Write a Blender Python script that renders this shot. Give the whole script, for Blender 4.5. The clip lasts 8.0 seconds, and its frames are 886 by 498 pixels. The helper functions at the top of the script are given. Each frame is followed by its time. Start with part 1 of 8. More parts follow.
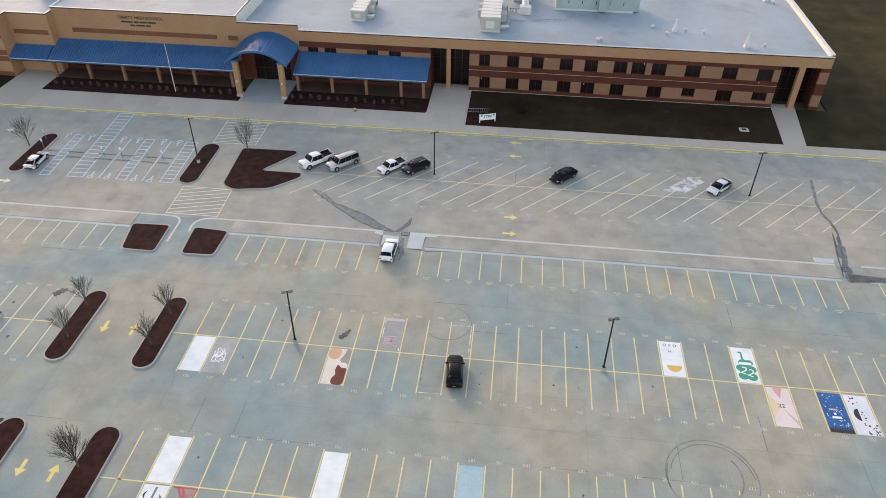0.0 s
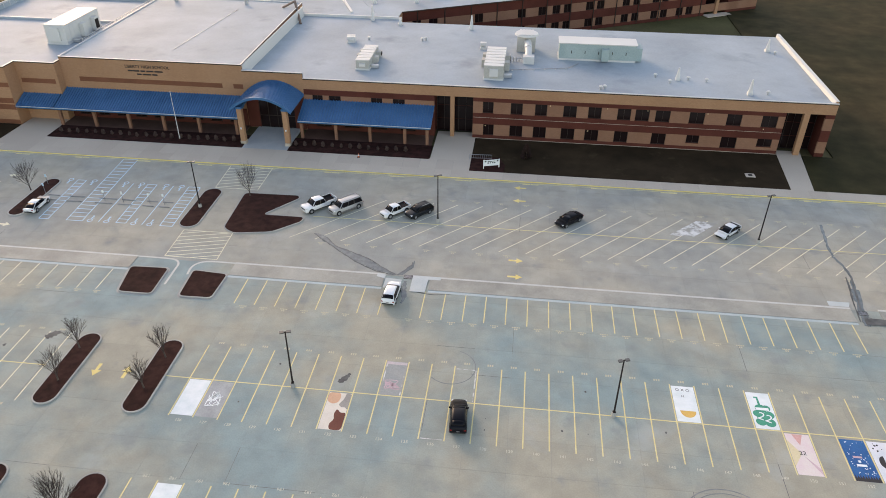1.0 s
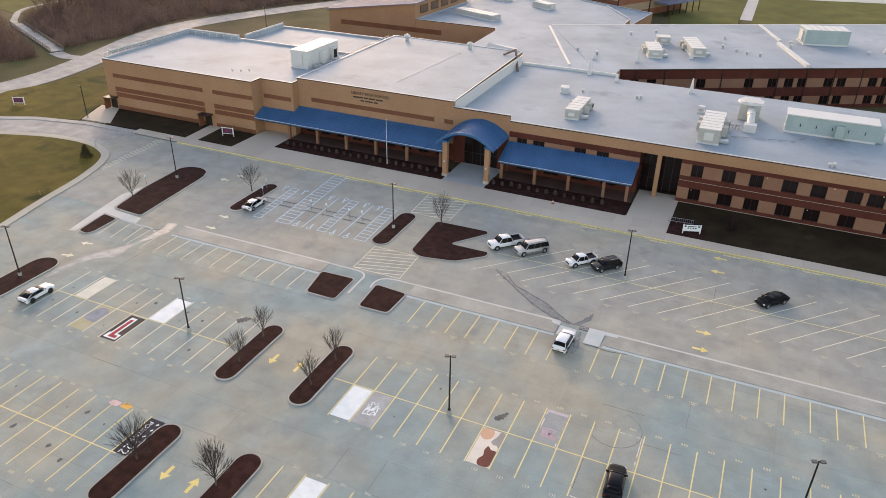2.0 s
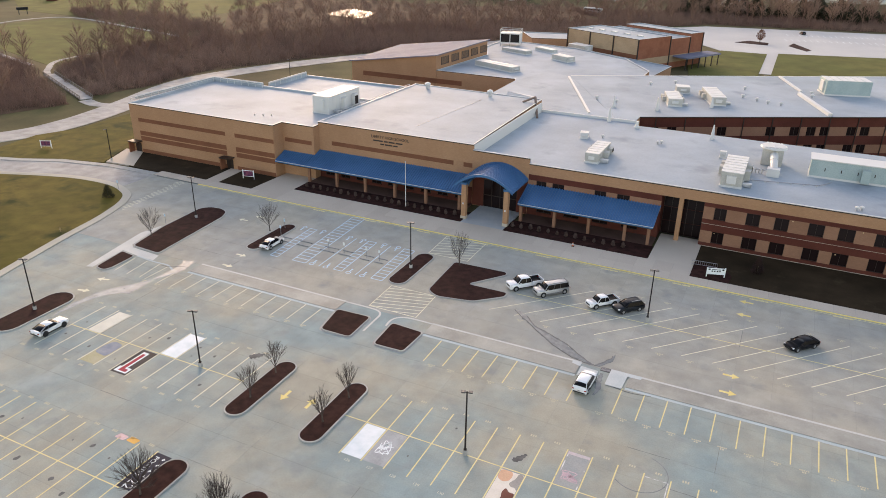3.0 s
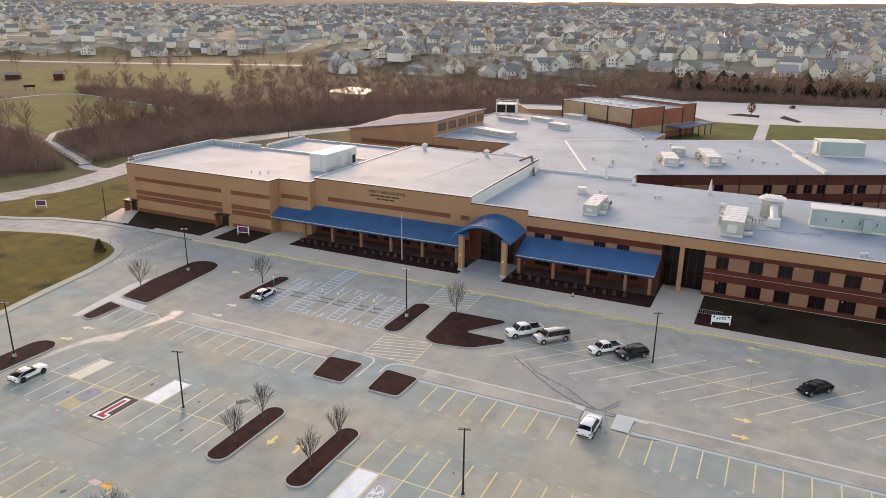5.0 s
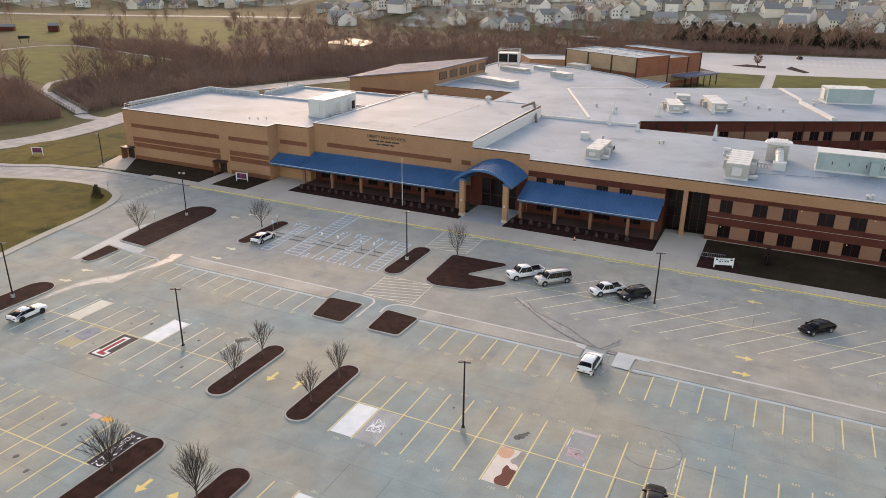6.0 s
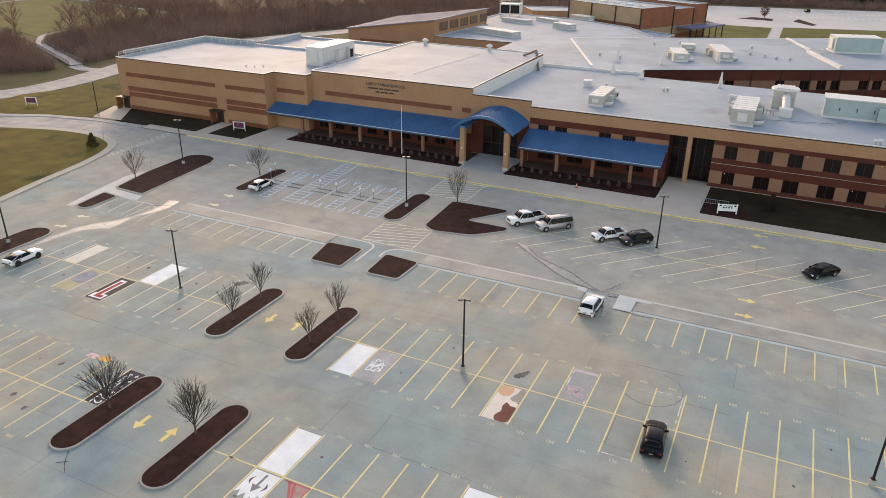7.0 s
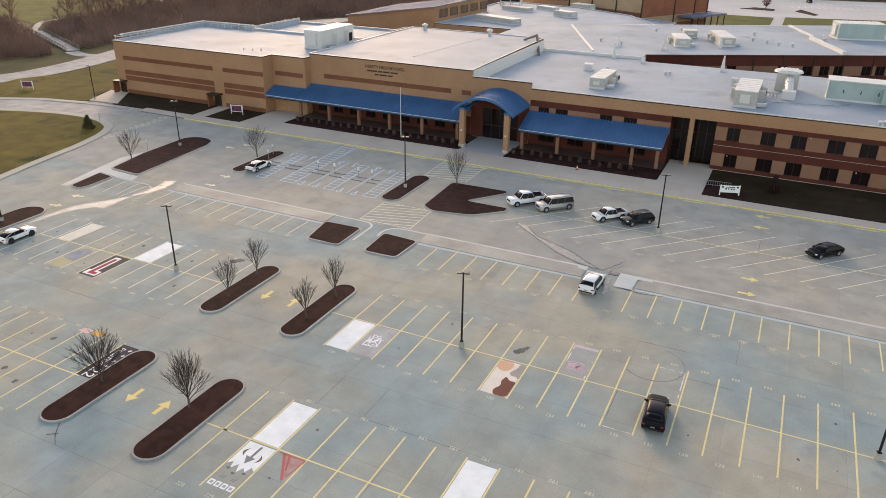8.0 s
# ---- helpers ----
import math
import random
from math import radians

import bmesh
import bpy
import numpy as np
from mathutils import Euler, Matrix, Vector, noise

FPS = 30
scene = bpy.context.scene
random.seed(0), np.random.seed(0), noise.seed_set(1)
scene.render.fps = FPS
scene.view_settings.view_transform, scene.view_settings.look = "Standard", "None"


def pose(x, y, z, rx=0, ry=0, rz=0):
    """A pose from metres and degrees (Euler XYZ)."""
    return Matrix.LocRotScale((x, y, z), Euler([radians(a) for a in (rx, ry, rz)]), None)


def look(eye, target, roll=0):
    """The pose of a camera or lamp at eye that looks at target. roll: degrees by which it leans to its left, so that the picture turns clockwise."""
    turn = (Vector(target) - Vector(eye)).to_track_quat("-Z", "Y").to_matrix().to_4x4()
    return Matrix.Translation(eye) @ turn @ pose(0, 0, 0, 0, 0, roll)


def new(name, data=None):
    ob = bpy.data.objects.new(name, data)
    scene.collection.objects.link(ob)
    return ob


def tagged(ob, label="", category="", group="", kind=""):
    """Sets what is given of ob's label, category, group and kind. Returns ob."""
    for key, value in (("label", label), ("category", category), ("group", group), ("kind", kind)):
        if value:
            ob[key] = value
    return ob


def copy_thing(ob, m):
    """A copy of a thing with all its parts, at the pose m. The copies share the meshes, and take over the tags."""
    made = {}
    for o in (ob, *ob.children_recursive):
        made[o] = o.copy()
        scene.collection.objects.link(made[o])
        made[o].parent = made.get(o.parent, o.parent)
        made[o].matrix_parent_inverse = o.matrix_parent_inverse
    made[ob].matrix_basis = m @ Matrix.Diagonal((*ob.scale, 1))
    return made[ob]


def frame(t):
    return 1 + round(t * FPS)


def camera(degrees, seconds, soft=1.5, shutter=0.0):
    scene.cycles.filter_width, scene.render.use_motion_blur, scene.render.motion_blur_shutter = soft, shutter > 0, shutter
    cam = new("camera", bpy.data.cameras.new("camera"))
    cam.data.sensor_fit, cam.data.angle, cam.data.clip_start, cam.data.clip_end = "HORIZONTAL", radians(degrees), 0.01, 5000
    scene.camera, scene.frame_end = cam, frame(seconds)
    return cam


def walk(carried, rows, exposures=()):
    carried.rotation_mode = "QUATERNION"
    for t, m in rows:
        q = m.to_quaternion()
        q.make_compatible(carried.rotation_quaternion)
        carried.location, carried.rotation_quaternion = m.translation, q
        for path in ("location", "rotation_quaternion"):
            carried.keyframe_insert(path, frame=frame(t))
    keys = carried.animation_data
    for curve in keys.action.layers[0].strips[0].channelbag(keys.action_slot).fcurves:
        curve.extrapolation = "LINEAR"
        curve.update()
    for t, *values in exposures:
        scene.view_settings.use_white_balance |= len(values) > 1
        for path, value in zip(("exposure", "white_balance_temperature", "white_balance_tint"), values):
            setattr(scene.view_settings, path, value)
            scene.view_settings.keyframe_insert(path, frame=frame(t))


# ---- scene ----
cam = camera(63.1, 8.0, soft=0.9)
PATH = [
    (0, (-2.553, -57.757, 61.539), (-2.7207, -56.1941, 60.3026), 0.58),
    (0.5, (-2.531, -57.548, 59.992), (-2.7061, -55.9358, 58.8216), 0.55),
    (1, (-2.510, -57.344, 58.436), (-2.7006, -55.6870, 57.3326), 0.38),
    (1.2, (-2.501, -57.264, 57.811), (-2.7365, -55.5956, 56.7345), 0.36),
    (1.3, (-2.497, -57.225, 57.499), (-2.7769, -55.5547, 56.4350), 0.40),
    (1.5, (-2.488, -57.146, 56.874), (-2.8808, -55.4802, 55.8399), 0.60),
    (1.7, (-2.480, -57.069, 56.249), (-3.0149, -55.4297, 55.2357), 0.61),
    (1.8, (-2.475, -57.031, 55.936), (-3.1026, -55.4170, 54.9350), 0.67),
    (2, (-2.467, -56.955, 55.312), (-3.1649, -55.3504, 54.3425), 1.07),
    (2.2, (-2.458, -56.879, 54.688), (-3.1957, -55.2774, 53.7446), 1.13),
    (3.3, (-2.411, -56.483, 51.283), (-3.1926, -54.8176, 50.4987), 1.00),
    (3.5, (-2.402, -56.414, 50.671), (-3.1892, -54.7365, 49.9186), 0.96),
    (4, (-2.381, -56.246, 49.156), (-3.1808, -54.5450, 48.4720), 0.92),
    (4.2, (-2.372, -56.180, 48.556), (-3.1753, -54.4724, 47.8936), 0.78),
    (4.75, (-2.348, -56.005, 46.930), (-3.1583, -54.2846, 46.3109), 0.78),
    (5.3, (-2.325, -55.835, 45.341), (-3.1340, -54.1202, 44.7049), 0.75),
    (5.5, (-2.316, -55.776, 44.774), (-3.1229, -54.0675, 44.1164), 0.82),
    (6, (-2.295, -55.631, 43.383), (-3.0909, -53.9472, 42.6537), 0.73),
    (6.5, (-2.273, -55.492, 42.037), (-3.0585, -53.8317, 41.2439), 0.75),
    (7, (-2.252, -55.358, 40.738), (-3.0310, -53.7126, 39.9111), 0.69),
    (7.5, (-2.230, -55.231, 39.493), (-3.0077, -53.5884, 38.6581), 0.69),
    (8, (-2.209, -55.109, 38.306), (-2.9850, -53.4683, 37.4671), 0.83),
]
EXPOSURES = [(0.0, 1.48, 8200, 19), (1.0, 1.48, 8250, 20), (1.5, 1.46, 8350, 23), (2.2, 1.48, 8350, 22), (3.5, 1.54, 8500, 23), (5.5, 1.40, 8650, 24), (8.0, 1.36, 8600, 22)]
walk(cam, [(t, look(eye, target, roll)) for t, eye, target, roll in PATH], EXPOSURES)

# ---- world and light ----
SUN_AZ, SUN_EL = 36.0, 16.0          # degrees to the left of +y, and above the horizon
world = bpy.data.worlds.new("world")
scene.world = world
world.use_nodes = True
wt = world.node_tree
sky = wt.nodes.new("ShaderNodeTexSky")
sky.sky_type, sky.sun_disc = "NISHITA", False
sky.sun_elevation, sky.sun_rotation = radians(SUN_EL), radians(-SUN_AZ)
sky.air_density, sky.dust_density, sky.ozone_density = 1.0, 0.9, 1.0
wt.nodes["Background"].inputs["Strength"].default_value = 0.15
wt.links.new(sky.outputs[0], wt.nodes["Background"].inputs["Color"])
sun_data = bpy.data.lights.new("sun", "SUN")
sun_data.energy, sun_data.angle, sun_data.color = 0.6, radians(14), (1.0, 0.84, 0.70)
sun = new("sun", sun_data)
sx, sy = -math.sin(radians(SUN_AZ)), math.cos(radians(SUN_AZ))
sun.matrix_world = look((sx * 200, sy * 200, 200 * math.tan(radians(SUN_EL))), (0, 0, 0))


# ---- helpers for meshes ----
def box(bm, x0, x1, y0, y1, z0, z1, bevel=0.0):
    r = bmesh.ops.create_cube(bm, size=1, matrix=Matrix.LocRotScale(((x0 + x1) / 2, (y0 + y1) / 2, (z0 + z1) / 2), None, (x1 - x0, y1 - y0, z1 - z0)))
    if bevel:
        edges = list({e for v in r["verts"] for e in v.link_edges})
        bmesh.ops.bevel(bm, geom=edges, offset=bevel, segments=2, affect="EDGES", profile=0.6)
    return r["verts"]


def prism(bm, pts, z0, z1):
    low = [bm.verts.new((x, y, z0)) for x, y in pts]
    top = [bm.verts.new((x, y, z1)) for x, y in pts]
    n = len(pts)
    bm.faces.new(top)
    bm.faces.new(low[::-1])
    for a in range(n):
        b = (a + 1) % n
        bm.faces.new((low[a], low[b], top[b], top[a]))


def tube(bm, p, q, r0, r1, n=8, cap=True):
    p, q = Vector(p), Vector(q)
    turn = (q - p).to_track_quat("Z", "Y").to_matrix()
    ring = [Vector((math.cos(2 * math.pi * a / n), math.sin(2 * math.pi * a / n), 0)) for a in range(n)]
    a = [bm.verts.new(p + turn @ (v * r0)) for v in ring]
    b = [bm.verts.new(q + turn @ (v * r1)) for v in ring]
    for c in range(n):
        d = (c + 1) % n
        bm.faces.new((a[c], a[d], b[d], b[c]))
    if cap:
        bm.faces.new(a[::-1])
        bm.faces.new(b)


def made(name, bm, material, smooth=False):
    me = bpy.data.meshes.new(name)
    bmesh.ops.recalc_face_normals(bm, faces=bm.faces)
    bm.to_mesh(me)
    bm.free()
    for m in material if isinstance(material, (list, tuple)) else [material]:
        me.materials.append(m)
    if smooth:
        me.shade_smooth()
    return me


def part(name, bm, material, parent, label="", smooth=False):
    ob = new(name, bm if isinstance(bm, bpy.types.Mesh) else made(name, bm, material, smooth))
    ob.parent = parent
    return tagged(ob, label)


def thing(name, label, category, group="", kind="", at=None):
    ob = new(name)
    ob.empty_display_size = 0.2
    ob.matrix_basis = at or Matrix()
    return tagged(ob, label, category, group, kind)


def solid(name, bm, material, label, category, group="", kind="", smooth=False):
    return tagged(new(name, made(name, bm, material, smooth)), label, category, group, kind)


def boxes(*rows):
    bm = bmesh.new()
    for r in rows:
        box(bm, *r)
    return bm


def prisms(z0, z1, *polys):
    bm = bmesh.new()
    for p in polys:
        prism(bm, p, z0, z1)
    return bm


def capsule(cx, cy, w, l, n=10):
    """Outline of a round-ended island that runs along y."""
    r = w / 2
    up = [(cx + r * math.cos(math.pi * a / n), cy + l / 2 - r + r * math.sin(math.pi * a / n)) for a in range(n + 1)]
    return up + [(2 * cx - x, 2 * cy - y) for x, y in up]


def grown(pts, d):
    """The outline moved outwards by d (counter-clockwise outlines)."""
    out, n = [], len(pts)
    for i in range(n):
        a, b, c = Vector(pts[i - 1]), Vector(pts[i]), Vector(pts[(i + 1) % n])
        e, f = (b - a).normalized(), (c - b).normalized()
        m = Vector((e.y, -e.x)) + Vector((f.y, -f.x))
        k = m.length_squared / 2
        m = m / max(k, 0.5)
        out.append((b.x + m.x * d, b.y + m.y * d))
    return out


def rounded(pts, r, n=5):
    """The outline with its corners rounded by about r."""
    out, k = [], len(pts)
    for i in range(k):
        a, b, c = Vector(pts[i - 1]), Vector(pts[i]), Vector(pts[(i + 1) % k])
        d = min(r, (a - b).length * 0.45, (c - b).length * 0.45)
        p, q = b + (a - b).normalized() * d, b + (c - b).normalized() * d
        for j in range(n + 1):
            s = j / n
            v = p * (1 - s) ** 2 + b * 2 * s * (1 - s) + q * s * s
            out.append((v.x, v.y))
    return out


def ribbon(line, w):
    """Outline of a strip of width w along a line."""
    left, right = [], []
    for i, p in enumerate(line):
        a, b = Vector(line[max(i - 1, 0)]), Vector(line[min(i + 1, len(line) - 1)])
        d = (b - a).normalized() * (w / 2)
        left.append((p[0] - d.y, p[1] + d.x))
        right.append((p[0] + d.y, p[1] - d.x))
    return right + left[::-1]


def smoothed(line, n=6):
    out, k = [], len(line)
    for i in range(k - 1):
        p0, p1, p2, p3 = (Vector(line[min(max(i + j, 0), k - 1)]) for j in (-1, 0, 1, 2))
        for j in range(n):
            t = j / n
            v = 0.5 * (2 * p1 + (p2 - p0) * t + (2 * p0 - 5 * p1 + 4 * p2 - p3) * t * t + (3 * p1 - p0 - 3 * p2 + p3) * t ** 3)
            out.append((v.x, v.y))
    return out + [tuple(line[-1])]


# ---- materials ----
def surface(name, colors, scale=1.0, rough=0.8, bump=0.1, metal=0.0, grain=12.0, vary=0.0, island=0.0, wide=0.0, spots=None, joints=None, rough_vary=0.1, spec=0.3, pale=None, grit=0.4, wide_mix=0.55, edge=0.14):
    """A material of two colours mixed by a large noise, with fine grain, relief and, where asked, spots of a third colour and block joints."""
    m = bpy.data.materials.new(name)
    m.use_nodes = True
    t = m.node_tree
    b = t.nodes["Principled BSDF"]
    geo = t.nodes.new("ShaderNodeNewGeometry")

    def noise_at(sc, detail, rough_n=0.55):
        n = t.nodes.new("ShaderNodeTexNoise")
        n.inputs["Scale"].default_value, n.inputs["Detail"].default_value, n.inputs["Roughness"].default_value = sc, detail, rough_n
        t.links.new(geo.outputs["Position"], n.inputs["Vector"])
        return n

    def ramp(src, a, z, c0=(0, 0, 0, 1), c1=(1, 1, 1, 1)):
        r = t.nodes.new("ShaderNodeValToRGB")
        r.color_ramp.elements[0].position, r.color_ramp.elements[1].position = a, z
        r.color_ramp.elements[0].color, r.color_ramp.elements[1].color = c0, c1
        t.links.new(src, r.inputs[0])
        return r.outputs[0]

    def mix(kind, fac, a, c):
        n = t.nodes.new("ShaderNodeMix")
        n.data_type, n.blend_type = "RGBA", kind
        for sock, v in ((n.inputs[0], fac), (n.inputs[6], a), (n.inputs[7], c)):
            if isinstance(v, (int, float, tuple)):
                sock.default_value = v
            else:
                t.links.new(v, sock)
        return n.outputs[2]

    big = noise_at(scale, 6)
    col = ramp(big.outputs[0], 0.5 - edge, 0.5 + edge, (*colors[0], 1), (*colors[1], 1))
    if wide:
        col = mix("OVERLAY", wide_mix, col, ramp(noise_at(wide, 4).outputs[0], 0.3, 0.7, (0.28, 0.28, 0.28, 1), (0.72, 0.72, 0.72, 1)))
    fine = noise_at(grain, 8, 0.7)
    col = mix("OVERLAY", grit, col, ramp(fine.outputs[0], 0.25, 0.75, (0.3, 0.3, 0.3, 1), (0.7, 0.7, 0.7, 1)))
    if spots:
        c, sc, a, z = spots
        col = mix("MIX", ramp(noise_at(sc, 5).outputs[0], a, z), col, (*c, 1))
    if pale:
        c, sc, a, z = pale
        col = mix("MIX", ramp(noise_at(sc, 4).outputs[0], a, z), col, (*c, 1))
    height = fine.outputs[0]
    if joints:
        w, h, dark = joints
        split = t.nodes.new("ShaderNodeSeparateXYZ")
        t.links.new(geo.outputs["Position"], split.inputs[0])
        add = t.nodes.new("ShaderNodeMath")
        t.links.new(split.outputs[0], add.inputs[0])
        t.links.new(split.outputs[1], add.inputs[1])
        join = t.nodes.new("ShaderNodeCombineXYZ")
        t.links.new(add.outputs[0], join.inputs[0])
        t.links.new(split.outputs[2], join.inputs[1])
        br = t.nodes.new("ShaderNodeTexBrick")
        br.inputs["Scale"].default_value, br.inputs["Brick Width"].default_value, br.inputs["Row Height"].default_value = 1, w, h
        br.inputs["Mortar Size"].default_value = 0.012
        br.inputs["Color1"].default_value, br.inputs["Color2"].default_value = (0.465, 0.465, 0.465, 1), (0.535, 0.535, 0.535, 1)
        br.inputs["Mortar"].default_value = (dark, dark, dark, 1)
        t.links.new(join.outputs[0], br.inputs["Vector"])
        col = mix("OVERLAY", 0.7, col, br.outputs[0])
    if vary:
        info = t.nodes.new("ShaderNodeObjectInfo")
        col = mix("OVERLAY", vary, col, ramp(info.outputs["Random"], 0, 1, (0.2, 0.2, 0.2, 1), (0.8, 0.8, 0.8, 1)))
    if island:
        col = mix("OVERLAY", island, col, ramp(geo.outputs["Random Per Island"], 0, 1, (0.2, 0.2, 0.2, 1), (0.8, 0.8, 0.8, 1)))
    t.links.new(col, b.inputs["Base Color"])
    b.inputs["Metallic"].default_value, b.inputs["Specular IOR Level"].default_value = metal, spec
    rr = t.nodes.new("ShaderNodeMapRange")
    rr.inputs["To Min"].default_value, rr.inputs["To Max"].default_value = max(rough - rough_vary, 0.03), min(rough + rough_vary, 1)
    t.links.new(big.outputs[0], rr.inputs["Value"])
    t.links.new(rr.outputs[0], b.inputs["Roughness"])
    if bump:
        bp = t.nodes.new("ShaderNodeBump")
        bp.inputs["Strength"].default_value, bp.inputs["Distance"].default_value = bump, 0.03
        t.links.new(height, bp.inputs["Height"])
        t.links.new(bp.outputs[0], b.inputs["Normal"])
    return m


def paint(name, c, rough=0.3, metal=0.0, coat=0.0, spec=0.5):
    m = bpy.data.materials.new(name)
    m.use_nodes = True
    b = m.node_tree.nodes["Principled BSDF"]
    b.inputs["Base Color"].default_value = (*c, 1)
    b.inputs["Roughness"].default_value, b.inputs["Metallic"].default_value = rough, metal
    b.inputs["Coat Weight"].default_value, b.inputs["Specular IOR Level"].default_value = coat, spec
    return m


def lot_concrete(name, colors, pale, **more):
    return surface(name, colors, 0.05, 0.78, 0.10, grain=6, edge=0.11, wide=0.32, wide_mix=0.27, grit=0.30, spec=0.2,
                   spots=((0.235, 0.255, 0.248), 0.28, 0.58, 0.84), pale=(pale, 0.11, 0.60, 0.86), **more)


TEAL_MIX, WARM_MIX = [(0.252, 0.326, 0.320), (0.392, 0.366, 0.288)], [(0.335, 0.338, 0.305), (0.425, 0.388, 0.312)]
CONCRETE = lot_concrete("lot_concrete", TEAL_MIX, (0.44, 0.48, 0.465), vary=0.06)
CONCRETE_REST = lot_concrete("outer_lot_concrete", TEAL_MIX, (0.44, 0.48, 0.465), island=0.06)
BAY = lot_concrete("bay_concrete", WARM_MIX, (0.50, 0.49, 0.45), vary=0.06)
BAY_REST = lot_concrete("outer_bay_concrete", WARM_MIX, (0.50, 0.49, 0.45), island=0.06)
JOINT = surface("joint_filler", [(0.22, 0.23, 0.222), (0.31, 0.307, 0.286)], 0.5, 0.9)
WALK = surface("walk_concrete", [(0.51, 0.425, 0.345), (0.58, 0.49, 0.40)], 0.05, 0.85, 0.08, grain=8, vary=0.10)
KERB = surface("kerb_concrete", [(0.35, 0.34, 0.32), (0.44, 0.42, 0.38)], 0.3, 0.8, 0.1, grain=9, vary=0.2)
NEWCRETE = surface("new_concrete", [(0.50, 0.545, 0.53), (0.58, 0.60, 0.575)], 0.4, 0.8, 0.08, grain=9)
# grass along the school's front; the building's shade is put into its dark colour
SHADED_LAWN = surface("shaded_winter_grass", [(0.028, 0.0185, 0.010), (0.044, 0.0285, 0.016)], 0.09, 0.95, 0.5, grain=14, wide=0.3, spots=((0.075, 0.055, 0.03), 0.22, 0.62, 0.8), spec=0.1)
GREEN = surface("sports_grass", [(0.098, 0.104, 0.026), (0.135, 0.126, 0.037)], 0.02, 0.95, 0.4, grain=4, wide=0.1, spec=0.1)
FIELD = surface("rough_grass", [(0.085, 0.082, 0.034), (0.135, 0.105, 0.056)], 0.012, 0.95, 0.4, grain=2, wide=0.06, spec=0.1)
TURF = surface("dormant_lawns_and_drives", [(0.20, 0.18, 0.12), (0.27, 0.24, 0.18)], 0.03, 0.95, 0.2, grain=1.0, wide=0.012, spots=((0.42, 0.41, 0.38), 0.05, 0.56, 0.62), pale=((0.16, 0.13, 0.10), 0.02, 0.6, 0.75), spec=0.1)
MULCH = surface("bark_mulch", [(0.024, 0.009, 0.0075), (0.050, 0.0195, 0.016)], 0.9, 0.95, 0.9, grain=22, wide=0.35, spec=0.1)
YELLOW = surface("yellow_paint", [(0.77, 0.60, 0.20), (0.84, 0.69, 0.29)], 0.7, 0.75, 0.1, grain=5, spots=((0.46, 0.42, 0.29), 1.3, 0.62, 0.78))
LINE = surface("stall_line_paint", [(0.73, 0.61, 0.27), (0.80, 0.69, 0.35)], 0.7, 0.75, 0.1, grain=5, spots=((0.46, 0.43, 0.32), 1.3, 0.60, 0.76))
WORN = surface("worn_yellow_paint", [(0.70, 0.65, 0.46), (0.80, 0.75, 0.56)], 0.6, 0.8, 0.1, grain=5, spots=((0.44, 0.42, 0.35), 1.1, 0.58, 0.75))
WHITE = surface("white_paint", [(0.76, 0.81, 0.80), (0.83, 0.86, 0.85)], 0.4, 0.7, 0.05, grain=4, wide=0.8)
PALE = surface("pale_blue_paint", [(0.48, 0.69, 0.83), (0.60, 0.77, 0.87)], 0.8, 0.8, 0.05, spots=((0.42, 0.47, 0.52), 1.2, 0.60, 0.78))
TAN = surface("tan_block", [(0.385, 0.208, 0.118), (0.430, 0.240, 0.140)], 0.15, 0.88, 0.12, grain=14, grit=0.22, joints=(0.4, 0.2, 0.42), spec=0.15)
ROSE = surface("rose_tan_block", [(0.265, 0.135, 0.086), (0.305, 0.160, 0.104)], 0.15, 0.88, 0.15, grain=20, joints=(0.4, 0.2, 0.42), spec=0.15)
RED = surface("red_brick", [(0.098, 0.028, 0.020), (0.128, 0.038, 0.027)], 0.2, 0.88, 0.2, grain=20, spec=0.15, joints=(0.22, 0.075, 0.40))
LOUVRE = paint("brown_louvre", (0.10, 0.062, 0.042), 0.6)
LEDGE = surface("cast_stone", [(0.42, 0.36, 0.29), (0.50, 0.43, 0.35)], 0.5, 0.8, 0.1)
MEMBRANE = surface("roof_membrane", [(0.305, 0.360, 0.400), (0.372, 0.418, 0.448)], 0.03, 0.70, 0.02, grain=2.5, grit=0.18, wide=0.08, wide_mix=0.30, spots=((0.225, 0.262, 0.295), 0.10, 0.58, 0.78), spec=0.17, rough_vary=0.08)
COPING = paint("white_metal", (0.62, 0.61, 0.585), 0.5, spec=0.3)
BLUE = surface("blue_metal", [(0.034, 0.135, 0.280), (0.046, 0.165, 0.330)], 0.3, 0.32, 0.02, metal=0.15, grain=5)
GLASS = paint("dark_glass", (0.016, 0.009, 0.009), 0.10, spec=0.25)
CAR_GLASS = paint("tinted_car_glass", (0.006, 0.006, 0.008), 0.16, spec=0.12)
DARK = surface("dark_interior", [(0.018, 0.014, 0.013), (0.03, 0.022, 0.02)], 0.5, 0.9)
BRONZE = paint("bronze_frame", (0.035, 0.024, 0.02), 0.45, 0.3)
UNIT = surface("unit_metal", [(0.42, 0.41, 0.375), (0.50, 0.485, 0.445)], 0.3, 0.6, 0.03, grain=5)
GREENUNIT = surface("green_unit_metal", [(0.305, 0.395, 0.39), (0.365, 0.45, 0.44)], 0.3, 0.6, 0.03, grain=5)
GALV = surface("galvanised_metal", [(0.42, 0.43, 0.44), (0.55, 0.56, 0.57)], 0.8, 0.4, 0.03, metal=0.6, grain=6)
POLE = paint("dark_bronze_pole", (0.020, 0.016, 0.014), 0.65, 0.0, spec=0.2)
LAMP_HEAD = paint("lamp_head_metal", (0.12, 0.115, 0.11), 0.55, 0.2)
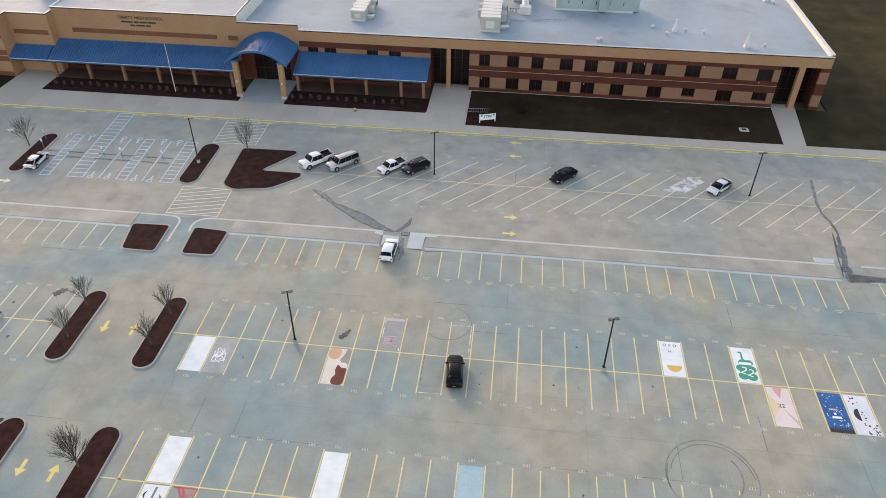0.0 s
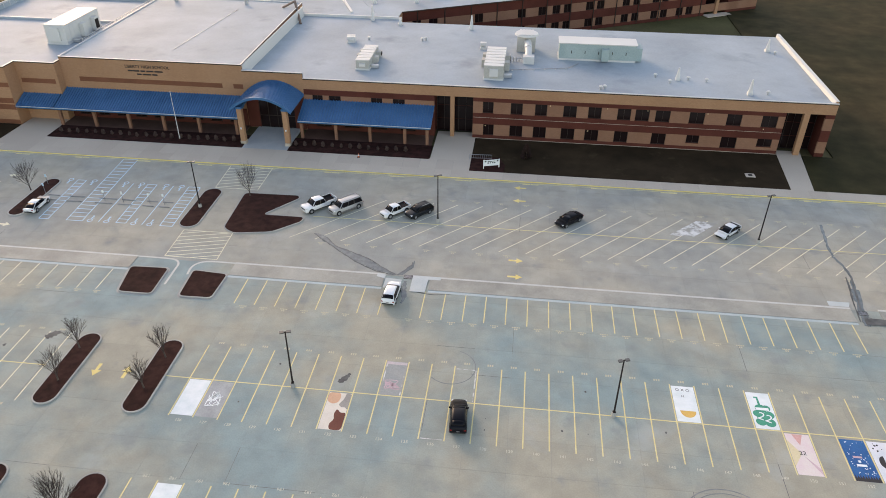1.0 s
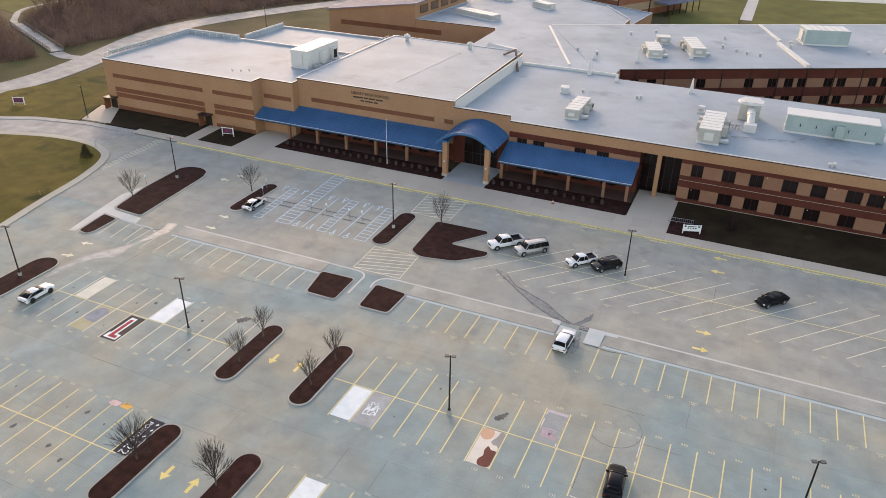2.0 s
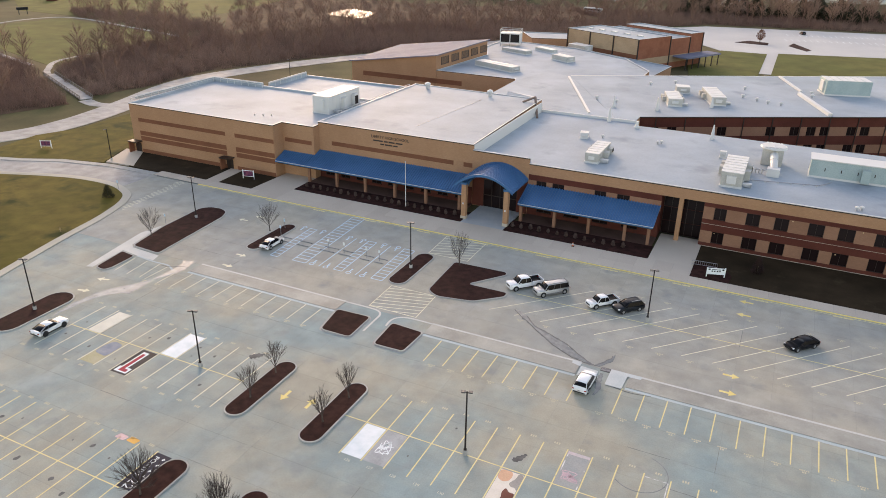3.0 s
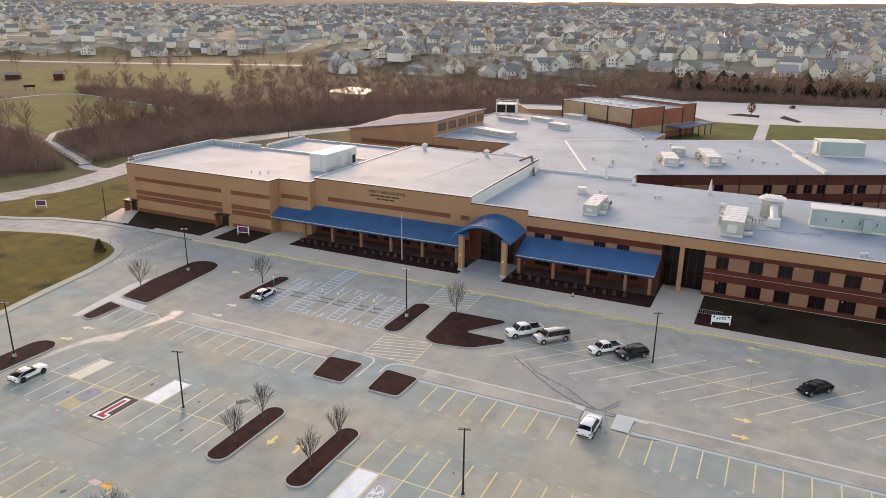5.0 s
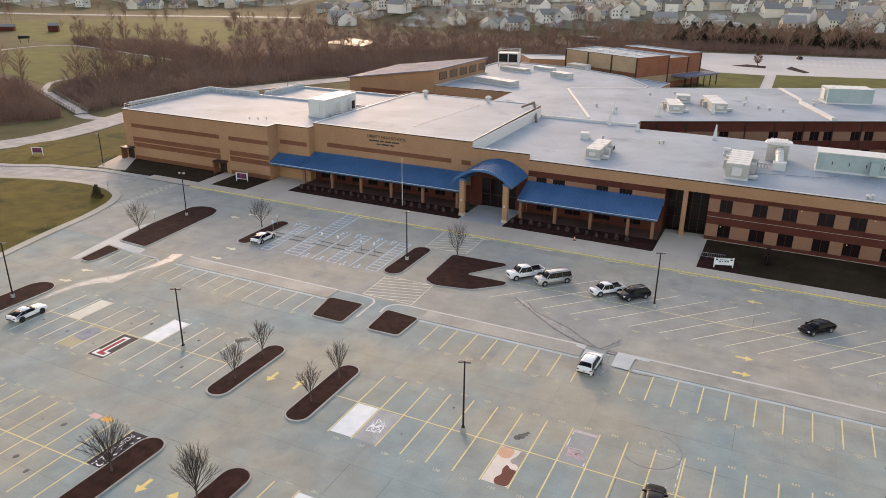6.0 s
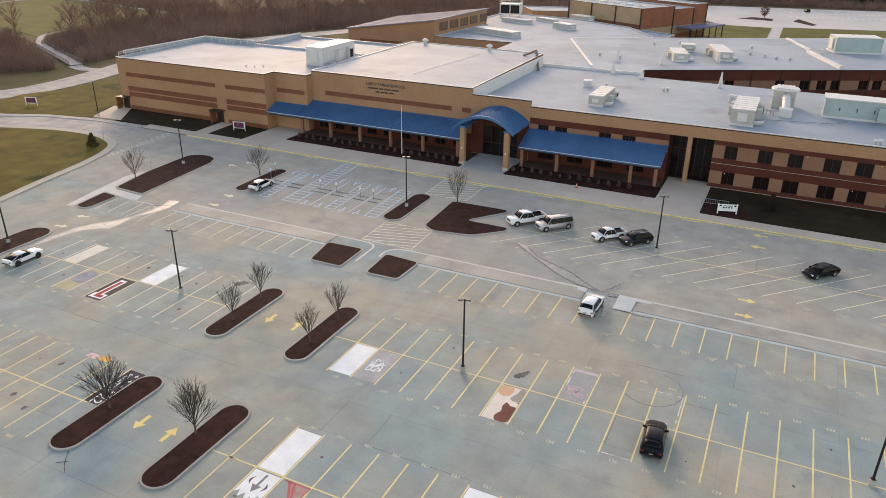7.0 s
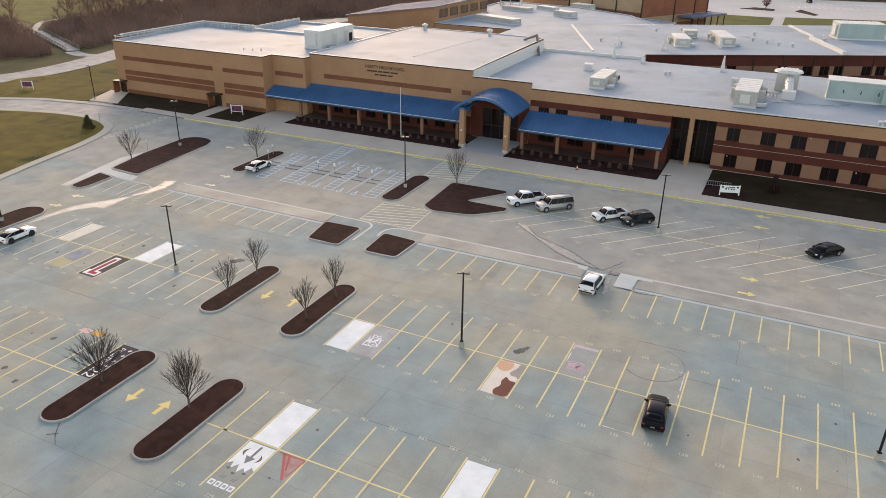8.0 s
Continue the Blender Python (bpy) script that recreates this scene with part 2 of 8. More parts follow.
STEEL = paint("steel_tube", (0.35, 0.35, 0.36), 0.4, 0.7)
BARK = surface("bark", [(0.075, 0.056, 0.045), (0.13, 0.10, 0.08)], 2.0, 0.95, 0.5, grain=30)
TWIG = surface("twigs", [(0.050, 0.036, 0.031), (0.085, 0.062, 0.053)], 0.5, 0.95, 0.2, vary=0.3)
WOOD = surface("woodland_twigs", [(0.19, 0.108, 0.078), (0.28, 0.172, 0.122)], 0.015, 0.95, 0.2)
CEDAR = surface("cedar_leaves", [(0.030, 0.032, 0.014), (0.068, 0.052, 0.028)], 0.5, 0.95, 0.5)
SHRUB = surface("dormant_shrub", [(0.080, 0.050, 0.044), (0.135, 0.090, 0.078)], 1.5, 0.95, 0.5)
RUBBER = paint("tyre_rubber", (0.015, 0.015, 0.015), 0.8)
RIM = paint("alloy_rim", (0.45, 0.45, 0.46), 0.35, 0.8)
LAMP_RED = paint("red_lens", (0.28, 0.015, 0.012), 0.2)
LAMP_CLEAR = paint("clear_lens", (0.65, 0.66, 0.66), 0.15)
STAIN = surface("wet_stain", [(0.115, 0.130, 0.128), (0.175, 0.190, 0.182)], 0.5, 0.23, 0.01, wide=1.5, spec=0.5)
PUDDLE = surface("shallow_water_film", [(0.20, 0.225, 0.23), (0.28, 0.30, 0.295)], 0.5, 0.30, 0.0, wide=0.8, spec=0.36, rough_vary=0.08)
OIL = surface("oil_spot", [(0.085, 0.086, 0.083), (0.15, 0.147, 0.14)], 0.8, 0.8, 0.05)
PAVER = surface("brown_pavers", [(0.10, 0.052, 0.040), (0.14, 0.075, 0.056)], 0.3, 0.85, 0.2, joints=(0.2, 0.1, 0.42))
# ---- ground, lot, roads ----
def rise(x, y):
    """Height of the land: flat round the school, then a low hill on which the suburb stands."""
    d, a = math.hypot(x, y + 50), math.degrees(math.atan2(-x, y + 50))
    side = min(max((a - 28) / 12, 0), 1)
    start = 520 + 300 * side * side * (3 - 2 * side)
    if d < start or y < 0:
        return 0.0
    step = min((d - start) / 120, 1)
    return 13 * step * step * (3 - 2 * step) + 0.030 * min(max(d - start - 60, 0), 1900)


def ground_sheet():
    bm = bmesh.new()
    bmesh.ops.create_grid(bm, x_segments=200, y_segments=200, size=4000, matrix=Matrix.Translation((0, 0, -0.14)))
    for v in bm.verts:
        v.co.z += rise(v.co.x, v.co.y)
    for f in bm.faces:
        c = f.calc_center_median()
        f.material_index = 1 if rise(c.x, c.y) > 4 else 0
    solid("ground", bm, [FIELD, TURF], "brown and olive winter grassland reaching the horizon", "ground", kind="structure", smooth=True)


ground_sheet()
STALL = 2.74
SLAB = 4.57
X0, X1, Y0, Y1 = -125.0, 84.0, -64.0, 52.6

pavement = solid("pavement", boxes((X0, X1, Y0, Y1, -0.13, -0.012)), JOINT, "large grey concrete parking lot with yellow stall lines", "parking lot", kind="structure")

lawn_west = [(-109.3, 5), (-112.9, 19.5), (-114.8, 30.0), (-117.3, 37.2), (-120.0, 41.2), (-125.6, 43.9), (-131, 44.5), (-138.6, 43.9), (-148, 41.0), (-162, 35.5), (-200, 21), (-260, 0), (-260, -70), (-86, -70)]
W_EDGE = rounded(lawn_west, 4)


def lawn(name, pts, label, material=SHADED_LAWN, z=0.10):
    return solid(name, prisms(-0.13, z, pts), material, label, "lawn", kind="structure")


OLIVE = surface("olive_grass", [(0.090, 0.077, 0.014), (0.150, 0.112, 0.028)], 0.06, 0.95, 0.5, grain=12, wide=0.3, spots=((0.04, 0.045, 0.012), 0.12, 0.55, 0.7), spec=0.1)
lawn("lawn_west", W_EDGE[::-1], "mown olive lawn behind a concrete kerb walk", OLIVE)
EAST = surface("patchy_grass", [(0.034, 0.030, 0.012), (0.060, 0.044, 0.020)], 0.05, 0.95, 0.5, grain=12, wide=0.2, spec=0.1)
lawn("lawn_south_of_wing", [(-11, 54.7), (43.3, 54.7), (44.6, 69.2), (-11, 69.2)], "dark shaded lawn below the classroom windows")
lawn("lawn_east", [(47.0, 54.7), (130, 54.7), (130, 250), (54.5, 250), (54.5, 69.2), (49.0, 69.2)], "brown-green lawn beside the school's end wall", EAST)
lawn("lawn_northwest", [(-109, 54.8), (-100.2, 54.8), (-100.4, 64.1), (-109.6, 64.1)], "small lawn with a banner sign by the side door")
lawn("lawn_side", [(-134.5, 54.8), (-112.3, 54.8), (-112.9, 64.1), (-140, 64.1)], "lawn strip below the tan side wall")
lawn("lawn_corner", [(-172, 44.0), (-160, 47.2), (-151.5, 51.2), (-141.5, 53.9), (-145.5, 63), (-145.5, 110), (-172, 92), (-171, 72), (-175, 62)], "lawn between the drive and the school", OLIVE)
lawn("lawn_far", [(-34, 212), (-13.6, 236), (-13.6, 300), (-33, 300), (-42, 262)], "green lawn before the far parking lot", GREEN)
lawn("lawn_far_east", [(-9.2, 238), (30, 262), (130, 320), (130, 332), (36, 316), (-9.2, 304)], "green lawn strip before the far parking lot", GREEN)

# kerb walk along the west lawn
LEDGE_WALK = surface("cream_walk_concrete", [(0.42, 0.395, 0.325), (0.49, 0.455, 0.375)], 0.08, 0.85, 0.08, grain=8)
edge = [p for p in W_EDGE if p[0] > -230 and p[1] > -68]
solid("kerb_walk", prisms(-0.13, 0.13, ribbon(edge[2:-1], 1.6)), LEDGE_WALK, "curved concrete walk edging the west lawn", "walk", kind="structure")

# roads
ROAD = surface("road_concrete", [(0.30, 0.30, 0.295), (0.38, 0.36, 0.33)], 0.06, 0.75, 0.1, grain=6, wide=0.3)


def road(name, line, w, label, z=0.0, material=ROAD):
    solid(name, prisms(-0.135, z, ribbon(smoothed(line), w)), material, label, "road", kind="structure")


road("road_drive", [(-260, -10), (-205, 24), (-182, 56), (-178, 74), (-182, 97), (-189, 122), (-190, 140), (-184, 162), (-172, 190), (-150, 230), (-110, 300), (-60, 345), (-20, 350)], 10, "pale concrete drive curving round the school", -0.01)
solid("road_link", prisms(-0.135, -0.004, [(-124, 40.0), (-136, 40.5), (-153, 36.7), (-205, 19), (-215, 28), (-170, 42.8), (-160, 45.8), (-151.5, 49.8), (-138.5, 52.6), (-124, 52.9)]), ROAD, "concrete entrance road", "road", kind="structure")
solid("kerb_north_road", prisms(-0.13, 0.12, ribbon([(-170, 43.5), (-160, 46.4), (-151.5, 50.4), (-138.5, 53.1), (-125.1, 53.5)], 1.7)), KERB, "kerb walk along the entrance road", "kerb", kind="structure")
road("path_to_bridge", [(-184, 95), (-190, 93.5), (-197, 95.5)], 4, "concrete path from the drive to the bridge", -0.03)
road("path_field", [(-241, 117), (-250, 124), (-262, 140), (-262, 175), (-258, 203), (-310, 219), (-371, 229), (-376, 190), (-330, 150), (-262, 126)], 2.2, "pale path round the sports field", -0.03)
solid("sports_field", prisms(-0.135, -0.07, [(-253, 128), (-260, 202), (-310, 216.5), (-369, 226), (-374, 190), (-330, 152)]), GREEN, "green mown sports field", "field", kind="structure")
solid("sports_field_far", prisms(-0.135, -0.07, [(-300, 232), (-420, 238), (-560, 330), (-470, 420), (-330, 380)]), GREEN, "olive sports field beyond the path", "field", kind="structure")
road("road_beyond", [(-900, 330), (-620, 395), (-450, 470), (-330, 520), (-150, 560)], 14, "pale distant road", -0.03)
solid("far_parking_lot", prisms(-0.135, 0.0, [(-60, 336), (-33, 300), (-13.6, 300), (-13.6, 250), (-9.2, 250), (-9.2, 304), (36, 316), (160, 345), (160, 440), (46, 405), (-50, 385), (-75, 360)]), surface("pale_lot", [(0.46, 0.45, 0.43), (0.55, 0.53, 0.50)], 0.03, 0.8, 0.1, grain=3), "pale concrete parking lot behind the school", "parking lot", kind="structure")
for pts, nm in (([(-30, 330), (-15, 328), (-15, 336), (-24, 339)], "a"), ([(-6, 331), (2, 318), (4, 322), (-4, 341)], "b")):
    solid("far_mulch_island", prisms(-0.1, 0.12, pts), MULCH, "dark mulch island in the far lot", "island", "far islands", "structure")

# sidewalks before the school
FRONT_Y = 69.2


def yellow_kerb():
    ob = thing("kerb_yellow", "concrete kerb painted yellow along the fire lane", "kerb", kind="structure")
    me = made("kerb_stone", boxes((0.01, 2.99, 52.6, 52.79, -0.13, 0.14, 0.02)), YELLOW)
    for i in range(68):
        x = -112 + 3 * i
        if x < 92:
            o = part("kerb_stone", me, None, ob)
            o.location.x = x


yellow_kerb()
solid("kerb_back", boxes((-112, 92, 52.79, 52.895, -0.13, 0.132)), KERB, "bare concrete back of the fire lane kerb", "kerb", kind="structure")
solid("fire_lane_line", boxes((-112, 92, 52.2, 52.28, -0.02, 0.008)), LINE, "yellow line along the fire lane kerb", "road marking", kind="structure")
fire = thing("fire_lane_marks", "yellow stencilled fire lane marks beside the kerb", "road marking", kind="structure")
bar_me = made("mark", boxes((-0.65, 0.65, -0.11, 0.11, 0.0, 0.009)), LINE)
for i in range(14):
    for dx in (-0.9, 0.5):
        o = part("mark", bar_me, None, fire)
        o.location = (-92 + i * 11.5 + dx, 51.95, 0)

walk_thing = thing("sidewalk", "tan-grey concrete sidewalk slabs before the entrance", "sidewalk", kind="structure")
slab_cache = {}


def slab(parent, x, y, w, d, z, material, name="slab"):
    key = (round(w, 3), round(d, 3), material.name)
    if key not in slab_cache:
        slab_cache[key] = made(name, boxes((-w / 2 + 0.01, w / 2 - 0.01, -d / 2 + 0.01, d / 2 - 0.01, -0.24, 0.0)), material)
    o = part(name, slab_cache[key], None, parent)
    o.location = (x, y, z)


for i in range(71):
    slab(walk_thing, -123.5 + 3 * i, 54.2, 3, 2.6, 0.135, WALK)
for i in range(27):
    slab(walk_thing, -90.5 + 3 * i, 57.4, 3, 3.8, 0.13, WALK)
solid("walk_bed", boxes((-125, 92, 52.9, 55.5, -0.13, 0.105), (-92, -11, 55.5, 59.4, -0.13, 0.105)), JOINT, "bedding below the sidewalk slabs", "sidewalk", kind="structure")
solid("plaza_entrance", prisms(-0.13, 0.131, [(-53.6, 59.3), (-45.0, 59.3), (-45.0, 70.5), (-53.6, 70.5)]), surface("plaza_concrete", [(0.38, 0.40, 0.41), (0.47, 0.47, 0.46)], 0.3, 0.7, 0.08), "smooth grey concrete plaza below the arched canopy", "plaza", kind="structure")
solid("plaza_west", prisms(-0.13, 0.131, [(-100.2, 54.7), (-92, 54.7), (-92, 69), (-99.8, 69)]), WALK, "concrete apron at the west end of the canopy", "plaza", kind="structure")
solid("plaza_east", prisms(-0.13, 0.131, [(-18.4, 59.3), (-11, 59.3), (-11, 71.5), (-18.4, 71.5)]), WALK, "concrete apron before the recessed door", "plaza", kind="structure")
solid("walk_end_door", prisms(-0.13, 0.131, [(43.3, 54.7), (47.0, 54.7), (49.0, 71), (44.6, 71)]), WALK, "concrete path to the end door", "walk", kind="structure")
solid("walk_side_door", prisms(-0.13, 0.131, [(-112.3, 54.0), (-109, 54.0), (-109.6, 64.3), (-112.9, 64.3)]), WALK, "concrete path to the side door", "walk", kind="structure")
solid("walk_corner_door", prisms(-0.13, 0.131, [(-141.5, 54.6), (-133.5, 55.2), (-140, 64.3), (-145.5, 64.3)]), WALK, "concrete path to the corner door", "walk", kind="structure")

solid("canopy_walk", boxes((-99.8, -55.4, 64.7, FRONT_Y, -0.13, 0.128), (-43.8, -18.9, 64.7, FRONT_Y, -0.13, 0.128)), PAVER, "brown paved walk below the blue canopies", "walk", kind="structure")

# mulch beds
def bed(name, pts, label):
    solid(name, prisms(-0.13, 0.19, pts), MULCH, label, "planting bed", kind="structure")


bed("bed_west", [(-92, 59.4), (-53.7, 59.4), (-53.7, 64.6), (-92, 64.6)], "dark mulch bed with dormant shrubs below the long blue canopy")
bed("bed_east", [(-44.9, 59.1), (-18.6, 59.1), (-18.6, 64.6), (-44.9, 64.6)], "dark mulch bed with dormant shrubs below the short blue canopy")
bed("bed_sign", [(-11, 55.6), (-5.0, 55.6), (-4.8, 58.3), (-6, 61), (-11, 61.6)], "mulch bed round the white notice board")

# ---- islands ----
island_outlines = {
    "row_a": capsule(-53.2, 0, 2.7, 12), "row_b": capsule(-42.7, 0, 2.7, 12),
    "row_c": capsule(-52.2, -20.0, 2.9, 11.6), "row_d": capsule(-41.8, -19.95, 2.9, 11.6),
    "access_w": capsule(-80.7, 37.4, 2.6, 12.2), "access_e": capsule(-52.4, 37.5, 3.0, 12.2),
    "notch": rounded([(-47.1, 42.9), (-46.6, 31.9), (-44.6, 30.6), (-39, 31.6), (-35.2, 35.2), (-35.3, 36.5), (-41.9, 36.5), (-37.6, 42.2), (-38.0, 43.1)], 0.9),
    "north_west": rounded([(-99.4, 23.2), (-93.2, 22.8), (-94.8, 40.6), (-95.9, 42.9), (-98.0, 43.8), (-100.2, 43.5), (-101.7, 42.0), (-101.1, 31.6)], 0.8),
    "small_west": rounded([(-98.2, 14.4), (-96.3, 14.1), (-95.7, 15.2), (-95.9, 20.2), (-99.2, 20.7)], 0.6),
    "far_west": capsule(-94.2, 0.1, 4.4, 12.3),
    "gate_a": rounded([(-54.7, 14.6), (-50.0, 14.6), (-50.2, 20.6), (-55.7, 20.4)], 0.7),
    "gate_b": rounded([(-46.2, 14.6), (-41.7, 14.7), (-41.5, 20.2), (-46.6, 20.6)], 0.7),
}


def ccw(pts):
    a = sum(p[0] * q[1] - q[0] * p[1] for p, q in zip(pts, pts[1:] + pts[:1]))
    return pts if a > 0 else pts[::-1]


def island(pts):
    pts = ccw(pts)
    ob = thing("mulch_island", "kerbed parking island filled with dark bark mulch", "parking island", "parking islands")
    inner, outer = grown(pts, -0.07), grown(pts, 0.10)
    bm = bmesh.new()
    n = len(pts)
    rings = [[bm.verts.new((x, y, z)) for x, y in ring] for ring, z in ((outer, -0.1), (outer, 0.12), (grown(pts, 0.07), 0.15), (inner, 0.15), (inner, 0.0))]
    for a, b in zip(rings, rings[1:]):
        for i in range(n):
            j = (i + 1) % n
            bm.faces.new((a[i], a[j], b[j], b[i]))
    part("kerb", bm, KERB, ob, "pale concrete kerb")
    bm = bmesh.new()
    c = (sum(p[0] for p in pts) / n, sum(p[1] for p in pts) / n)
    prism(bm, inner, -0.05, 0.13)
    part("mulch", bm, MULCH, ob, "dark brown bark mulch")
    return ob


for pts in island_outlines.values():
    island(pts)
for key in ("gate_a", "gate_b"):
    solid("island_apron", prisms(-0.02, 0.006, grown(ccw(island_outlines[key]), 0.32)), KERB, "pale concrete apron round a square mulch island", "apron", kind="structure")


# concrete median strip with blue-grey kerb between the drive and the single row
def median(x0, x1):
    ob = thing("median_strip", "low tan concrete median strip with pale edges", "median", "median strips", "structure")
    part("strip", boxes((x0, x1, 20.12, 22.86, -0.1, 0.065)), MEDIAN, ob)
    part("gutter", boxes((x0, x1, 19.62, 20.12, -0.05, 0.012)), GUTTER, ob, "pale blue-grey gutter")
    part("edge", boxes((x0, x1, 22.86, 23.2, -0.1, 0.068)), PALE_EDGE, ob, "pale concrete edge")


MEDIAN = surface("median_concrete", [(0.325, 0.322, 0.285), (0.40, 0.375, 0.315)], 0.06, 0.7, 0.1, grain=7, wide=0.2)
GUTTER = surface("blue_grey_gutter", [(0.42, 0.485, 0.485), (0.51, 0.56, 0.55)], 0.3, 0.7, 0.1, grain=7)
PALE_EDGE = surface("pale_edge_concrete", [(0.53, 0.53, 0.49), (0.61, 0.60, 0.55)], 0.3, 0.7, 0.1, grain=7)
solid("island_apron", prisms(-0.02, 0.006, ccw([(-99.9, 13.9), (-101.2, 20.0), (-102.7, 28.0), (-101.8, 32.4), (-100.0, 23.6), (-99.0, 22.8), (-92.6, 22.3), (-92.0, 20.5), (-95.4, 20.6), (-99.6, 21.2), (-98.8, 14.3)])), PALE_EDGE, "pale concrete apron joining two mulch islands", "apron", kind="structure")
for a, b in ((-83.8, -55.9), (-41.4, -19.8), (-13.4, 42.0), (45.5, 84.0)):
    median(a, b)
for pts in ([(-55.9, 23.03), (-52.0, 23.03), (-50.2, 22.8), (-49.4, 21.9), (-49.3, 20.4), (-49.2, 17.0)], [(-41.4, 23.03), (-44.6, 23.05), (-46.4, 22.6), (-47.2, 21.4), (-47.1, 19.6)]):
    solid("median_end", prisms(-0.1, 0.014, ccw(ribbon(smoothed(pts, 5), 0.3))), PALE_EDGE, "pale concrete edge curving round a square island", "median", "median strips", "structure")
solid("median_west_gutter", prisms(-0.1, 0.012, ribbon(smoothed([(-95.6, 20.6), (-91.5, 20.2), (-88.4, 20.2), (-86.2, 19.0)]), 0.3)), GUTTER, "blue-grey gutter along the end stalls", "median", "median strips", "structure")

# ---- markings ----
marks = thing("stall_lines", "yellow painted stall lines, worn in places", "road marking", kind="structure")
line_cache = {}


def line(x, y, length, angle=0.0, material=LINE, w=0.135, z=0.0, name="stall_line", parent=None):
    """A painted line of that length, centred, turned by angle from the y axis."""
    key = (round(length, 2), w, material.name)
    if key not in line_cache:
        line_cache[key] = made(name, boxes((-w / 2, w / 2, -length / 2, length / 2, 0.0, 0.006)), material)
    o = part(name, line_cache[key], None, parent or marks)
    o.location = (x, y, 0.001 + z)
    o.rotation_euler.z = radians(angle)


def row(y, k0, k1, half=5.8, skip=()):
    for k in range(k0, k1 + 1):
        if k not in skip:
            line(k * STALL, y, 2 * half)
    a, b = k0 * STALL, k1 * STALL
    line((a + b) / 2, y, b - a + 0.13, 90, z=0.003)


row(0, -14, 25)
line(-40.0, 0, 3.2, 90, z=0.003)
row(-20, -14, 25)
line(-39.3, -20, 2.6, 90, z=0.003)
for j in range(12):
    line(-56.2 - STALL * j, 0, 11.6, material=WORN)
line(-71.2, 0, 30.3, 90, z=0.003)
for j in range(12):
    line(-55.72 - STALL * j, -20, 11.6)
line(-70.3, -20, 30.3, 90, z=0.003)
for k in list(range(-14, -6)) + list(range(-5, 16)) + list(range(17, 26)):
    line(k * STALL, 16.95, 5.7)
for k in range(-32, -20):
    line(k * STALL - 0.4, 17.4, 5.2, material=WORN)
for x in (-95.0, -92.3, -89.6):
    line(x, 17.4, 5.0, 8, WORN)
for k in range(-6, 20):
    line(-6.1 + 3.93 * k, 37.1, 17.9, -44.0, WORN)
line(17.0, 37.1, 102, 90, LINE, z=0.003)

# hatched crossings
def hatch(corners, n, material=WORN, border=True):
    a, b, c, d = (Vector(p) for p in corners)
    if border:
        for p, q in ((a, b), (b, c), (c, d), (d, a)):
            v = q - p
            m = (p + q) / 2
            line(m.x, m.y, round(v.length, 1), -math.degrees(math.atan2(v.x, v.y)), material, 0.12, 0.004, "hatch_line")
    lean = 0.30
    for i in range(1, n + 2):
        s = i / n * (1 + lean) * 0.88
        f0, f1 = max(0.0, (s - 1) / lean), min(1.0, s / lean)
        pts = []
        for f in (f0, f1):
            v = s - lean * f
            pts.append((a + (d - a) * v).lerp(b + (c - b) * v, f))
        p, q = pts
        v, m = q - p, (p + q) / 2
        if v.length > 0.6:
            line(m.x, m.y, round(v.length, 1), -math.degrees(math.atan2(v.x, v.y)), material, 0.15, 0.0, "hatch_line")


hatch([(-52.4, 30.7), (-44.7, 30.7), (-44.4, 23.6), (-52.2, 23.6)], 8)
hatch([(-53.0, 52.2), (-45.4, 52.2), (-45.4, 44.2), (-52.7, 44.2)], 8)
hatch([(-117.2, 52.4), (-115.0, 52.2), (-114.2, 34.4), (-115.9, 36.0)], 11, border=False)

# access stalls: pale blue hatching and lines
access = thing("access_markings", "pale blue accessible stall lines and hatching", "road marking", kind="structure")


def access_aisle(x0, y0, x1, y1, w, n):
    for dx in (0, w):
        v = Vector((x1 - x0, y1 - y0))
        line((x0 + x1) / 2 + dx, (y0 + y1) / 2, round(v.length, 1), -math.degrees(math.atan2(v.x, v.y)), PALE, 0.12, 0.0, "aisle_line", access)
    for i in range(n + 1):
        s = i / n
        line(x0 + (x1 - x0) * s + w / 2, y0 + (y1 - y0) * s, w, 90, PALE, 0.14, 0.003, "aisle_bar", access)


access_aisle(-76.2, 31.1, -76.9, 43.8, 1.5, 11)
access_aisle(-71.7, 31.2, -73.0, 52.3, 2.6, 18)
access_aisle(-63.7, 31.4, -64.4, 43.8, 1.6, 11)
access_aisle(-56.6, 31.4, -57.2, 43.8, 2.0, 11)
for x in (-66.7, -59.65):
    line(x, 37.5, 12.5, 2.0, PALE, 0.13, 0, "aisle_line", access)


def glyph(x, y, turn):
    bm = bmesh.new()
    bmesh.ops.create_circle(bm, cap_ends=False, segments=14, radius=0.45)
    r = bmesh.ops.extrude_edge_only(bm, edges=bm.edges[:])
    bmesh.ops.scale(bm, vec=(0.7, 0.7, 1), verts=[v for v in r["geom"] if isinstance(v, bmesh.types.BMVert)])
    box(bm, -0.08, 0.08, 0.3, 1.1, 0, 0.006)
    box(bm, -0.08, 0.4, 0.62, 0.74, 0, 0.006)
    box(bm, -0.15, 0.15, 1.15, 1.42, 0, 0.006)
    o = part("access_symbol", bm, PALE, access)
    o.location, o.rotation_euler.z = (x, y, 0.006), radians(turn)


for x in (-68.0, -65.3, -60.9, -58.3):
    glyph(x, 31.5, 0)
for x in (-78.1, -73.9, -68.2, -65.4, -61.1, -58.4):
    glyph(x, 43.8, 180)
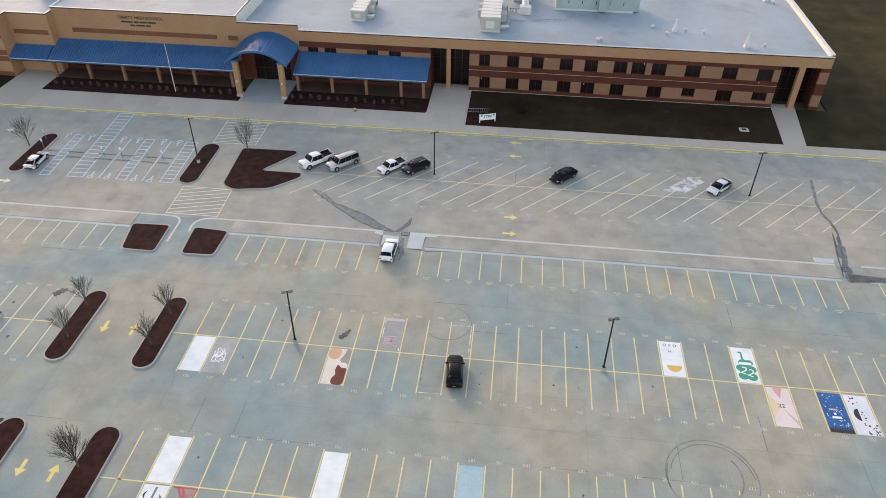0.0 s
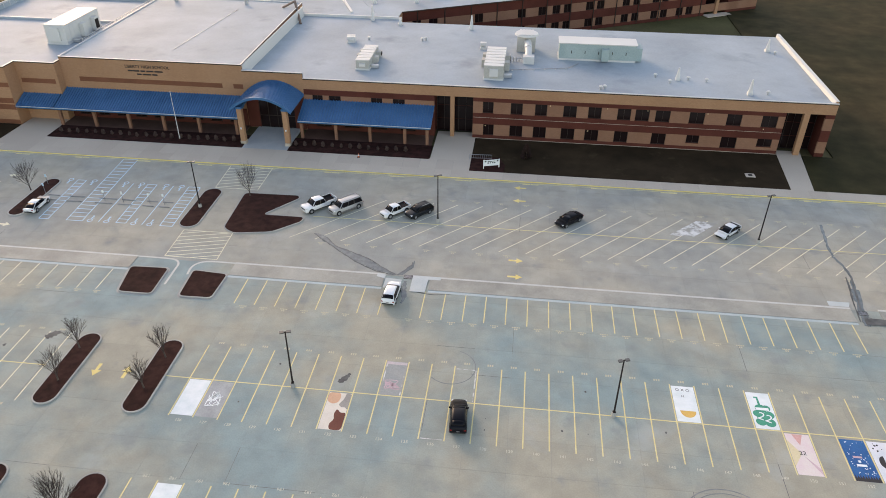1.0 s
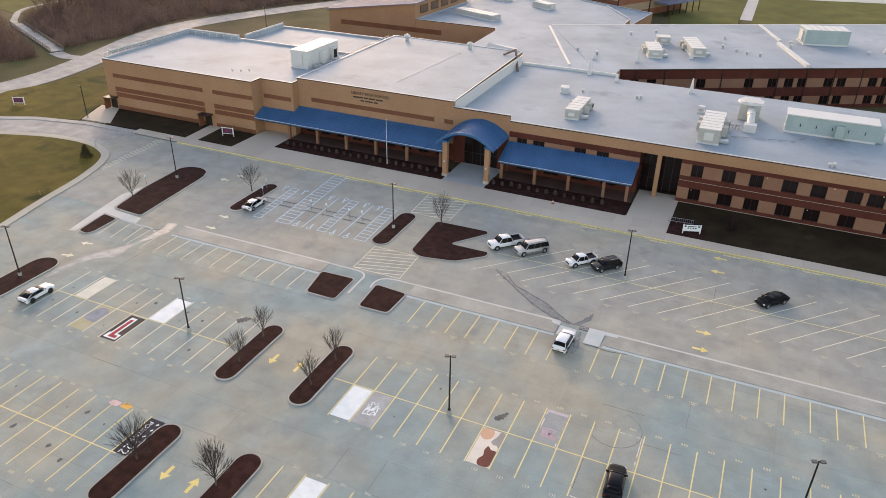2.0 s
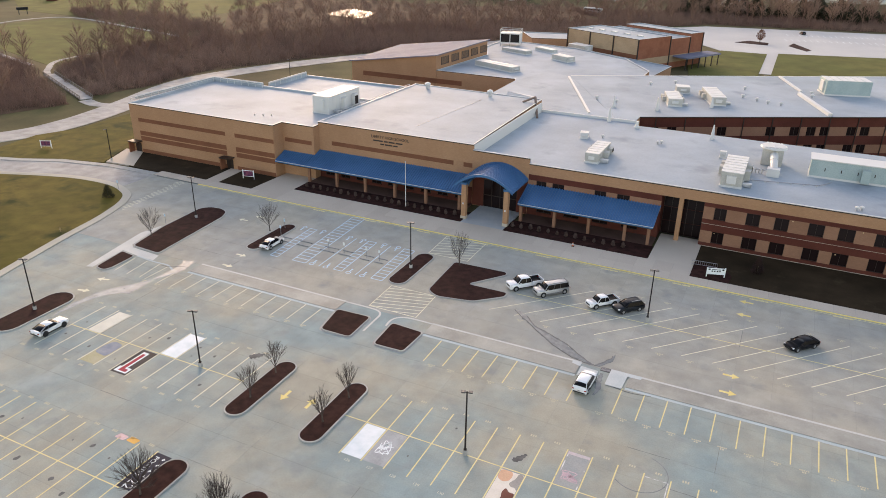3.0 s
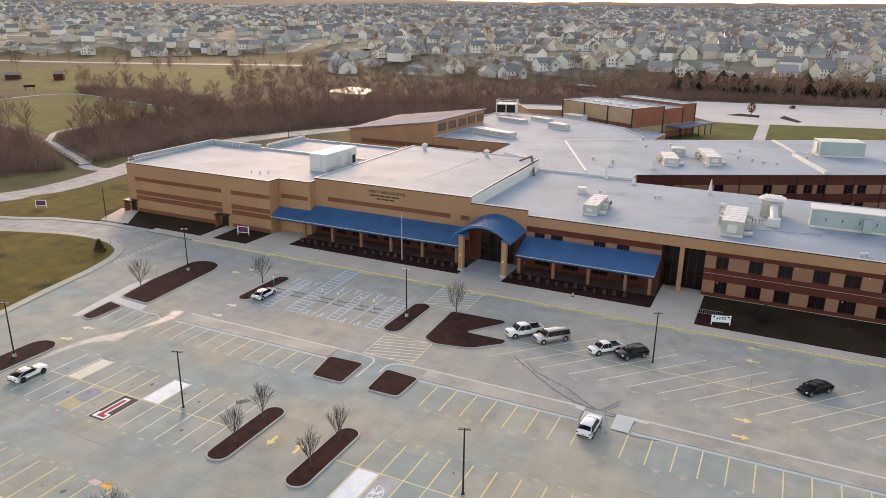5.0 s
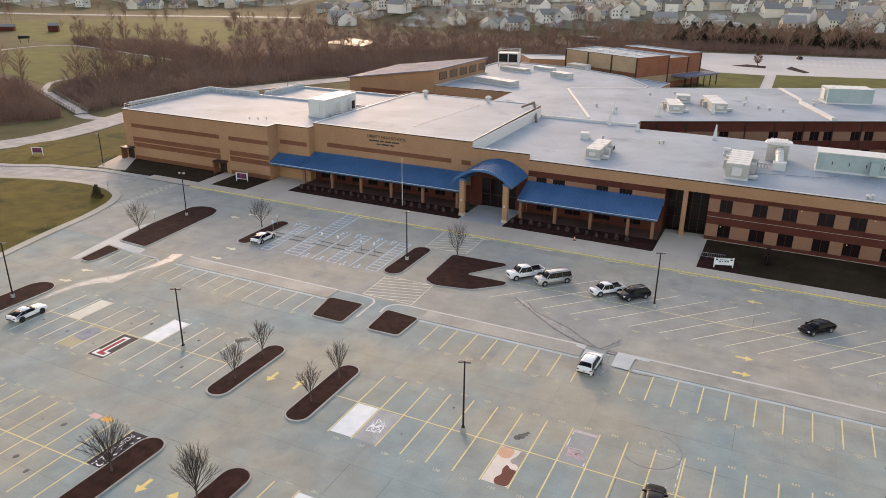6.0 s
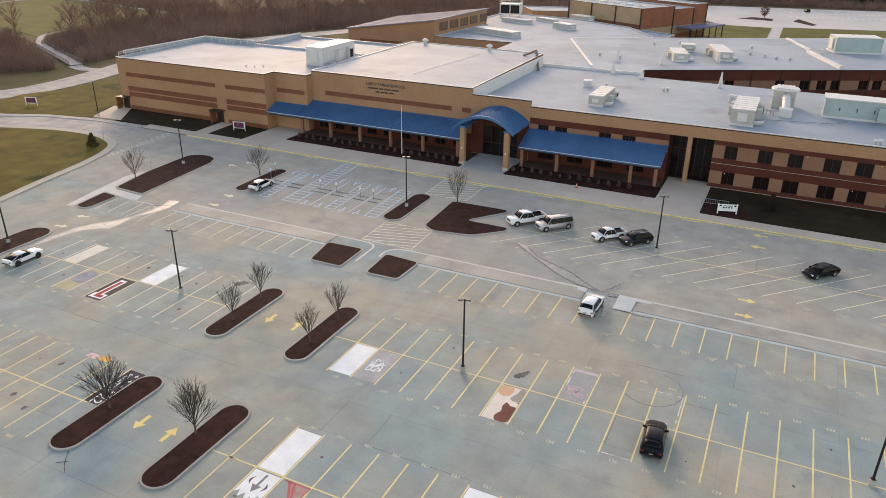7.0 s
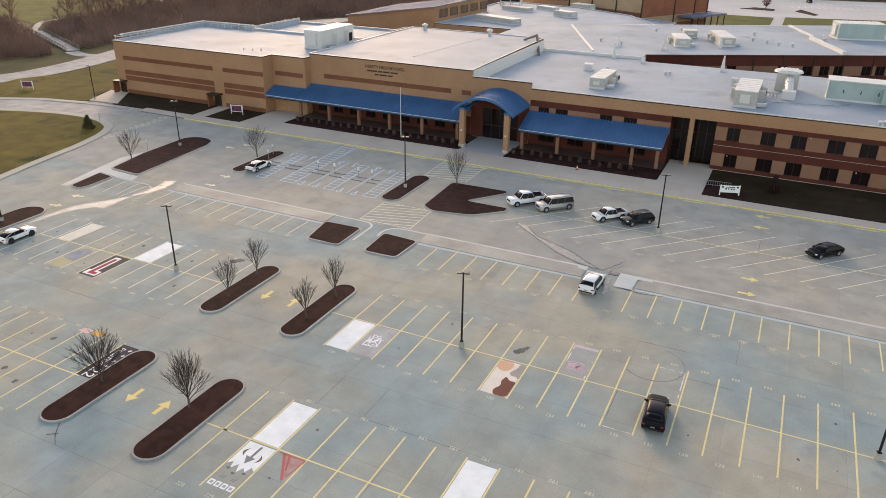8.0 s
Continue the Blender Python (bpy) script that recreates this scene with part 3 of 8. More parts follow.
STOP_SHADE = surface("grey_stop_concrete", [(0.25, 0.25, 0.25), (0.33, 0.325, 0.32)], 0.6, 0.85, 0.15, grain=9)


def wheel_stop(x, y, length):
    o = solid("wheel_stop", boxes((-length / 2, length / 2, -0.08, 0.08, 0.0, 0.11, 0.03)), STOP_SHADE, "long low concrete wheel stop in an accessible stall", "wheel stop", "wheel stops")
    o.location = (x, y, 0.004)


for x, n in ((-77.9, 2.0), (-73.9, 2.6), (-68.5, 3.0), (-65.0, 2.4), (-61.0, 1.9), (-58.3, 1.8)):
    wheel_stop(x, 38.3, n)
    wheel_stop(x + (0.3 if x < -70 else 0.0), 36.8, n)

# arrows
def arrow(x, y, turn, length=2.05):
    bm = bmesh.new()
    h = length / 2
    prism(bm, [(-0.2, -h), (0.2, -h), (0.2, 0.1 * h), (0.62, 0.1 * h), (0, h), (-0.62, 0.1 * h), (-0.2, 0.1 * h)], 0, 0.006)
    o = solid("direction_arrow", bm, WORN if x < -75 else YELLOW, "yellow direction arrow painted on the concrete", "road marking", "direction arrows")
    o.matrix_basis = pose(x, y, 0.001, 0, 0, turn)


for x, y, a in ((-1.9, 50.5, 90), (-1.9, 46.1, 90), (-1.9, 28.7, -90), (-1.9, 24.7, -90), (-49.7, 0, 180), (-46.1, 0, 0), (-48.4, -19.9, 180), (-45.0, -20.1, 0),
                (-90.5, 41.4, 90), (-88.6, 44.0, 90), (-80.5, 28.8, -90), (-79.8, 24.6, -90), (-93.3, 7.9, -75), (-93.7, 11.9, 105)):
    arrow(x, y, a)

# joints that were sealed or cracked dark, along slab edges
seals = thing("joint_seals", "dark sealed joints between the concrete slabs", "pavement joint", kind="structure")
SEAL = surface("joint_sealant", [(0.12, 0.12, 0.118), (0.21, 0.207, 0.2)], 1.5, 0.7, 0.1)
seal_me = [made("joint_seal", boxes((-0.018 - 0.006 * i, 0.018 + 0.006 * i, 0.0, SLAB, 0.0, 0.004)), SEAL) for i in range(3)]
rs = random.Random(31)
for i in range(50):
    ix, iy = rs.randrange(8, 40), rs.randrange(5, 24)
    o = part("joint_seal", seal_me[rs.randrange(3)], None, seals)
    o.location = (X0 + ix * SLAB, Y0 + iy * SLAB, 0.0005)
    o.rotation_euler.z = radians(rs.choice((0, 0, 90, -90, -90)))
# ---- the school ----
school = thing("school_building", "long tan and red brick school with flat grey roofs", "school building")


def roofed(pts, top, wall_material=TAN, lip=0.45, wall_name="wall", coping=True, base=-0.1):
    """One block: its outer wall, its flat roof inside a parapet, and the coping."""
    pts = ccw(pts)
    n = len(pts)
    inner = grown(pts, -0.4)
    bm = bmesh.new()
    rings = [[bm.verts.new((x, y, z)) for x, y in ring] for ring, z in ((pts, base), (pts, top), (inner, top))]
    for a, b in zip(rings, rings[1:]):
        for i in range(n):
            j = (i + 1) % n
            bm.faces.new((a[i], a[j], b[j], b[i]))
    part(wall_name, bm, wall_material, school)
    def band(name, material, label, *steps):
        bm = bmesh.new()
        rings = [[bm.verts.new((x, y, z)) for x, y in ring] for ring, z in steps]
        for a, b in zip(rings, rings[1:]):
            for i in range(n):
                j = (i + 1) % n
                bm.faces.new((a[i], a[j], b[j], b[i]))
        part(name, bm, material, school, label)

    lining, cap = grown(pts, -0.43), grown(pts, -0.16)
    band("parapet_lining", MEMBRANE, "pale parapet lining", (cap, top + 0.012), (lining, top + 0.012), (lining, top - lip - 0.1))
    part("roof", prisms(top - lip - 0.15, top - lip, grown(pts, -0.38)), MEMBRANE, school, "pale grey roof membrane with seams")
    if coping:
        band("coping", COPING, "white metal coping", (grown(pts, 0.05), top - 0.04), (grown(pts, 0.05), top + 0.05), (cap, top + 0.05), (cap, top - 0.06))
        band("drip_edge", BRONZE, "dark metal drip edge", (grown(pts, 0.004), top - 0.22), (grown(pts, 0.035), top - 0.22), (grown(pts, 0.035), top - 0.04), (grown(pts, 0.004), top - 0.04))


FRONT = 69.3
WING_TOP, ENTRY_TOP, HALL_TOP, SIDE_TOP = 10.3, 11.3, 12.35, 11.7

# classroom wing core, with its two recesses, one flat roof and its parapets
core = [(-55.6, FRONT + 0.4), (-18.9, FRONT + 0.4), (-18.9, FRONT + 3.2), (-11.6, FRONT + 3.2), (-11.6, FRONT + 0.4), (44.3, FRONT + 0.4), (44.3, FRONT + 3.4), (51.0, FRONT + 3.4),
        (51.0, FRONT + 0.4), (52.6, FRONT + 0.4), (52.6, 109.0), (-32.4, 109.0), (-32.4, 111.2), (-55.6, 111.2)]
part("wall", prisms(-0.1, WING_TOP - 0.66, core), RED, school)
part("roof", boxes((-55.6, 52.3, FRONT + 0.38, 109.25, WING_TOP - 0.64, WING_TOP - 0.47), (-55.6, -32.4, 109.25, 111.2, WING_TOP - 0.64, WING_TOP - 0.47)), MEMBRANE, school, "pale grey roof membrane with seams")
part("parapet", boxes((52.2, 52.6, FRONT + 0.4, 109.0, WING_TOP - 0.66, WING_TOP + 0.2)), TAN, school)
part("flashing", boxes((52.05, 52.2, FRONT + 0.5, 108.9, WING_TOP - 0.47, WING_TOP + 0.2)), COPING, school, "white parapet flashing")
part("coping", boxes((-43.9, 52.65, FRONT - 0.06, FRONT + 0.16, WING_TOP - 0.08, WING_TOP + 0.05)), COPING, school, "white metal coping")
part("parapet_lining", boxes((-43.9, 52.15, FRONT + 0.16, FRONT + 0.5, WING_TOP - 0.47, WING_TOP + 0.02)), MEMBRANE, school, "pale parapet lining")
part("drip_edge", boxes((-43.9, 52.62, FRONT - 0.04, FRONT - 0.004, WING_TOP - 0.26, WING_TOP - 0.08)), BRONZE, school, "dark metal drip edge")
part("coping", boxes((52.15, 52.75, FRONT + 0.5, 109.2, WING_TOP + 0.2, WING_TOP + 0.32)), COPING, school, "white metal coping")
part("eave_trim", boxes((-32.4, 52.15, 109.26, 109.34, WING_TOP - 0.7, WING_TOP - 0.45)), BRONZE, school, "dark metal eave trim")
part("entrance_wall", boxes((-55.6, -43.9, FRONT, FRONT + 0.4, -0.1, ENTRY_TOP - 0.1)), TAN, school, "tan block wall over the entrance")
part("coping", boxes((-55.6, -43.8, FRONT - 0.06, FRONT + 0.16, ENTRY_TOP - 0.06, ENTRY_TOP + 0.05)), COPING, school, "white metal coping")
part("parapet_lining", boxes((-55.6, -43.9, FRONT + 0.16, FRONT + 0.5, WING_TOP - 0.47, ENTRY_TOP + 0.02)), MEMBRANE, school, "pale parapet lining")
part("drip_edge", boxes((-55.6, -43.86, FRONT - 0.04, FRONT - 0.004, ENTRY_TOP - 0.24, ENTRY_TOP - 0.06)), BRONZE, school, "dark metal drip edge")
for x0, x1, d in ((-18.9, -11.6, 3.2), (44.3, 51.0, 3.4)):
    part("soffit", boxes((x0, x1, FRONT + 0.3, FRONT + d, 8.05, 8.25)), DARK, school)

# front of the wing, band by band
BANDS = [(-0.1, 0.8, RED), (0.8, 3.0, ROSE), (3.0, 5.2, RED), (5.2, 7.45, ROSE), (7.45, 8.2, RED), (8.2, WING_TOP - 0.1, TAN)]
UPPER = [(-9.8, -7.8), (-4.6, -2.4), (-0.1, 2.1), (5.1, 7.5), (9.6, 12.0), (14.9, 17.3), (18.1, 20.6), (21.7, 24.3), (27.7, 30.4), (34.3, 36.9), (40.4, 43.1)]
LOWER = [(-9.6, -7.6), (-4.6, -2.2), (-0.2, 2.2), (5.0, 7.5), (9.4, 11.9), (14.8, 17.3), (21.6, 24.2), (27.9, 30.2), (34.1, 36.9), (40.5, 43.1)]
SHORT = (7, 9)


def window(x0, x1, z0, z1, y=FRONT):
    w = part("window", boxes((x0, x1, y + 0.16, y + 0.26, z0, z0 + 0.07), (x0, x1, y + 0.16, y + 0.26, z1 - 0.07, z1), (x0, x0 + 0.07, y + 0.16, y + 0.26, z0 + 0.07, z1 - 0.07),
                             (x1 - 0.07, x1, y + 0.16, y + 0.26, z0 + 0.07, z1 - 0.07), ((x0 + x1) / 2 - 0.03, (x0 + x1) / 2 + 0.03, y + 0.17, y + 0.25, z0 + 0.07, z1 - 0.07)), BRONZE, school, "dark tinted window in a bronze frame")
    mid = (x0 + x1) / 2
    for a, b in ((x0 + 0.07, mid - 0.03), (mid + 0.03, x1 - 0.07)):
        part("pane", boxes((a, b, y + 0.2, y + 0.225, z0 + 0.07, z1 - 0.07)), GLASS, w)
    part("sill", boxes((x0 - 0.05, x1 + 0.05, y - 0.03, y + 0.16, z0 - 0.07, z0)), RED, w)


def band_with(openings, x0, x1, z0, z1, material, y=FRONT, depth=0.4, name="wall_panel"):
    """The pieces of wall between openings, one panel each."""
    x = x0
    for a, b in sorted(openings) + [(x1, None)]:
        if a - x > 0.05:
            part(name, boxes((x, a, y, y + depth, z0, z1)), material, school)
        x = b if b is not None else x


for z0, z1, material in BANDS:
    if z0 == 5.2:
        band_with(UPPER, -11.6, 44.3, z0, z1, material)
    elif z0 == 0.8:
        band_with(LOWER, -11.6, 44.3, z0, z1, material)
    elif z0 == 8.2:
        part("fascia", boxes((-43.9, 52.6, FRONT, FRONT + 0.4, z0, z1)), material, school, "plain tan block fascia")
    else:
        part("brick_band", boxes((-11.6, 44.3, FRONT - 0.004 if material is RED else FRONT, FRONT + 0.4, z0, z1)), material, school, "dark red brick band")
part("ledge", boxes((-11.6, 44.3, FRONT - 0.03, FRONT + 0.1, 4.30, 4.36)), LEDGE, school, "thin cast stone ledge")
part("ledge", boxes((-11.6, 44.3, FRONT - 0.06, FRONT + 0.1, 0.10, 0.17)), LEDGE, school, "pale footing ledge")
for a, b in UPPER:
    window(a, b, 5.25, 7.42)
for i, (a, b) in enumerate(LOWER):
    if i in SHORT:
        part("wall_panel", boxes((a, b, FRONT, FRONT + 0.4, 0.8, 1.4)), ROSE, school)
    window(a, b, 1.45 if i in SHORT else 0.82, 2.98)
for x, z in ((-9.2, 2.75), (9.9, 2.75), (41.0, 4.9), (2.6, 7.3), (13.0, 7.3), (20.2, 7.3), (30.8, 7.3)):
    part("wall_light", boxes((x - 0.08, x + 0.08, FRONT - 0.16, FRONT, z - 0.07, z + 0.08, 0.02)), paint("small_lamp", (0.85, 0.62, 0.35), 0.4), school, "small wall light")

# recesses: tan pier, dark glazed back wall
for x0, x1, px, pw, d in ((-18.9, -11.6, -15.5, 0.75, 3.2), (44.3, 51.0, 47.85, 1.0, 3.4)):
    part("pier", boxes((px - pw / 2, px + pw / 2, FRONT, FRONT + 0.9, -0.1, 8.2)), TAN, school, "tan block pier")
    g = part("curtain_wall", boxes((x0, x1, FRONT + d - 0.26, FRONT + d - 0.09, 0.0, 0.1)), BRONZE, school, "dark glazed entrance wall")
    for i in range(6):
        a = x0 + 0.2 + i * (x1 - x0 - 0.4) / 5
        part("mullion", boxes((a - 0.05, a + 0.05, FRONT + d - 0.25, FRONT + d - 0.1, 0.1, 8.0)), BRONZE, g)
    for i in range(5):
        for z0, z1 in ((0.15, 2.5), (2.6, 5.2), (5.3, 8.0)):
            a = x0 + 0.25 + i * (x1 - x0 - 0.4) / 5
            part("pane", boxes((a, a + (x1 - x0 - 0.4) / 5 - 0.1, FRONT + d - 0.2, FRONT + d - 0.15, z0, z1)), GLASS, g)
for z0, z1, material in BANDS[:5]:
    part("end_pier", boxes((51.0, 52.6, FRONT, FRONT + 0.4, max(z0, 0), z1)), material, school)

# front behind the short canopy
CAN_WIN = [(-42.3, -40.3), (-39.1, -36.8), (-31.0, -28.8), (-26.8, -24.5)]
LOW_WIN = [(-42.0, -39.0), (-36.5, -33.5), (-31.0, -28.0), (-25.5, -22.5)]
part("brick_band", boxes((-43.9, -18.9, FRONT - 0.004, FRONT + 0.4, 7.1, 8.2)), RED, school, "dark red brick band")
band_with(CAN_WIN, -43.9, -18.9, 5.0, 7.1, ROSE)
part("brick_band", boxes((-43.9, -18.9, FRONT, FRONT + 0.4, 3.0, 5.0)), RED, school)
band_with(LOW_WIN, -43.9, -18.9, 0.7, 3.0, RED)
part("brick_band", boxes((-43.9, -18.9, FRONT, FRONT + 0.4, -0.1, 0.7)), RED, school)
for a, b in CAN_WIN:
    window(a, b, 5.05, 7.05)
for a, b in LOW_WIN:
    window(a, b, 0.75, 2.95)

# the high hall and the west blocks
roofed([(-92.0, FRONT), (-55.6, FRONT), (-56.4, 113.5), (-92.0, 114.5)], HALL_TOP, TAN, 0.12)
roofed([(-142.2, 64.2), (-100.2, 64.2), (-100.2, 67.4), (-92.0, 67.4), (-92.0, 95), (-144.0, 95.5)], SIDE_TOP, TAN)
roofed([(-127, 95.5), (-92.0, 95), (-92.0, 114.5), (-127, 114.3)], SIDE_TOP - 0.4, TAN)


def stripe(x0, x1, z0, z1, y, label="red-brown block stripe"):
    part("stripe", boxes((x0, x1, y - 0.03, y + 0.1, z0, z1)), STRIPE, school, label)


STRIPE = surface("brown_block", [(0.19, 0.075, 0.042), (0.23, 0.092, 0.052)], 0.2, 0.88, 0.15, grain=20, spec=0.15, joints=(0.4, 0.2, 0.38))
stripe(-88.7, -59.8, 7.6, 8.5, FRONT)
stripe(-99.6, -92.6, 7.5, 8.4, 67.4)
stripe(-57.6, -55.7, 7.6, 8.5, FRONT)
for a, b in ((-139.8, -113.6), (-110.9, -100.25)):
    stripe(a, b, 7.6, 8.5, 64.2)
    stripe(a, b, 4.35, 5.4, 64.2)
    stripe(a, b, 3.05, 4.1, 64.2)
    stripe(a, b, 0.1, 0.95, 64.2)
for z0, z1 in ((7.6, 8.5), (4.35, 5.4), (3.05, 4.1)):
    part("stripe", boxes((-142.23, -142.1, 66, 69, z0, z1)), STRIPE, school)

# lower wall below the long canopy
part("brick_band", boxes((-92.0, -55.6, FRONT - 0.05, FRONT + 0.1, 0, 3.6)), RED, school, "dark red brick wall below the canopy")
for i in range(9):
    window(-90.5 + i * 3.9, -88.2 + i * 3.9, 0.8, 2.9, FRONT - 0.3)

# side doors with flat canopies
for x in (-141.0, -113.0):
    d = part("door", boxes((x - 0.9, x - 0.03, 64.12, 64.2, 0.1, 2.35), (x + 0.03, x + 0.9, 64.12, 64.2, 0.1, 2.35)), BRONZE, school, "pair of dark metal doors")
    part("door_canopy", boxes((x - 1.6, x + 1.4, 62.4, 64.2, 2.7, 2.95)), BRONZE, d, "flat dark metal canopy")
    part("door_post", boxes((x - 1.5, x - 1.2, 62.5, 64.0, 0.1, 2.7)), STRIPE, d)

# sign letters
LATER = []


def text(name, body, size, m, material, parent, extrude=0.02):
    """Queues lettering, which lettered() turns into meshes at the end."""
    cu = bpy.data.curves.new(name, "FONT")
    cu.body, cu.size, cu.extrude, cu.align_x, cu.align_y = body, size, extrude, "CENTER", "CENTER"
    tmp = bpy.data.objects.new(name + "_curve", cu)
    scene.collection.objects.link(tmp)
    LATER.append((tmp, name, m, material, parent))


def lettered():
    bpy.context.view_layer.update()
    for tmp, name, m, material, parent in LATER:
        me = bpy.data.meshes.new_from_object(tmp)
        me.materials.append(material)
        o = new(name, me)
        o.parent, o.matrix_basis = parent, m
    for row_ in LATER:
        bpy.data.objects.remove(row_[0])


LETTER = paint("dark_letter", (0.035, 0.025, 0.022), 0.5)
sign = thing("wall_sign", "dark metal letters naming the school on the tan wall", "sign", at=pose(-74.3, FRONT - 0.04, 10.8))
text("lettering", "LIBERTY HIGH SCHOOL", 0.84, pose(0, 0, 0.2, 90), LETTER, sign)
bm = bmesh.new()
x = -4.0
for w in (2.3, 0.9, 1.4, 1.6):
    box(bm, x, x + w, -0.03, 0.03, -0.75, -0.48)
    x += w + 0.25
part("lettering", bm, LETTER, sign, "small dark line of lettering")
bm = bmesh.new()
x = -2.3
for w in (0.9, 1.7, 1.0):
    box(bm, x, x + w, -0.03, 0.03, -1.4, -1.13)
    x += w + 0.25
part("lettering", bm, LETTER, sign, "small dark line of lettering")


# ---- canopies ----
def shed_canopy(outline, zf, label):
    """A sloped standing-seam canopy. outline: runs of (x0, x1, front y, back y); zf(y) gives the height."""
    ob = thing("blue_canopy", label, "canopy", "blue canopies")
    bm, ribs = bmesh.new(), bmesh.new()
    for x0, x1, yf, yb in outline:
        vs = [bm.verts.new(p) for p in ((x0, yf, zf(yf)), (x1, yf, zf(yf)), (x1, yb, zf(yb)), (x0, yb, zf(yb)))]
        ws = [bm.verts.new((v.co.x, v.co.y, v.co.z - 0.18)) for v in vs]
        bm.faces.new(vs)
        bm.faces.new(ws[::-1])
        for i in range(4):
            j = (i + 1) % 4
            bm.faces.new((ws[i], ws[j], vs[j], vs[i]))
        n = int((x1 - x0) / 0.52)
        for i in range(n + 1):
            x = x0 + (x1 - x0) * i / n
            a = [ribs.verts.new(p) for p in ((x - 0.06, yf, zf(yf)), (x + 0.06, yf, zf(yf)), (x + 0.06, yb, zf(yb)), (x - 0.06, yb, zf(yb)))]
            b = [ribs.verts.new((v.co.x, v.co.y, v.co.z + 0.15)) for v in a]
            ribs.faces.new(b)
            for k in range(4):
                ribs.faces.new((a[k], a[(k + 1) % 4], b[(k + 1) % 4], b[k]))
    part("sheet", bm, BLUE, ob, "blue metal roof sheet")
    part("seam", ribs, BLUE, ob, "raised standing seams")
    yf = outline[0][2]
    xa, xb = outline[0][0], outline[-1][1]
    part("gutter", boxes((xa, xb, yf - 0.18, yf + 0.02, zf(yf) - 0.26, zf(yf) - 0.02)), BLUE, ob, "blue eave gutter")
    part("eave_trim", boxes((xa, xb, yf - 0.2, yf - 0.12, zf(yf) - 0.02, zf(yf) + 0.06)), COPING, ob, "thin white eave trim")
    part("beam", boxes((xa + 0.3, xb - 0.3, yf + 0.3, yf + 0.6, zf(yf) - 0.6, zf(yf) - 0.2)), BRONZE, ob, "dark steel beam")
    return ob


slope = lambda y: 4.0 + (y - 63.9) * 0.40
west = shed_canopy([(-99.9, -92.3, 63.9, 67.4), (-92.3, -55.2, 63.9, FRONT)], slope, "long blue standing-seam metal canopy along the hall")
east = shed_canopy([(-43.9, -18.9, 63.9, FRONT)], slope, "short blue standing-seam metal canopy beside the entrance")
# tan columns in the darker rose block, which carries the shade below the canopies
for ob, xs in ((west, (-91.9, -84.9, -77.9, -70.9, -63.8, -56.4)), (east, (-43.6, -37.0, -30.5, -23.9, -19.7))):
    for x in xs:
        part("column", boxes((x - 0.26, x + 0.26, 64.75, 65.27, 0.0, 4.2)), ROSE, ob, "square block column")

arch = thing("arched_canopy", "barrel-vaulted blue metal canopy on tan columns over the entrance", "canopy")
AX0, AX1, AYF, AYB, AZ, AH = -55.4, -43.9, 60.6, FRONT, 7.1, 2.5


def arc(s, lift=0.0):
    x = AX0 + (AX1 - AX0) * s
    return x, AZ + lift + AH * (1 - (2 * s - 1) ** 2)


bm, ribs, rim = bmesh.new(), bmesh.new(), bmesh.new()
N = 24
for lift, flip in ((0.0, False), (-0.25, True)):
    prev = None
    for i in range(N + 1):
        x, z = arc(i / N, lift)
        a, b = bm.verts.new((x, AYF, z)), bm.verts.new((x, AYB, z))
        if prev:
            bm.faces.new((prev[0], a, b, prev[1]))
        prev = (a, b)
part("sheet", bm, BLUE, arch, "curved blue metal sheet", True)
prev = None
for i in range(N + 1):
    x, z = arc(i / N)
    a = [rim.verts.new((x, y, z + dz)) for y, dz in ((AYF - 0.1, 0.06), (AYF - 0.1, -0.42), (AYF + 0.1, -0.42), (AYF + 0.1, 0.06))]
    if prev:
        for k in range(4):
            rim.faces.new((prev[k], prev[(k + 1) % 4], a[(k + 1) % 4], a[k]))
    prev = a
part("front_rim", rim, BLUE, arch, "blue fascia of the vault")
for i in range(0, 20):
    y = AYF + 0.3 + i * (AYB - AYF - 0.3) / 19
    prev = None
    for j in range(N + 1):
        x, z = arc(j / N)
        a = [ribs.verts.new((x, y + dy, z + dz)) for dy, dz in ((-0.045, -0.02), (-0.045, 0.10), (0.045, 0.10), (0.045, -0.02))]
        if prev:
            for k in range(3):
                ribs.faces.new((prev[k], prev[k + 1], a[k + 1], a[k]))
        prev = a
part("seam", ribs, BLUE, arch, "curved standing seams")
for x in (-53.8, -45.3):
    c = part("column", boxes((x - 0.45, x + 0.45, 61.0, 61.9, 0.0, 7.3)), TAN, arch, "tan block column")
    part("cap", boxes((x - 0.52, x + 0.52, 60.93, 61.97, 7.0, 7.4)), BLUE, c)
    part("plinth", boxes((x - 0.52, x + 0.52, 60.93, 61.97, 0.0, 0.7)), LEDGE, c)
    part("lamp", boxes((x - 0.12, x + 0.12, 60.8, 61.0, 3.1, 3.45, 0.03)), LAMP_CLEAR, c)
    part("beam", boxes((x - 0.15, x + 0.15, 61.4, FRONT, 6.8, 7.2)), BLUE, arch)
part("entrance_wall", boxes((-55.4, -53.0, FRONT - 0.3, FRONT - 0.003, 0.1, 6.9), (-46.0, -44.0, FRONT - 0.3, FRONT - 0.003, 0.1, 6.9), (-53.0, -46.0, FRONT - 0.3, FRONT - 0.003, 5.85, 6.9)), RED, school, "dark red brick round the entrance doors")
entry = part("entrance_front", boxes((-53.0, -46.0, FRONT - 0.08, FRONT - 0.01, 0.1, 5.85)), DARK, school, "dark glazed entrance doors")
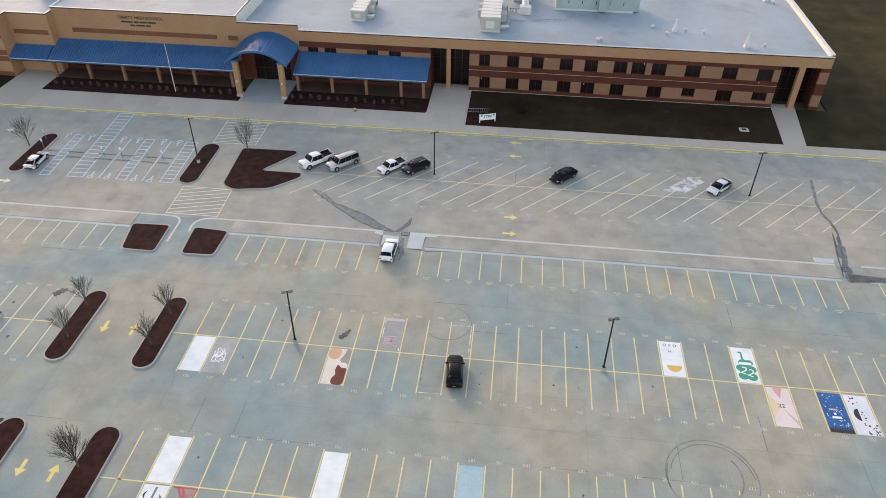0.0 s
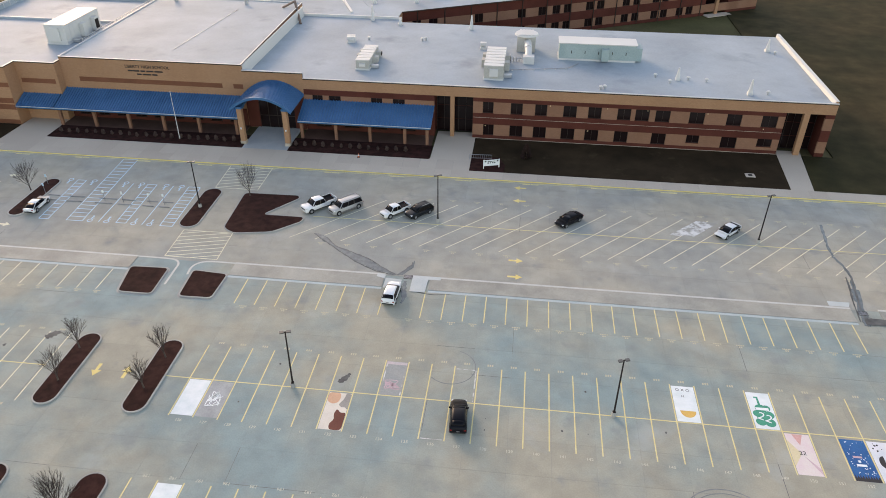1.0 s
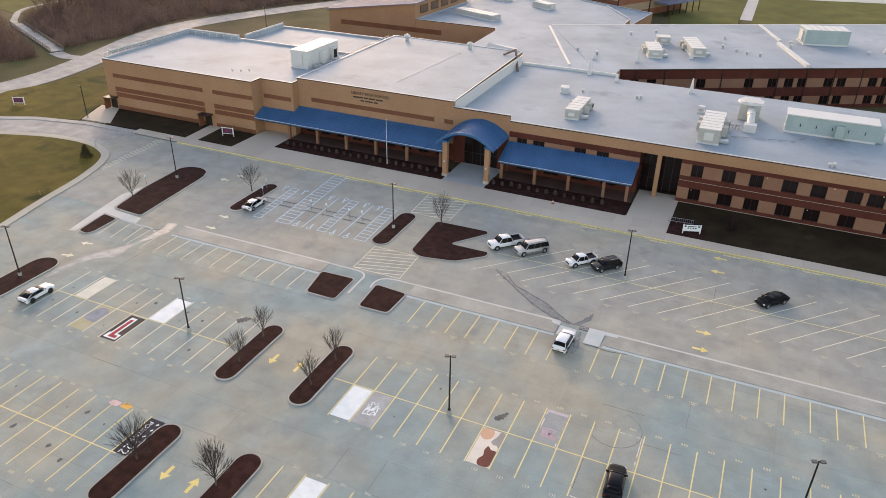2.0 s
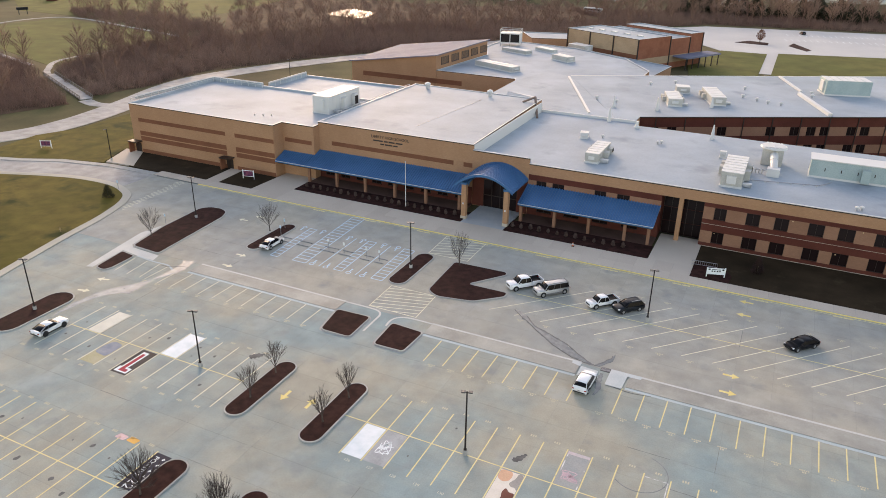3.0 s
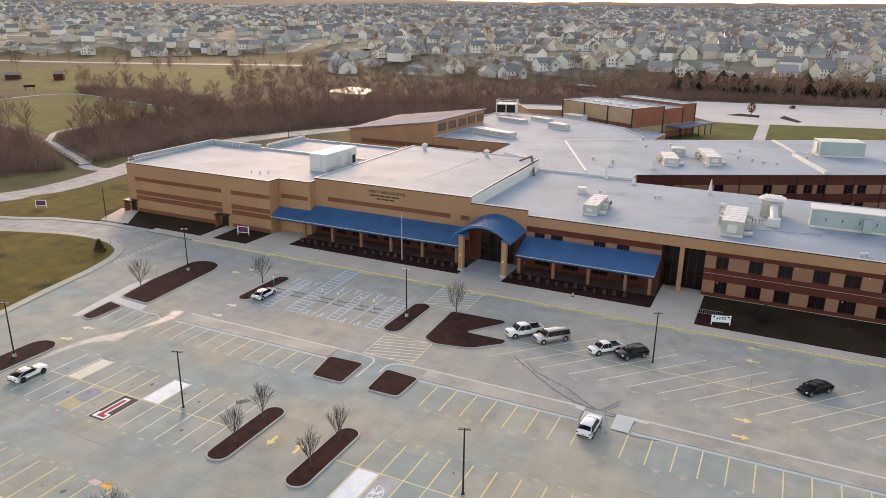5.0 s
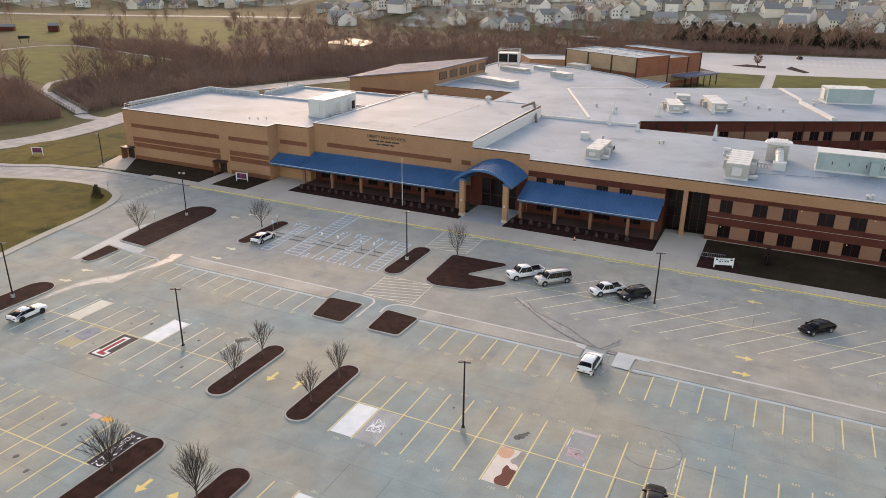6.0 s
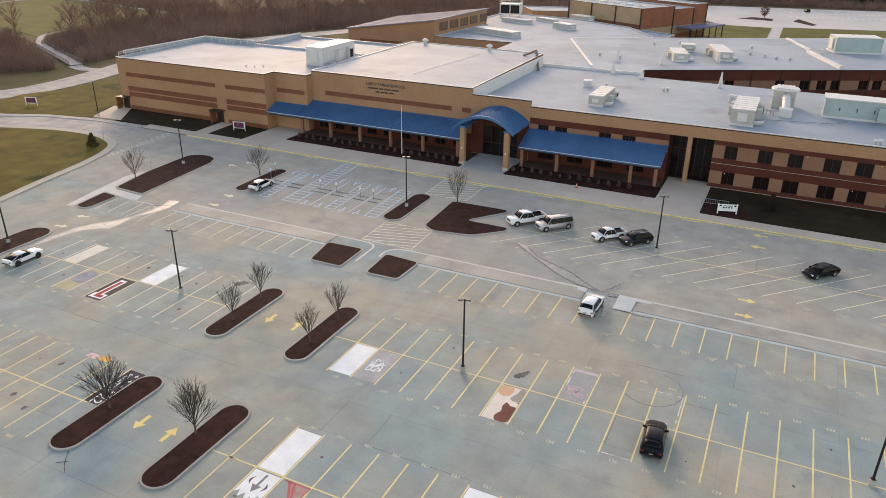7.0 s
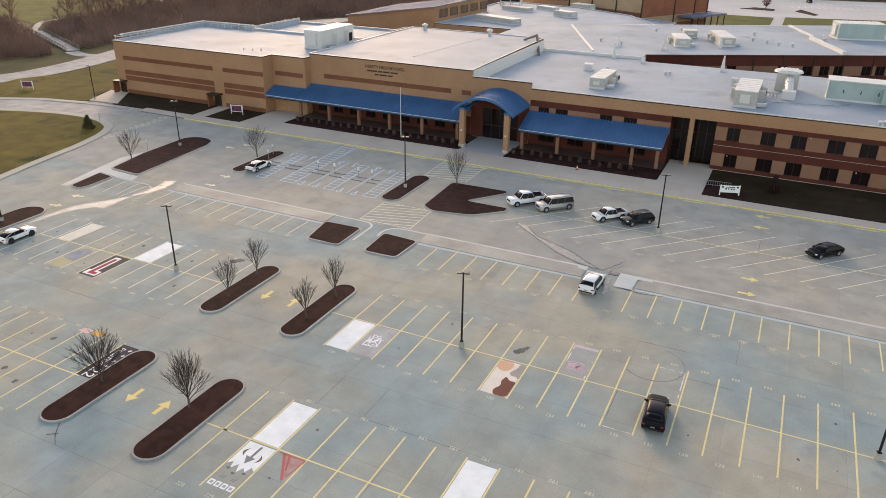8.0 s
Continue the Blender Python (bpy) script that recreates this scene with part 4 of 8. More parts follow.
for i in range(5):
    part("mullion", boxes((-53.0 + i * 1.75 - 0.06, -53.0 + i * 1.75 + 0.06, FRONT - 0.25, FRONT - 0.08, 0.1, 5.8)), BRONZE, entry)
for z in (2.5, 5.7):
    part("transom", boxes((-53.0, -46.0, FRONT - 0.26, FRONT - 0.08, z, z + 0.15)), BRONZE, entry)
for i in range(4):
    part("pane", boxes((-52.94 + i * 1.75, -51.31 + i * 1.75, FRONT - 0.17, FRONT - 0.13, 0.12, 2.5)), GLASS, entry)
    part("pane", boxes((-52.94 + i * 1.75, -51.31 + i * 1.75, FRONT - 0.17, FRONT - 0.13, 2.65, 5.7)), GLASS, entry)

# ---- back wings ----
REAR_TURN = 28.7
U = (math.cos(radians(REAR_TURN)), math.sin(radians(REAR_TURN)))
V = (-U[1], U[0])
BX, BY = -33.0, 117.6
REAR_TOP = 10.05


def bw(a, b):
    return BX + U[0] * a + V[0] * b, BY + U[1] * a + V[1] * b


REAR = [bw(0, 0.4), bw(92, 0.4), bw(92, 3.4), bw(100, 3.4), bw(100, 0.4), bw(111, 0.4), bw(111, 49), bw(-6, 49), bw(-6.5, 0.6)]
part("wall", prisms(-0.1, REAR_TOP - 0.2, REAR), RED, school)
part("roof", prisms(REAR_TOP - 0.2, REAR_TOP, [bw(-0.3, -0.35), bw(111.4, -0.35), bw(111.4, 49.3), bw(-6.2, 49.3), bw(-6.2, 0.6)]), MEMBRANE, school, "pale grey roof membrane")
hub = [(-73.4, 111.5), (-33.0, 111.5), (-32.9, 117.5), bw(-6.4, 0.6), bw(-6.4, 49), (-62.3, 156.4), (-69.7, 160.1), (-74.0, 141.4)]
part("wall", prisms(-0.1, REAR_TOP - 0.1, hub), TAN, school)
part("roof", prisms(REAR_TOP - 0.1, REAR_TOP + 0.12, hub), MEMBRANE, school, "pale grey roof membrane")
back = pose(BX, BY, 0, 0, 0, REAR_TURN)


def back_part(name, bm, material, parent, label=""):
    bm.transform(back)
    return part(name, bm, material, parent, label)


back_win_up = [(x, x + 2.3) for x in (2.6, 7.0, 19.4, 31.6, 37.6, 41.8, 45.2, 52.0, 55.4, 63.6, 67.0, 73.4, 76.6, 82.0, 85.4, 103.8)]
for z0, z1, material in BANDS[:5] + [(8.2, REAR_TOP - 0.2, RED)]:
    if z0 in (0.8, 5.2):
        x = 0
        for a, b in back_win_up + [(92, 100), (111, 0)]:
            if a - x > 0.05:
                back_part("wall_panel", boxes((x, a, 0, 0.4, z0, z1)), material, school)
            x = b
    else:
        for x0, x1 in ((0, 92), (100, 111)):
            back_part("brick_band", boxes((x0, x1, 0, 0.4, z0, z1)), material, school)
for a, b in back_win_up:
    for z0, z1 in ((0.82, 2.98), (5.25, 7.42)):
        w = back_part("window", boxes((a, b, 0.16, 0.26, z0, z0 + 0.08), (a, b, 0.16, 0.26, z1 - 0.08, z1), ((a + b) / 2 - 0.04, (a + b) / 2 + 0.04, 0.17, 0.25, z0, z1)), BRONZE, school, "dark tinted window in a bronze frame")
        back_part("pane", boxes((a, b, 0.2, 0.23, z0, z1)), GLASS, w)
for i in range(13):
    back_part("downpipe", boxes((3.9 + i * 7.2, 4.1 + i * 7.2, -0.15, 0.02, 0.1, 9.8)), BRONZE, school, "dark downpipe")
back_part("gutter", boxes((-0.2, 111.3, -0.5, -0.36, REAR_TOP - 0.28, REAR_TOP - 0.02)), BRONZE, school, "dark eave gutter")
back_part("parapet", boxes((91.6, 100.4, -0.9, -0.52, 8.3, REAR_TOP + 0.5)), TAN, school, "tan parapet over the recessed door")
back_part("pier", boxes((95.6, 96.6, -0.3, 0.4, 0.0, 8.3)), TAN, school)
back_part("soffit", boxes((92.02, 99.98, -0.5, 3.3, 8.05, 8.28)), DARK, school)
back_part("glazing", boxes((92.1, 99.9, 3.2, 3.38, 0.1, 8.0)), GLASS, school, "dark glazed recess")
back_part("door_step", boxes((91.8, 100.2, -2.4, 0.3, -0.1, 0.12)), WALK, school, "concrete door step")
back_part("coping", boxes((111.1, 111.6, 0.0, 49.2, REAR_TOP, REAR_TOP + 0.22), (-6, 111, 48.9, 49.4, REAR_TOP, REAR_TOP + 0.1)), COPING, school)
for pts, top, low_t in (([(46.9, 0.0), (51.3, 23.7)], 0.75, 0.9), ([(53.6, 27.0), (57.8, 48.0)], 0.45, 0.7)):
    bm = prisms(REAR_TOP, REAR_TOP + top, ribbon(pts, low_t))
    back_part("roof_curb", bm, COPING, school, "white raised roof divider")
part("roof_curb", prisms(REAR_TOP + 0.1, REAR_TOP + 0.42, ribbon([(-61.7, 154.8), (-44.6, 114.3)], 0.6)), COPING, school, "white raised roof curb")
part("roof_step", boxes((-55.6, -32, 111.2, 111.6, 9.7, REAR_TOP + 0.35)), COPING, school, "pale metal roof step")
part("roof_step", boxes((-55.62, -55.45, FRONT + 0.5, 110.8, WING_TOP - 0.5, HALL_TOP - 0.15)), COPING, school, "pale metal flashing of the high wall")

# hall with the sloped roof and high windows
def hall_z(p):
    return 12.0 + (p.x + 107) * 0.138


quad = [Vector(p) for p in ((-139.5, 158), (-107.2, 158), (-104.3, 194.5), (-142, 198))]
bm = bmesh.new()
lowv = [bm.verts.new((p.x, p.y, -0.1)) for p in quad]
topv = [bm.verts.new((p.x, p.y, hall_z(p))) for p in quad]
for i in range(4):
    j = (i + 1) % 4
    bm.faces.new((lowv[i], lowv[j], topv[j], topv[i]))
part("wall", bm, TAN, school)
bm = bmesh.new()
ov = [Vector(p) for p in grown([tuple(p) for p in quad], 0.7)]
a = [bm.verts.new((p.x, p.y, hall_z(p) + 0.03)) for p in ov]
b = [bm.verts.new((p.x, p.y, hall_z(p) + 0.38)) for p in ov]
bm.faces.new(b)
bm.faces.new(a[::-1])
for i in range(4):
    j = (i + 1) % 4
    bm.faces.new((a[i], a[j], b[j], b[i]))
SHEET = surface("metal_sheet_roof", [(0.15, 0.16, 0.22), (0.20, 0.21, 0.27)], 0.1, 0.75, 0.03, grain=3, spec=0.12)
part("roof", bm, SHEET, school, "sloped blue-grey metal roof of the rear hall")
ribs = bmesh.new()
for i in range(1, 30):
    p, q = quad[0].lerp(quad[1], i / 30), quad[3].lerp(quad[2], i / 30)
    p3, q3 = Vector((p.x, p.y, hall_z(p) + 0.38)), Vector((q.x, q.y, hall_z(q) + 0.38))
    tube(ribs, p3, q3, 0.05, 0.05, 4, False)
part("seam", ribs, SHEET, school, "raised standing seams")
side = quad[2] - quad[1]
sturn = math.degrees(math.atan2(side.y, side.x))
for i in range(5):
    x = 3.2 + i * 7.0
    w = boxes((x, x + 5.0, -0.1, 0.1, 8.6, 8.75), (x, x + 5.0, -0.1, 0.1, 10.95, 11.1), (x, x + 0.15, -0.1, 0.1, 8.75, 10.95), (x + 4.85, x + 5.0, -0.1, 0.1, 8.75, 10.95))
    w.transform(pose(quad[1].x, quad[1].y, 0, 0, 0, sturn))
    w = part("window", w, BRONZE, school, "high window with brown louvres")
    for k in range(7):
        bm = boxes((x + 0.15, x + 4.85, -0.06, 0.06, 8.78 + k * 0.31, 9.0 + k * 0.31))
        bm.transform(pose(quad[1].x, quad[1].y, 0, 0, 0, sturn))
        part("louvre", bm, LOUVRE, w)
part("stripe", boxes((-135, -79.6, 157.9, 158.1, 3.2, 4.7)), STRIPE, school)
# low roofs between
roofed([(-107.1, 158.05), (-79.5, 157.6), (-74.6, 143.5), (-69.9, 160.6), (-62.2, 157), (-45, 167), (-45, 192), (-57, 212), (-80, 226), (-112, 232), (-112, 212), (-104.2, 194.6)], 7.4, TAN, 0.3)
roofed([(-80, 226.4), (-57, 212.4), (-45, 192.4), (-42, 219), (-56, 226), (-88.5, 243.6)], 5.0, TAN, 0.3)
roofed([(-88.8, 243.8), (-80.2, 260), (-84, 263), (-112, 254), (-102.4, 238.7)], 8.0, TAN, 0.3)
# gym: a tall hall with two lower and higher bays along its east side
G0, GU, GV = Vector((-56.0, 226.3)), Vector((0.88, -0.475)), Vector((0.475, 0.88))


def gp(a, b):
    p = G0 + GU * a + GV * b
    return p.x, p.y


GYM_WALL = surface("gym_wall", [(0.40, 0.27, 0.165), (0.45, 0.31, 0.195)], 0.25, 0.85, 0.2, grain=8, joints=(0.4, 0.2, 0.4))
REDWALL = surface("red_block", [(0.26, 0.09, 0.05), (0.32, 0.12, 0.07)], 0.3, 0.85, 0.2, grain=8, joints=(0.4, 0.2, 0.42))
roofed([gp(-37, 0), gp(0, 0), gp(0, 19), gp(-37, 19)], 12.4, GYM_WALL, 0.3)
roofed([gp(-37, 19.05), gp(0, 19.05), gp(0, 31.3), gp(-37, 31.3)], 11.2, REDWALL, 0.3)
roofed([gp(-33, 31.35), gp(0, 31.35), gp(0, 39.5), gp(-33, 39.5)], 12.4, REDWALL, 0.3)
gt = math.degrees(math.atan2(GU.y, GU.x))
for i in range(4):
    bm = boxes((-37 + 37 * i / 3 - 0.22, -37 + 37 * i / 3 + 0.22, -0.3, 0.0, 5.0, 12.2))
    bm.transform(pose(G0.x, G0.y, 0, 0, 0, gt))
    part("pilaster", bm, BRONZE, school, "dark steel pilaster of the gym")
bm = boxes((-36.9, -0.1, -0.06, 0.1, 4.9, 6.6))
bm.transform(pose(G0.x, G0.y, 0, 0, 0, gt))
part("stripe", bm, STRIPE, school)
for b0, b1, top in ((0, 19, 12.3), (19, 31.3, 11.1), (31.35, 39.5, 12.3)):
    for z0, z1, material in ((0, 2.2, REDWALL), (2.2, 5.0, GYM_WALL), (5.0, top, REDWALL)):
        bm = boxes((b0 + 0.02, b1 - 0.02, -0.08, 0.0, z0, z1))
        bm.transform(pose(G0.x, G0.y, 0, 0, 0, gt + 90))
        part("wall_panel", bm, material, school, "red and tan block gym wall")
    bm = boxes((b1 - 0.5, b1 - 0.05, -0.3, -0.08, 0, top))
    bm.transform(pose(G0.x, G0.y, 0, 0, 0, gt + 90))
    part("pilaster", bm, BRONZE, school)
porch = thing("gym_porch", "blue-roofed porch on dark posts beside the gym", "porch")
part("porch_roof", prisms(4.2, 4.8, [gp(0.35, 21), gp(7.0, 21), gp(7.0, 43), gp(0.35, 43)]), SHEET, porch, "blue-grey metal porch roof")
for k in range(6):
    x, y = gp(6.4, 21.6 + k * 4.15)
    part("post", boxes((x - 0.2, x + 0.2, y - 0.2, y + 0.2, -0.1, 4.2)), BRONZE, porch)
for i in range(5):
    bm = boxes((-1.2, 1.2, -0.8, 0.8, 12.1, 12.55))
    bm.transform(pose(*gp(-33 + 6.6 * i, 8.5), 0, 0, 0, gt))
    part("skylight", bm, COPING, school, "white roof skylight")
# ---- roof equipment ----
def rooftop_unit(x, y, z, w, l, h, turn=0, material=UNIT, ribs=6, side=True, label="pale metal rooftop air handling unit"):
    ob = thing("rooftop_unit", label, "air handler", "rooftop units", at=pose(x, y, z, 0, 0, turn))
    part("curb", boxes((-w / 2 - 0.1, w / 2 + 0.1, -l / 2 - 0.1, l / 2 + 0.1, 0, 0.35)), COPING, ob, "white roof curb")
    part("casing", boxes((-w / 2, w / 2, -l / 2, l / 2, 0.35, h, 0.04)), material, ob)
    n = ribs
    for i in range(n):
        y0 = -l / 2 + l * (i + 0.08) / n
        part("top_panel", boxes((-w / 2 - 0.08, w / 2 + 0.08, y0, y0 + l / n * 0.84, h, h + 0.1)), COPING, ob, "pale ribbed top panel")
        part("door_panel", boxes((w / 2, w / 2 + 0.04, y0 + 0.06, y0 + l / n * 0.78, 0.6, h - 0.3)), material, ob)
        part("door_panel", boxes((-w / 2 - 0.04, -w / 2, y0 + 0.06, y0 + l / n * 0.78, 0.6, h - 0.3)), material, ob)
    part("intake_hood", boxes((-w * 0.22, w * 0.22, -l / 2 - 0.35, -l / 2, 0.8, h - 0.5, 0.04)), COPING, ob, "pale intake hood")
    if side:
        for sy in (-0.12, 0.22):
            part("side_cabinet", boxes((w / 2 + 0.05, w / 2 + 1.0, l * sy, l * sy + 1.6, 0.3, h * 0.75, 0.04)), material, ob, "side cabinet")
        for sy in (0.02, 0.3):
            part("side_cabinet", boxes((-w / 2 - 0.9, -w / 2 - 0.05, l * sy, l * sy + 1.5, 0.3, h * 0.68, 0.04)), material, ob, "side cabinet")
        part("duct_elbow", boxes((w / 2 + 0.05, w / 2 + 1.6, -l * 0.38, -l * 0.38 + 0.9, 0.05, 0.7, 0.08)), GALV, ob, "galvanised duct elbow")
        part("louvre", boxes((w / 2 + 1.0, w / 2 + 1.05, l * 0.22 + 0.15, l * 0.22 + 1.45, 0.6, h * 0.65)), DARK, ob, "dark intake louvre")
    return ob


ROOF = WING_TOP - 0.47
rooftop_unit(-33.9, 81.2, ROOF, 2.6, 9.6, 1.9, ribs=6)
rooftop_unit(-8.3, 80.0, ROOF, 3.6, 11.5, 2.7, ribs=7)
long_unit = rooftop_unit(11.7, 89.9, ROOF, 4.2, 15.2, 3.3, 90, GREENUNIT, 8, False, "long grey-green rooftop air handling unit")
part("side_cabinet", boxes((-2.1, 1.4, -8.8, -7.6, 0.3, 2.9, 0.04)), GREENUNIT, long_unit)
part("side_cabinet", boxes((-3.1, -2.15, -2.2, -0.8, 0.3, 2.7, 0.04)), GREENUNIT, long_unit, "projecting cabinet")
for i in range(5):
    part("access_door", boxes((-2.16, -2.1, -6.6 + i * 2.7, -5.5 + i * 2.7, 0.7, 2.7)), GREENUNIT, long_unit, "grey-green access door")
for i in range(5):
    part("door_handle", boxes((-2.2, -2.15, -5.75 + i * 2.7, -5.6 + i * 2.7, 1.4, 2.0)), BRONZE, long_unit, "dark door latch")
part("roof_lip", boxes((-2.3, 2.3, -7.8, 7.8, 3.4, 3.52, 0.03)), COPING, long_unit, "white overhanging top")
gas = thing("gas_pipe", "thin steel gas pipe run on roof blocks", "pipe")
bm = bmesh.new()
tube(bm, (-5.5, 80.0, ROOF + 0.2), (6.0, 82.5, ROOF + 0.2), 0.07, 0.07, 6)
tube(bm, (6.0, 82.5, ROOF + 0.2), (8.0, 85.4, ROOF + 0.2), 0.07, 0.07, 6)
part("pipe", bm, STEEL, gas)
for i in range(6):
    part("support_block", boxes((-5.1 + i * 2.1, -4.8 + i * 2.1, 79.9 + i * 0.46, 80.3 + i * 0.46, ROOF, ROOF + 0.13)), COPING, gas)
rooftop_unit(-40.0, 93.6, ROOF, 1.6, 2.0, 1.2, 10, COPING, 2, False, "small white rooftop fan housing")
rooftop_unit(-11.5, 92.5, ROOF, 1.1, 1.1, 1.3, 0, COPING, 1, False, "small white rooftop vent housing")
rooftop_unit(-98.0, 85.8, SIDE_TOP - 0.45, 4.4, 13.2, 3.9, 0, COPING, 9, True, "large pale air handler on the west roof")
RWR = REAR_TOP
rooftop_unit(-28.6, 136.5, RWR, 3.4, 9.5, 1.9, 16, UNIT, 5)
rooftop_unit(-19.6, 144.5, RWR, 3.6, 13.0, 2.1, 18, UNIT, 6)
rooftop_unit(-28.3, 150.0, RWR, 3.4, 3.4, 1.8, 16, UNIT, 2, False)
rooftop_unit(11.6, 170.8, RWR, 6.4, 11.5, 4.0, -74, GREENUNIT, 6, False, "large grey-green air handler on the rear wing")
rooftop_unit(33.0, 176.0, RWR, 4.0, 6.0, 2.2, -62, UNIT, 3, False)
tower = thing("cooling_tower", "boxy white cooling tower with dark louvres on legs", "cooling tower", at=pose(-105.2, 221.5, 7.1, 0, 0, 12))
part("casing", boxes((-4, 4, -3.2, 3.2, 1.2, 5.0, 0.06)), COPING, tower)
for x0 in (-3.6, 0.2):
    part("louvre", boxes((x0, x0 + 3.4, -3.3, -3.2, 1.6, 4.6)), DARK, tower, "dark intake louvre")
for lx in (-3.7, 0, 3.7):
    for ly in (-2.9, 2.9):
        part("leg", boxes((lx - 0.15, lx + 0.15, ly - 0.15, ly + 0.15, 0, 1.2)), GALV, tower)
for z in (5.6, 6.2):
    for a, b in (((-4, -3.2), (4, -3.2)), ((4, -3.2), (4, 3.2)), ((4, 3.2), (-4, 3.2)), ((-4, 3.2), (-4, -3.2))):
        bm = bmesh.new()
        tube(bm, (*a, z), (*b, z), 0.07, 0.07, 6)
        part("guard_rail", bm, COPING, tower)
for lx in (-4, 0, 4):
    for ly in (-3.2, 3.2):
        part("rail_post", boxes((lx - 0.06, lx + 0.06, ly - 0.06, ly + 0.06, 5.0, 6.2)), COPING, tower)
rooftop_unit(-91.5, 172.5, 7.1, 4.0, 17.0, 1.7, 68, UNIT, 7, False)
rooftop_unit(-76.5, 198, 7.1, 3.6, 8.0, 1.8, 60, UNIT, 4, False)
rooftop_unit(-79.5, 231, 4.7, 4.5, 9.0, 3.4, 62, UNIT, 4, False)
rooftop_unit(-97, 206, 7.1, 3.4, 12.0, 1.3, 70, UNIT, 5, False)
rooftop_unit(-88, 214, 7.1, 3.0, 9.0, 1.2, 62, UNIT, 4, False)

# exhaust duct with a wide cap
hood = thing("exhaust_hood", "pale metal exhaust hood with a wide round cap", "exhaust hood", at=pose(-2.6, 93.0, ROOF))
part("casing", boxes((-1.9, 1.9, -1.5, 1.5, 0, 3.2, 0.05)), UNIT, hood)
bm = bmesh.new()
tube(bm, (0, 0, 3.15), (0, 0, 3.3), 2.0, 2.5, 24)
tube(bm, (0, 0, 3.3), (0, 0, 3.6), 2.5, 2.3, 24)
part("cap", bm, COPING, hood, "round pale cap")
for i in range(5):
    part("cap_rib", boxes((-1.5 + i * 0.62, -1.02 + i * 0.62, -1.9, 1.9, 3.60, 3.74)), COPING, hood)
bm = bmesh.new()
for a, b, r in (((0.3, -1.5, 2.2), (0.5, -5.0, 1.9), 0.75), ((0.5, -5.0, 1.9), (0.7, -7.6, 0.9), 0.7)):
    tube(bm, a, b, r, r, 12)
box(bm, -0.4, 1.8, -9.0, -7.2, 0, 1.5, 0.05)
part("duct", bm, COPING, hood, "bent white insulated duct")
bm = bmesh.new()
for i in range(7):
    tube(bm, (-4.5 + i * 0.55, -7.5, 0), (-4.5 + i * 0.55, -7.5, 0.9), 0.12, 0.12, 6)
tube(bm, (-4.8, -7.5, 0.7), (0, -7.5, 0.7), 0.1, 0.1, 6)
part("pipework", bm, GALV, hood, "row of short pipes")


def stack(x, y, z, h, r=0.28):
    ob = thing("vent_stack", "tapered white roof exhaust stack", "vent stack", "vent stacks", at=pose(x, y, z))
    bm = bmesh.new()
    tube(bm, (0, 0, 0.45), (0, 0, h), r * 1.6, r * 0.45, 10)
    part("cone", bm, COPING, ob)
    part("base", boxes((-0.45, 0.45, -0.45, 0.45, 0, 0.5, 0.03)), COPING, ob)


for x, y, h in ((-15.1, 105.6, 3.2), (38.3, 73.0, 2.9), (26.4, 79.0, 2.4), (47.6, 98.6, 2.6), (-38.6, 109.8, 3.4), (-31.6, 107.0, 1.6)):
    stack(x, y, ROOF, h)
for a, b, h in ((6, 6, 3.2), (-4, 9, 3.0), (21, 9, 2.4), (76, 14, 3.2), (82, 16, 3.0)):
    stack(*bw(a, b), RWR, h)


def vent(x, y, z, r=0.35, h=0.8):
    ob = thing("roof_vent", "small mushroom roof vent", "roof vent", "roof vents", at=pose(x, y, z))
    bm = bmesh.new()
    tube(bm, (0, 0, 0), (0, 0, h * 0.7), r * 0.6, r * 0.6, 10)
    part("pipe", bm, GALV, ob)
    bm = bmesh.new()
    tube(bm, (0, 0, h * 0.65), (0, 0, h * 0.8), r, r * 1.1, 10)
    tube(bm, (0, 0, h * 0.8), (0, 0, h), r * 1.1, r * 0.4, 10)
    part("cap", bm, COPING, ob)


for x, y in ((-24.9, 96.0), (-24.2, 96.6), (28.4, 79.2), (31.7, 78.6), (41.6, 73.5), (48.8, 97.0), (24.7, 77.0), (22.4, 80), (-36.4, 95.2), (-11.8, 93.2), (11.6, 72.2), (12.3, 72.6)):
    vent(x, y, ROOF)
for a, b in ((-6, 18), (-2, 14), (14, 36), (22, 38), (36, 16), (37.5, 13), (40, 11), (34, 20), (39, 30), (53, 20), (55, 24), (70, 12)):
    vent(*bw(a, b), RWR, 0.5, 1.0)
for x, y in ((-86.6, 111), (-69, 110.5)):
    vent(x, y, HALL_TOP - 0.12, 0.75, 1.7)
for x, y in ((-108, 71), (-110, 70.5), (-106.5, 72)):
    vent(x, y, SIDE_TOP - 0.45, 0.2, 0.5)

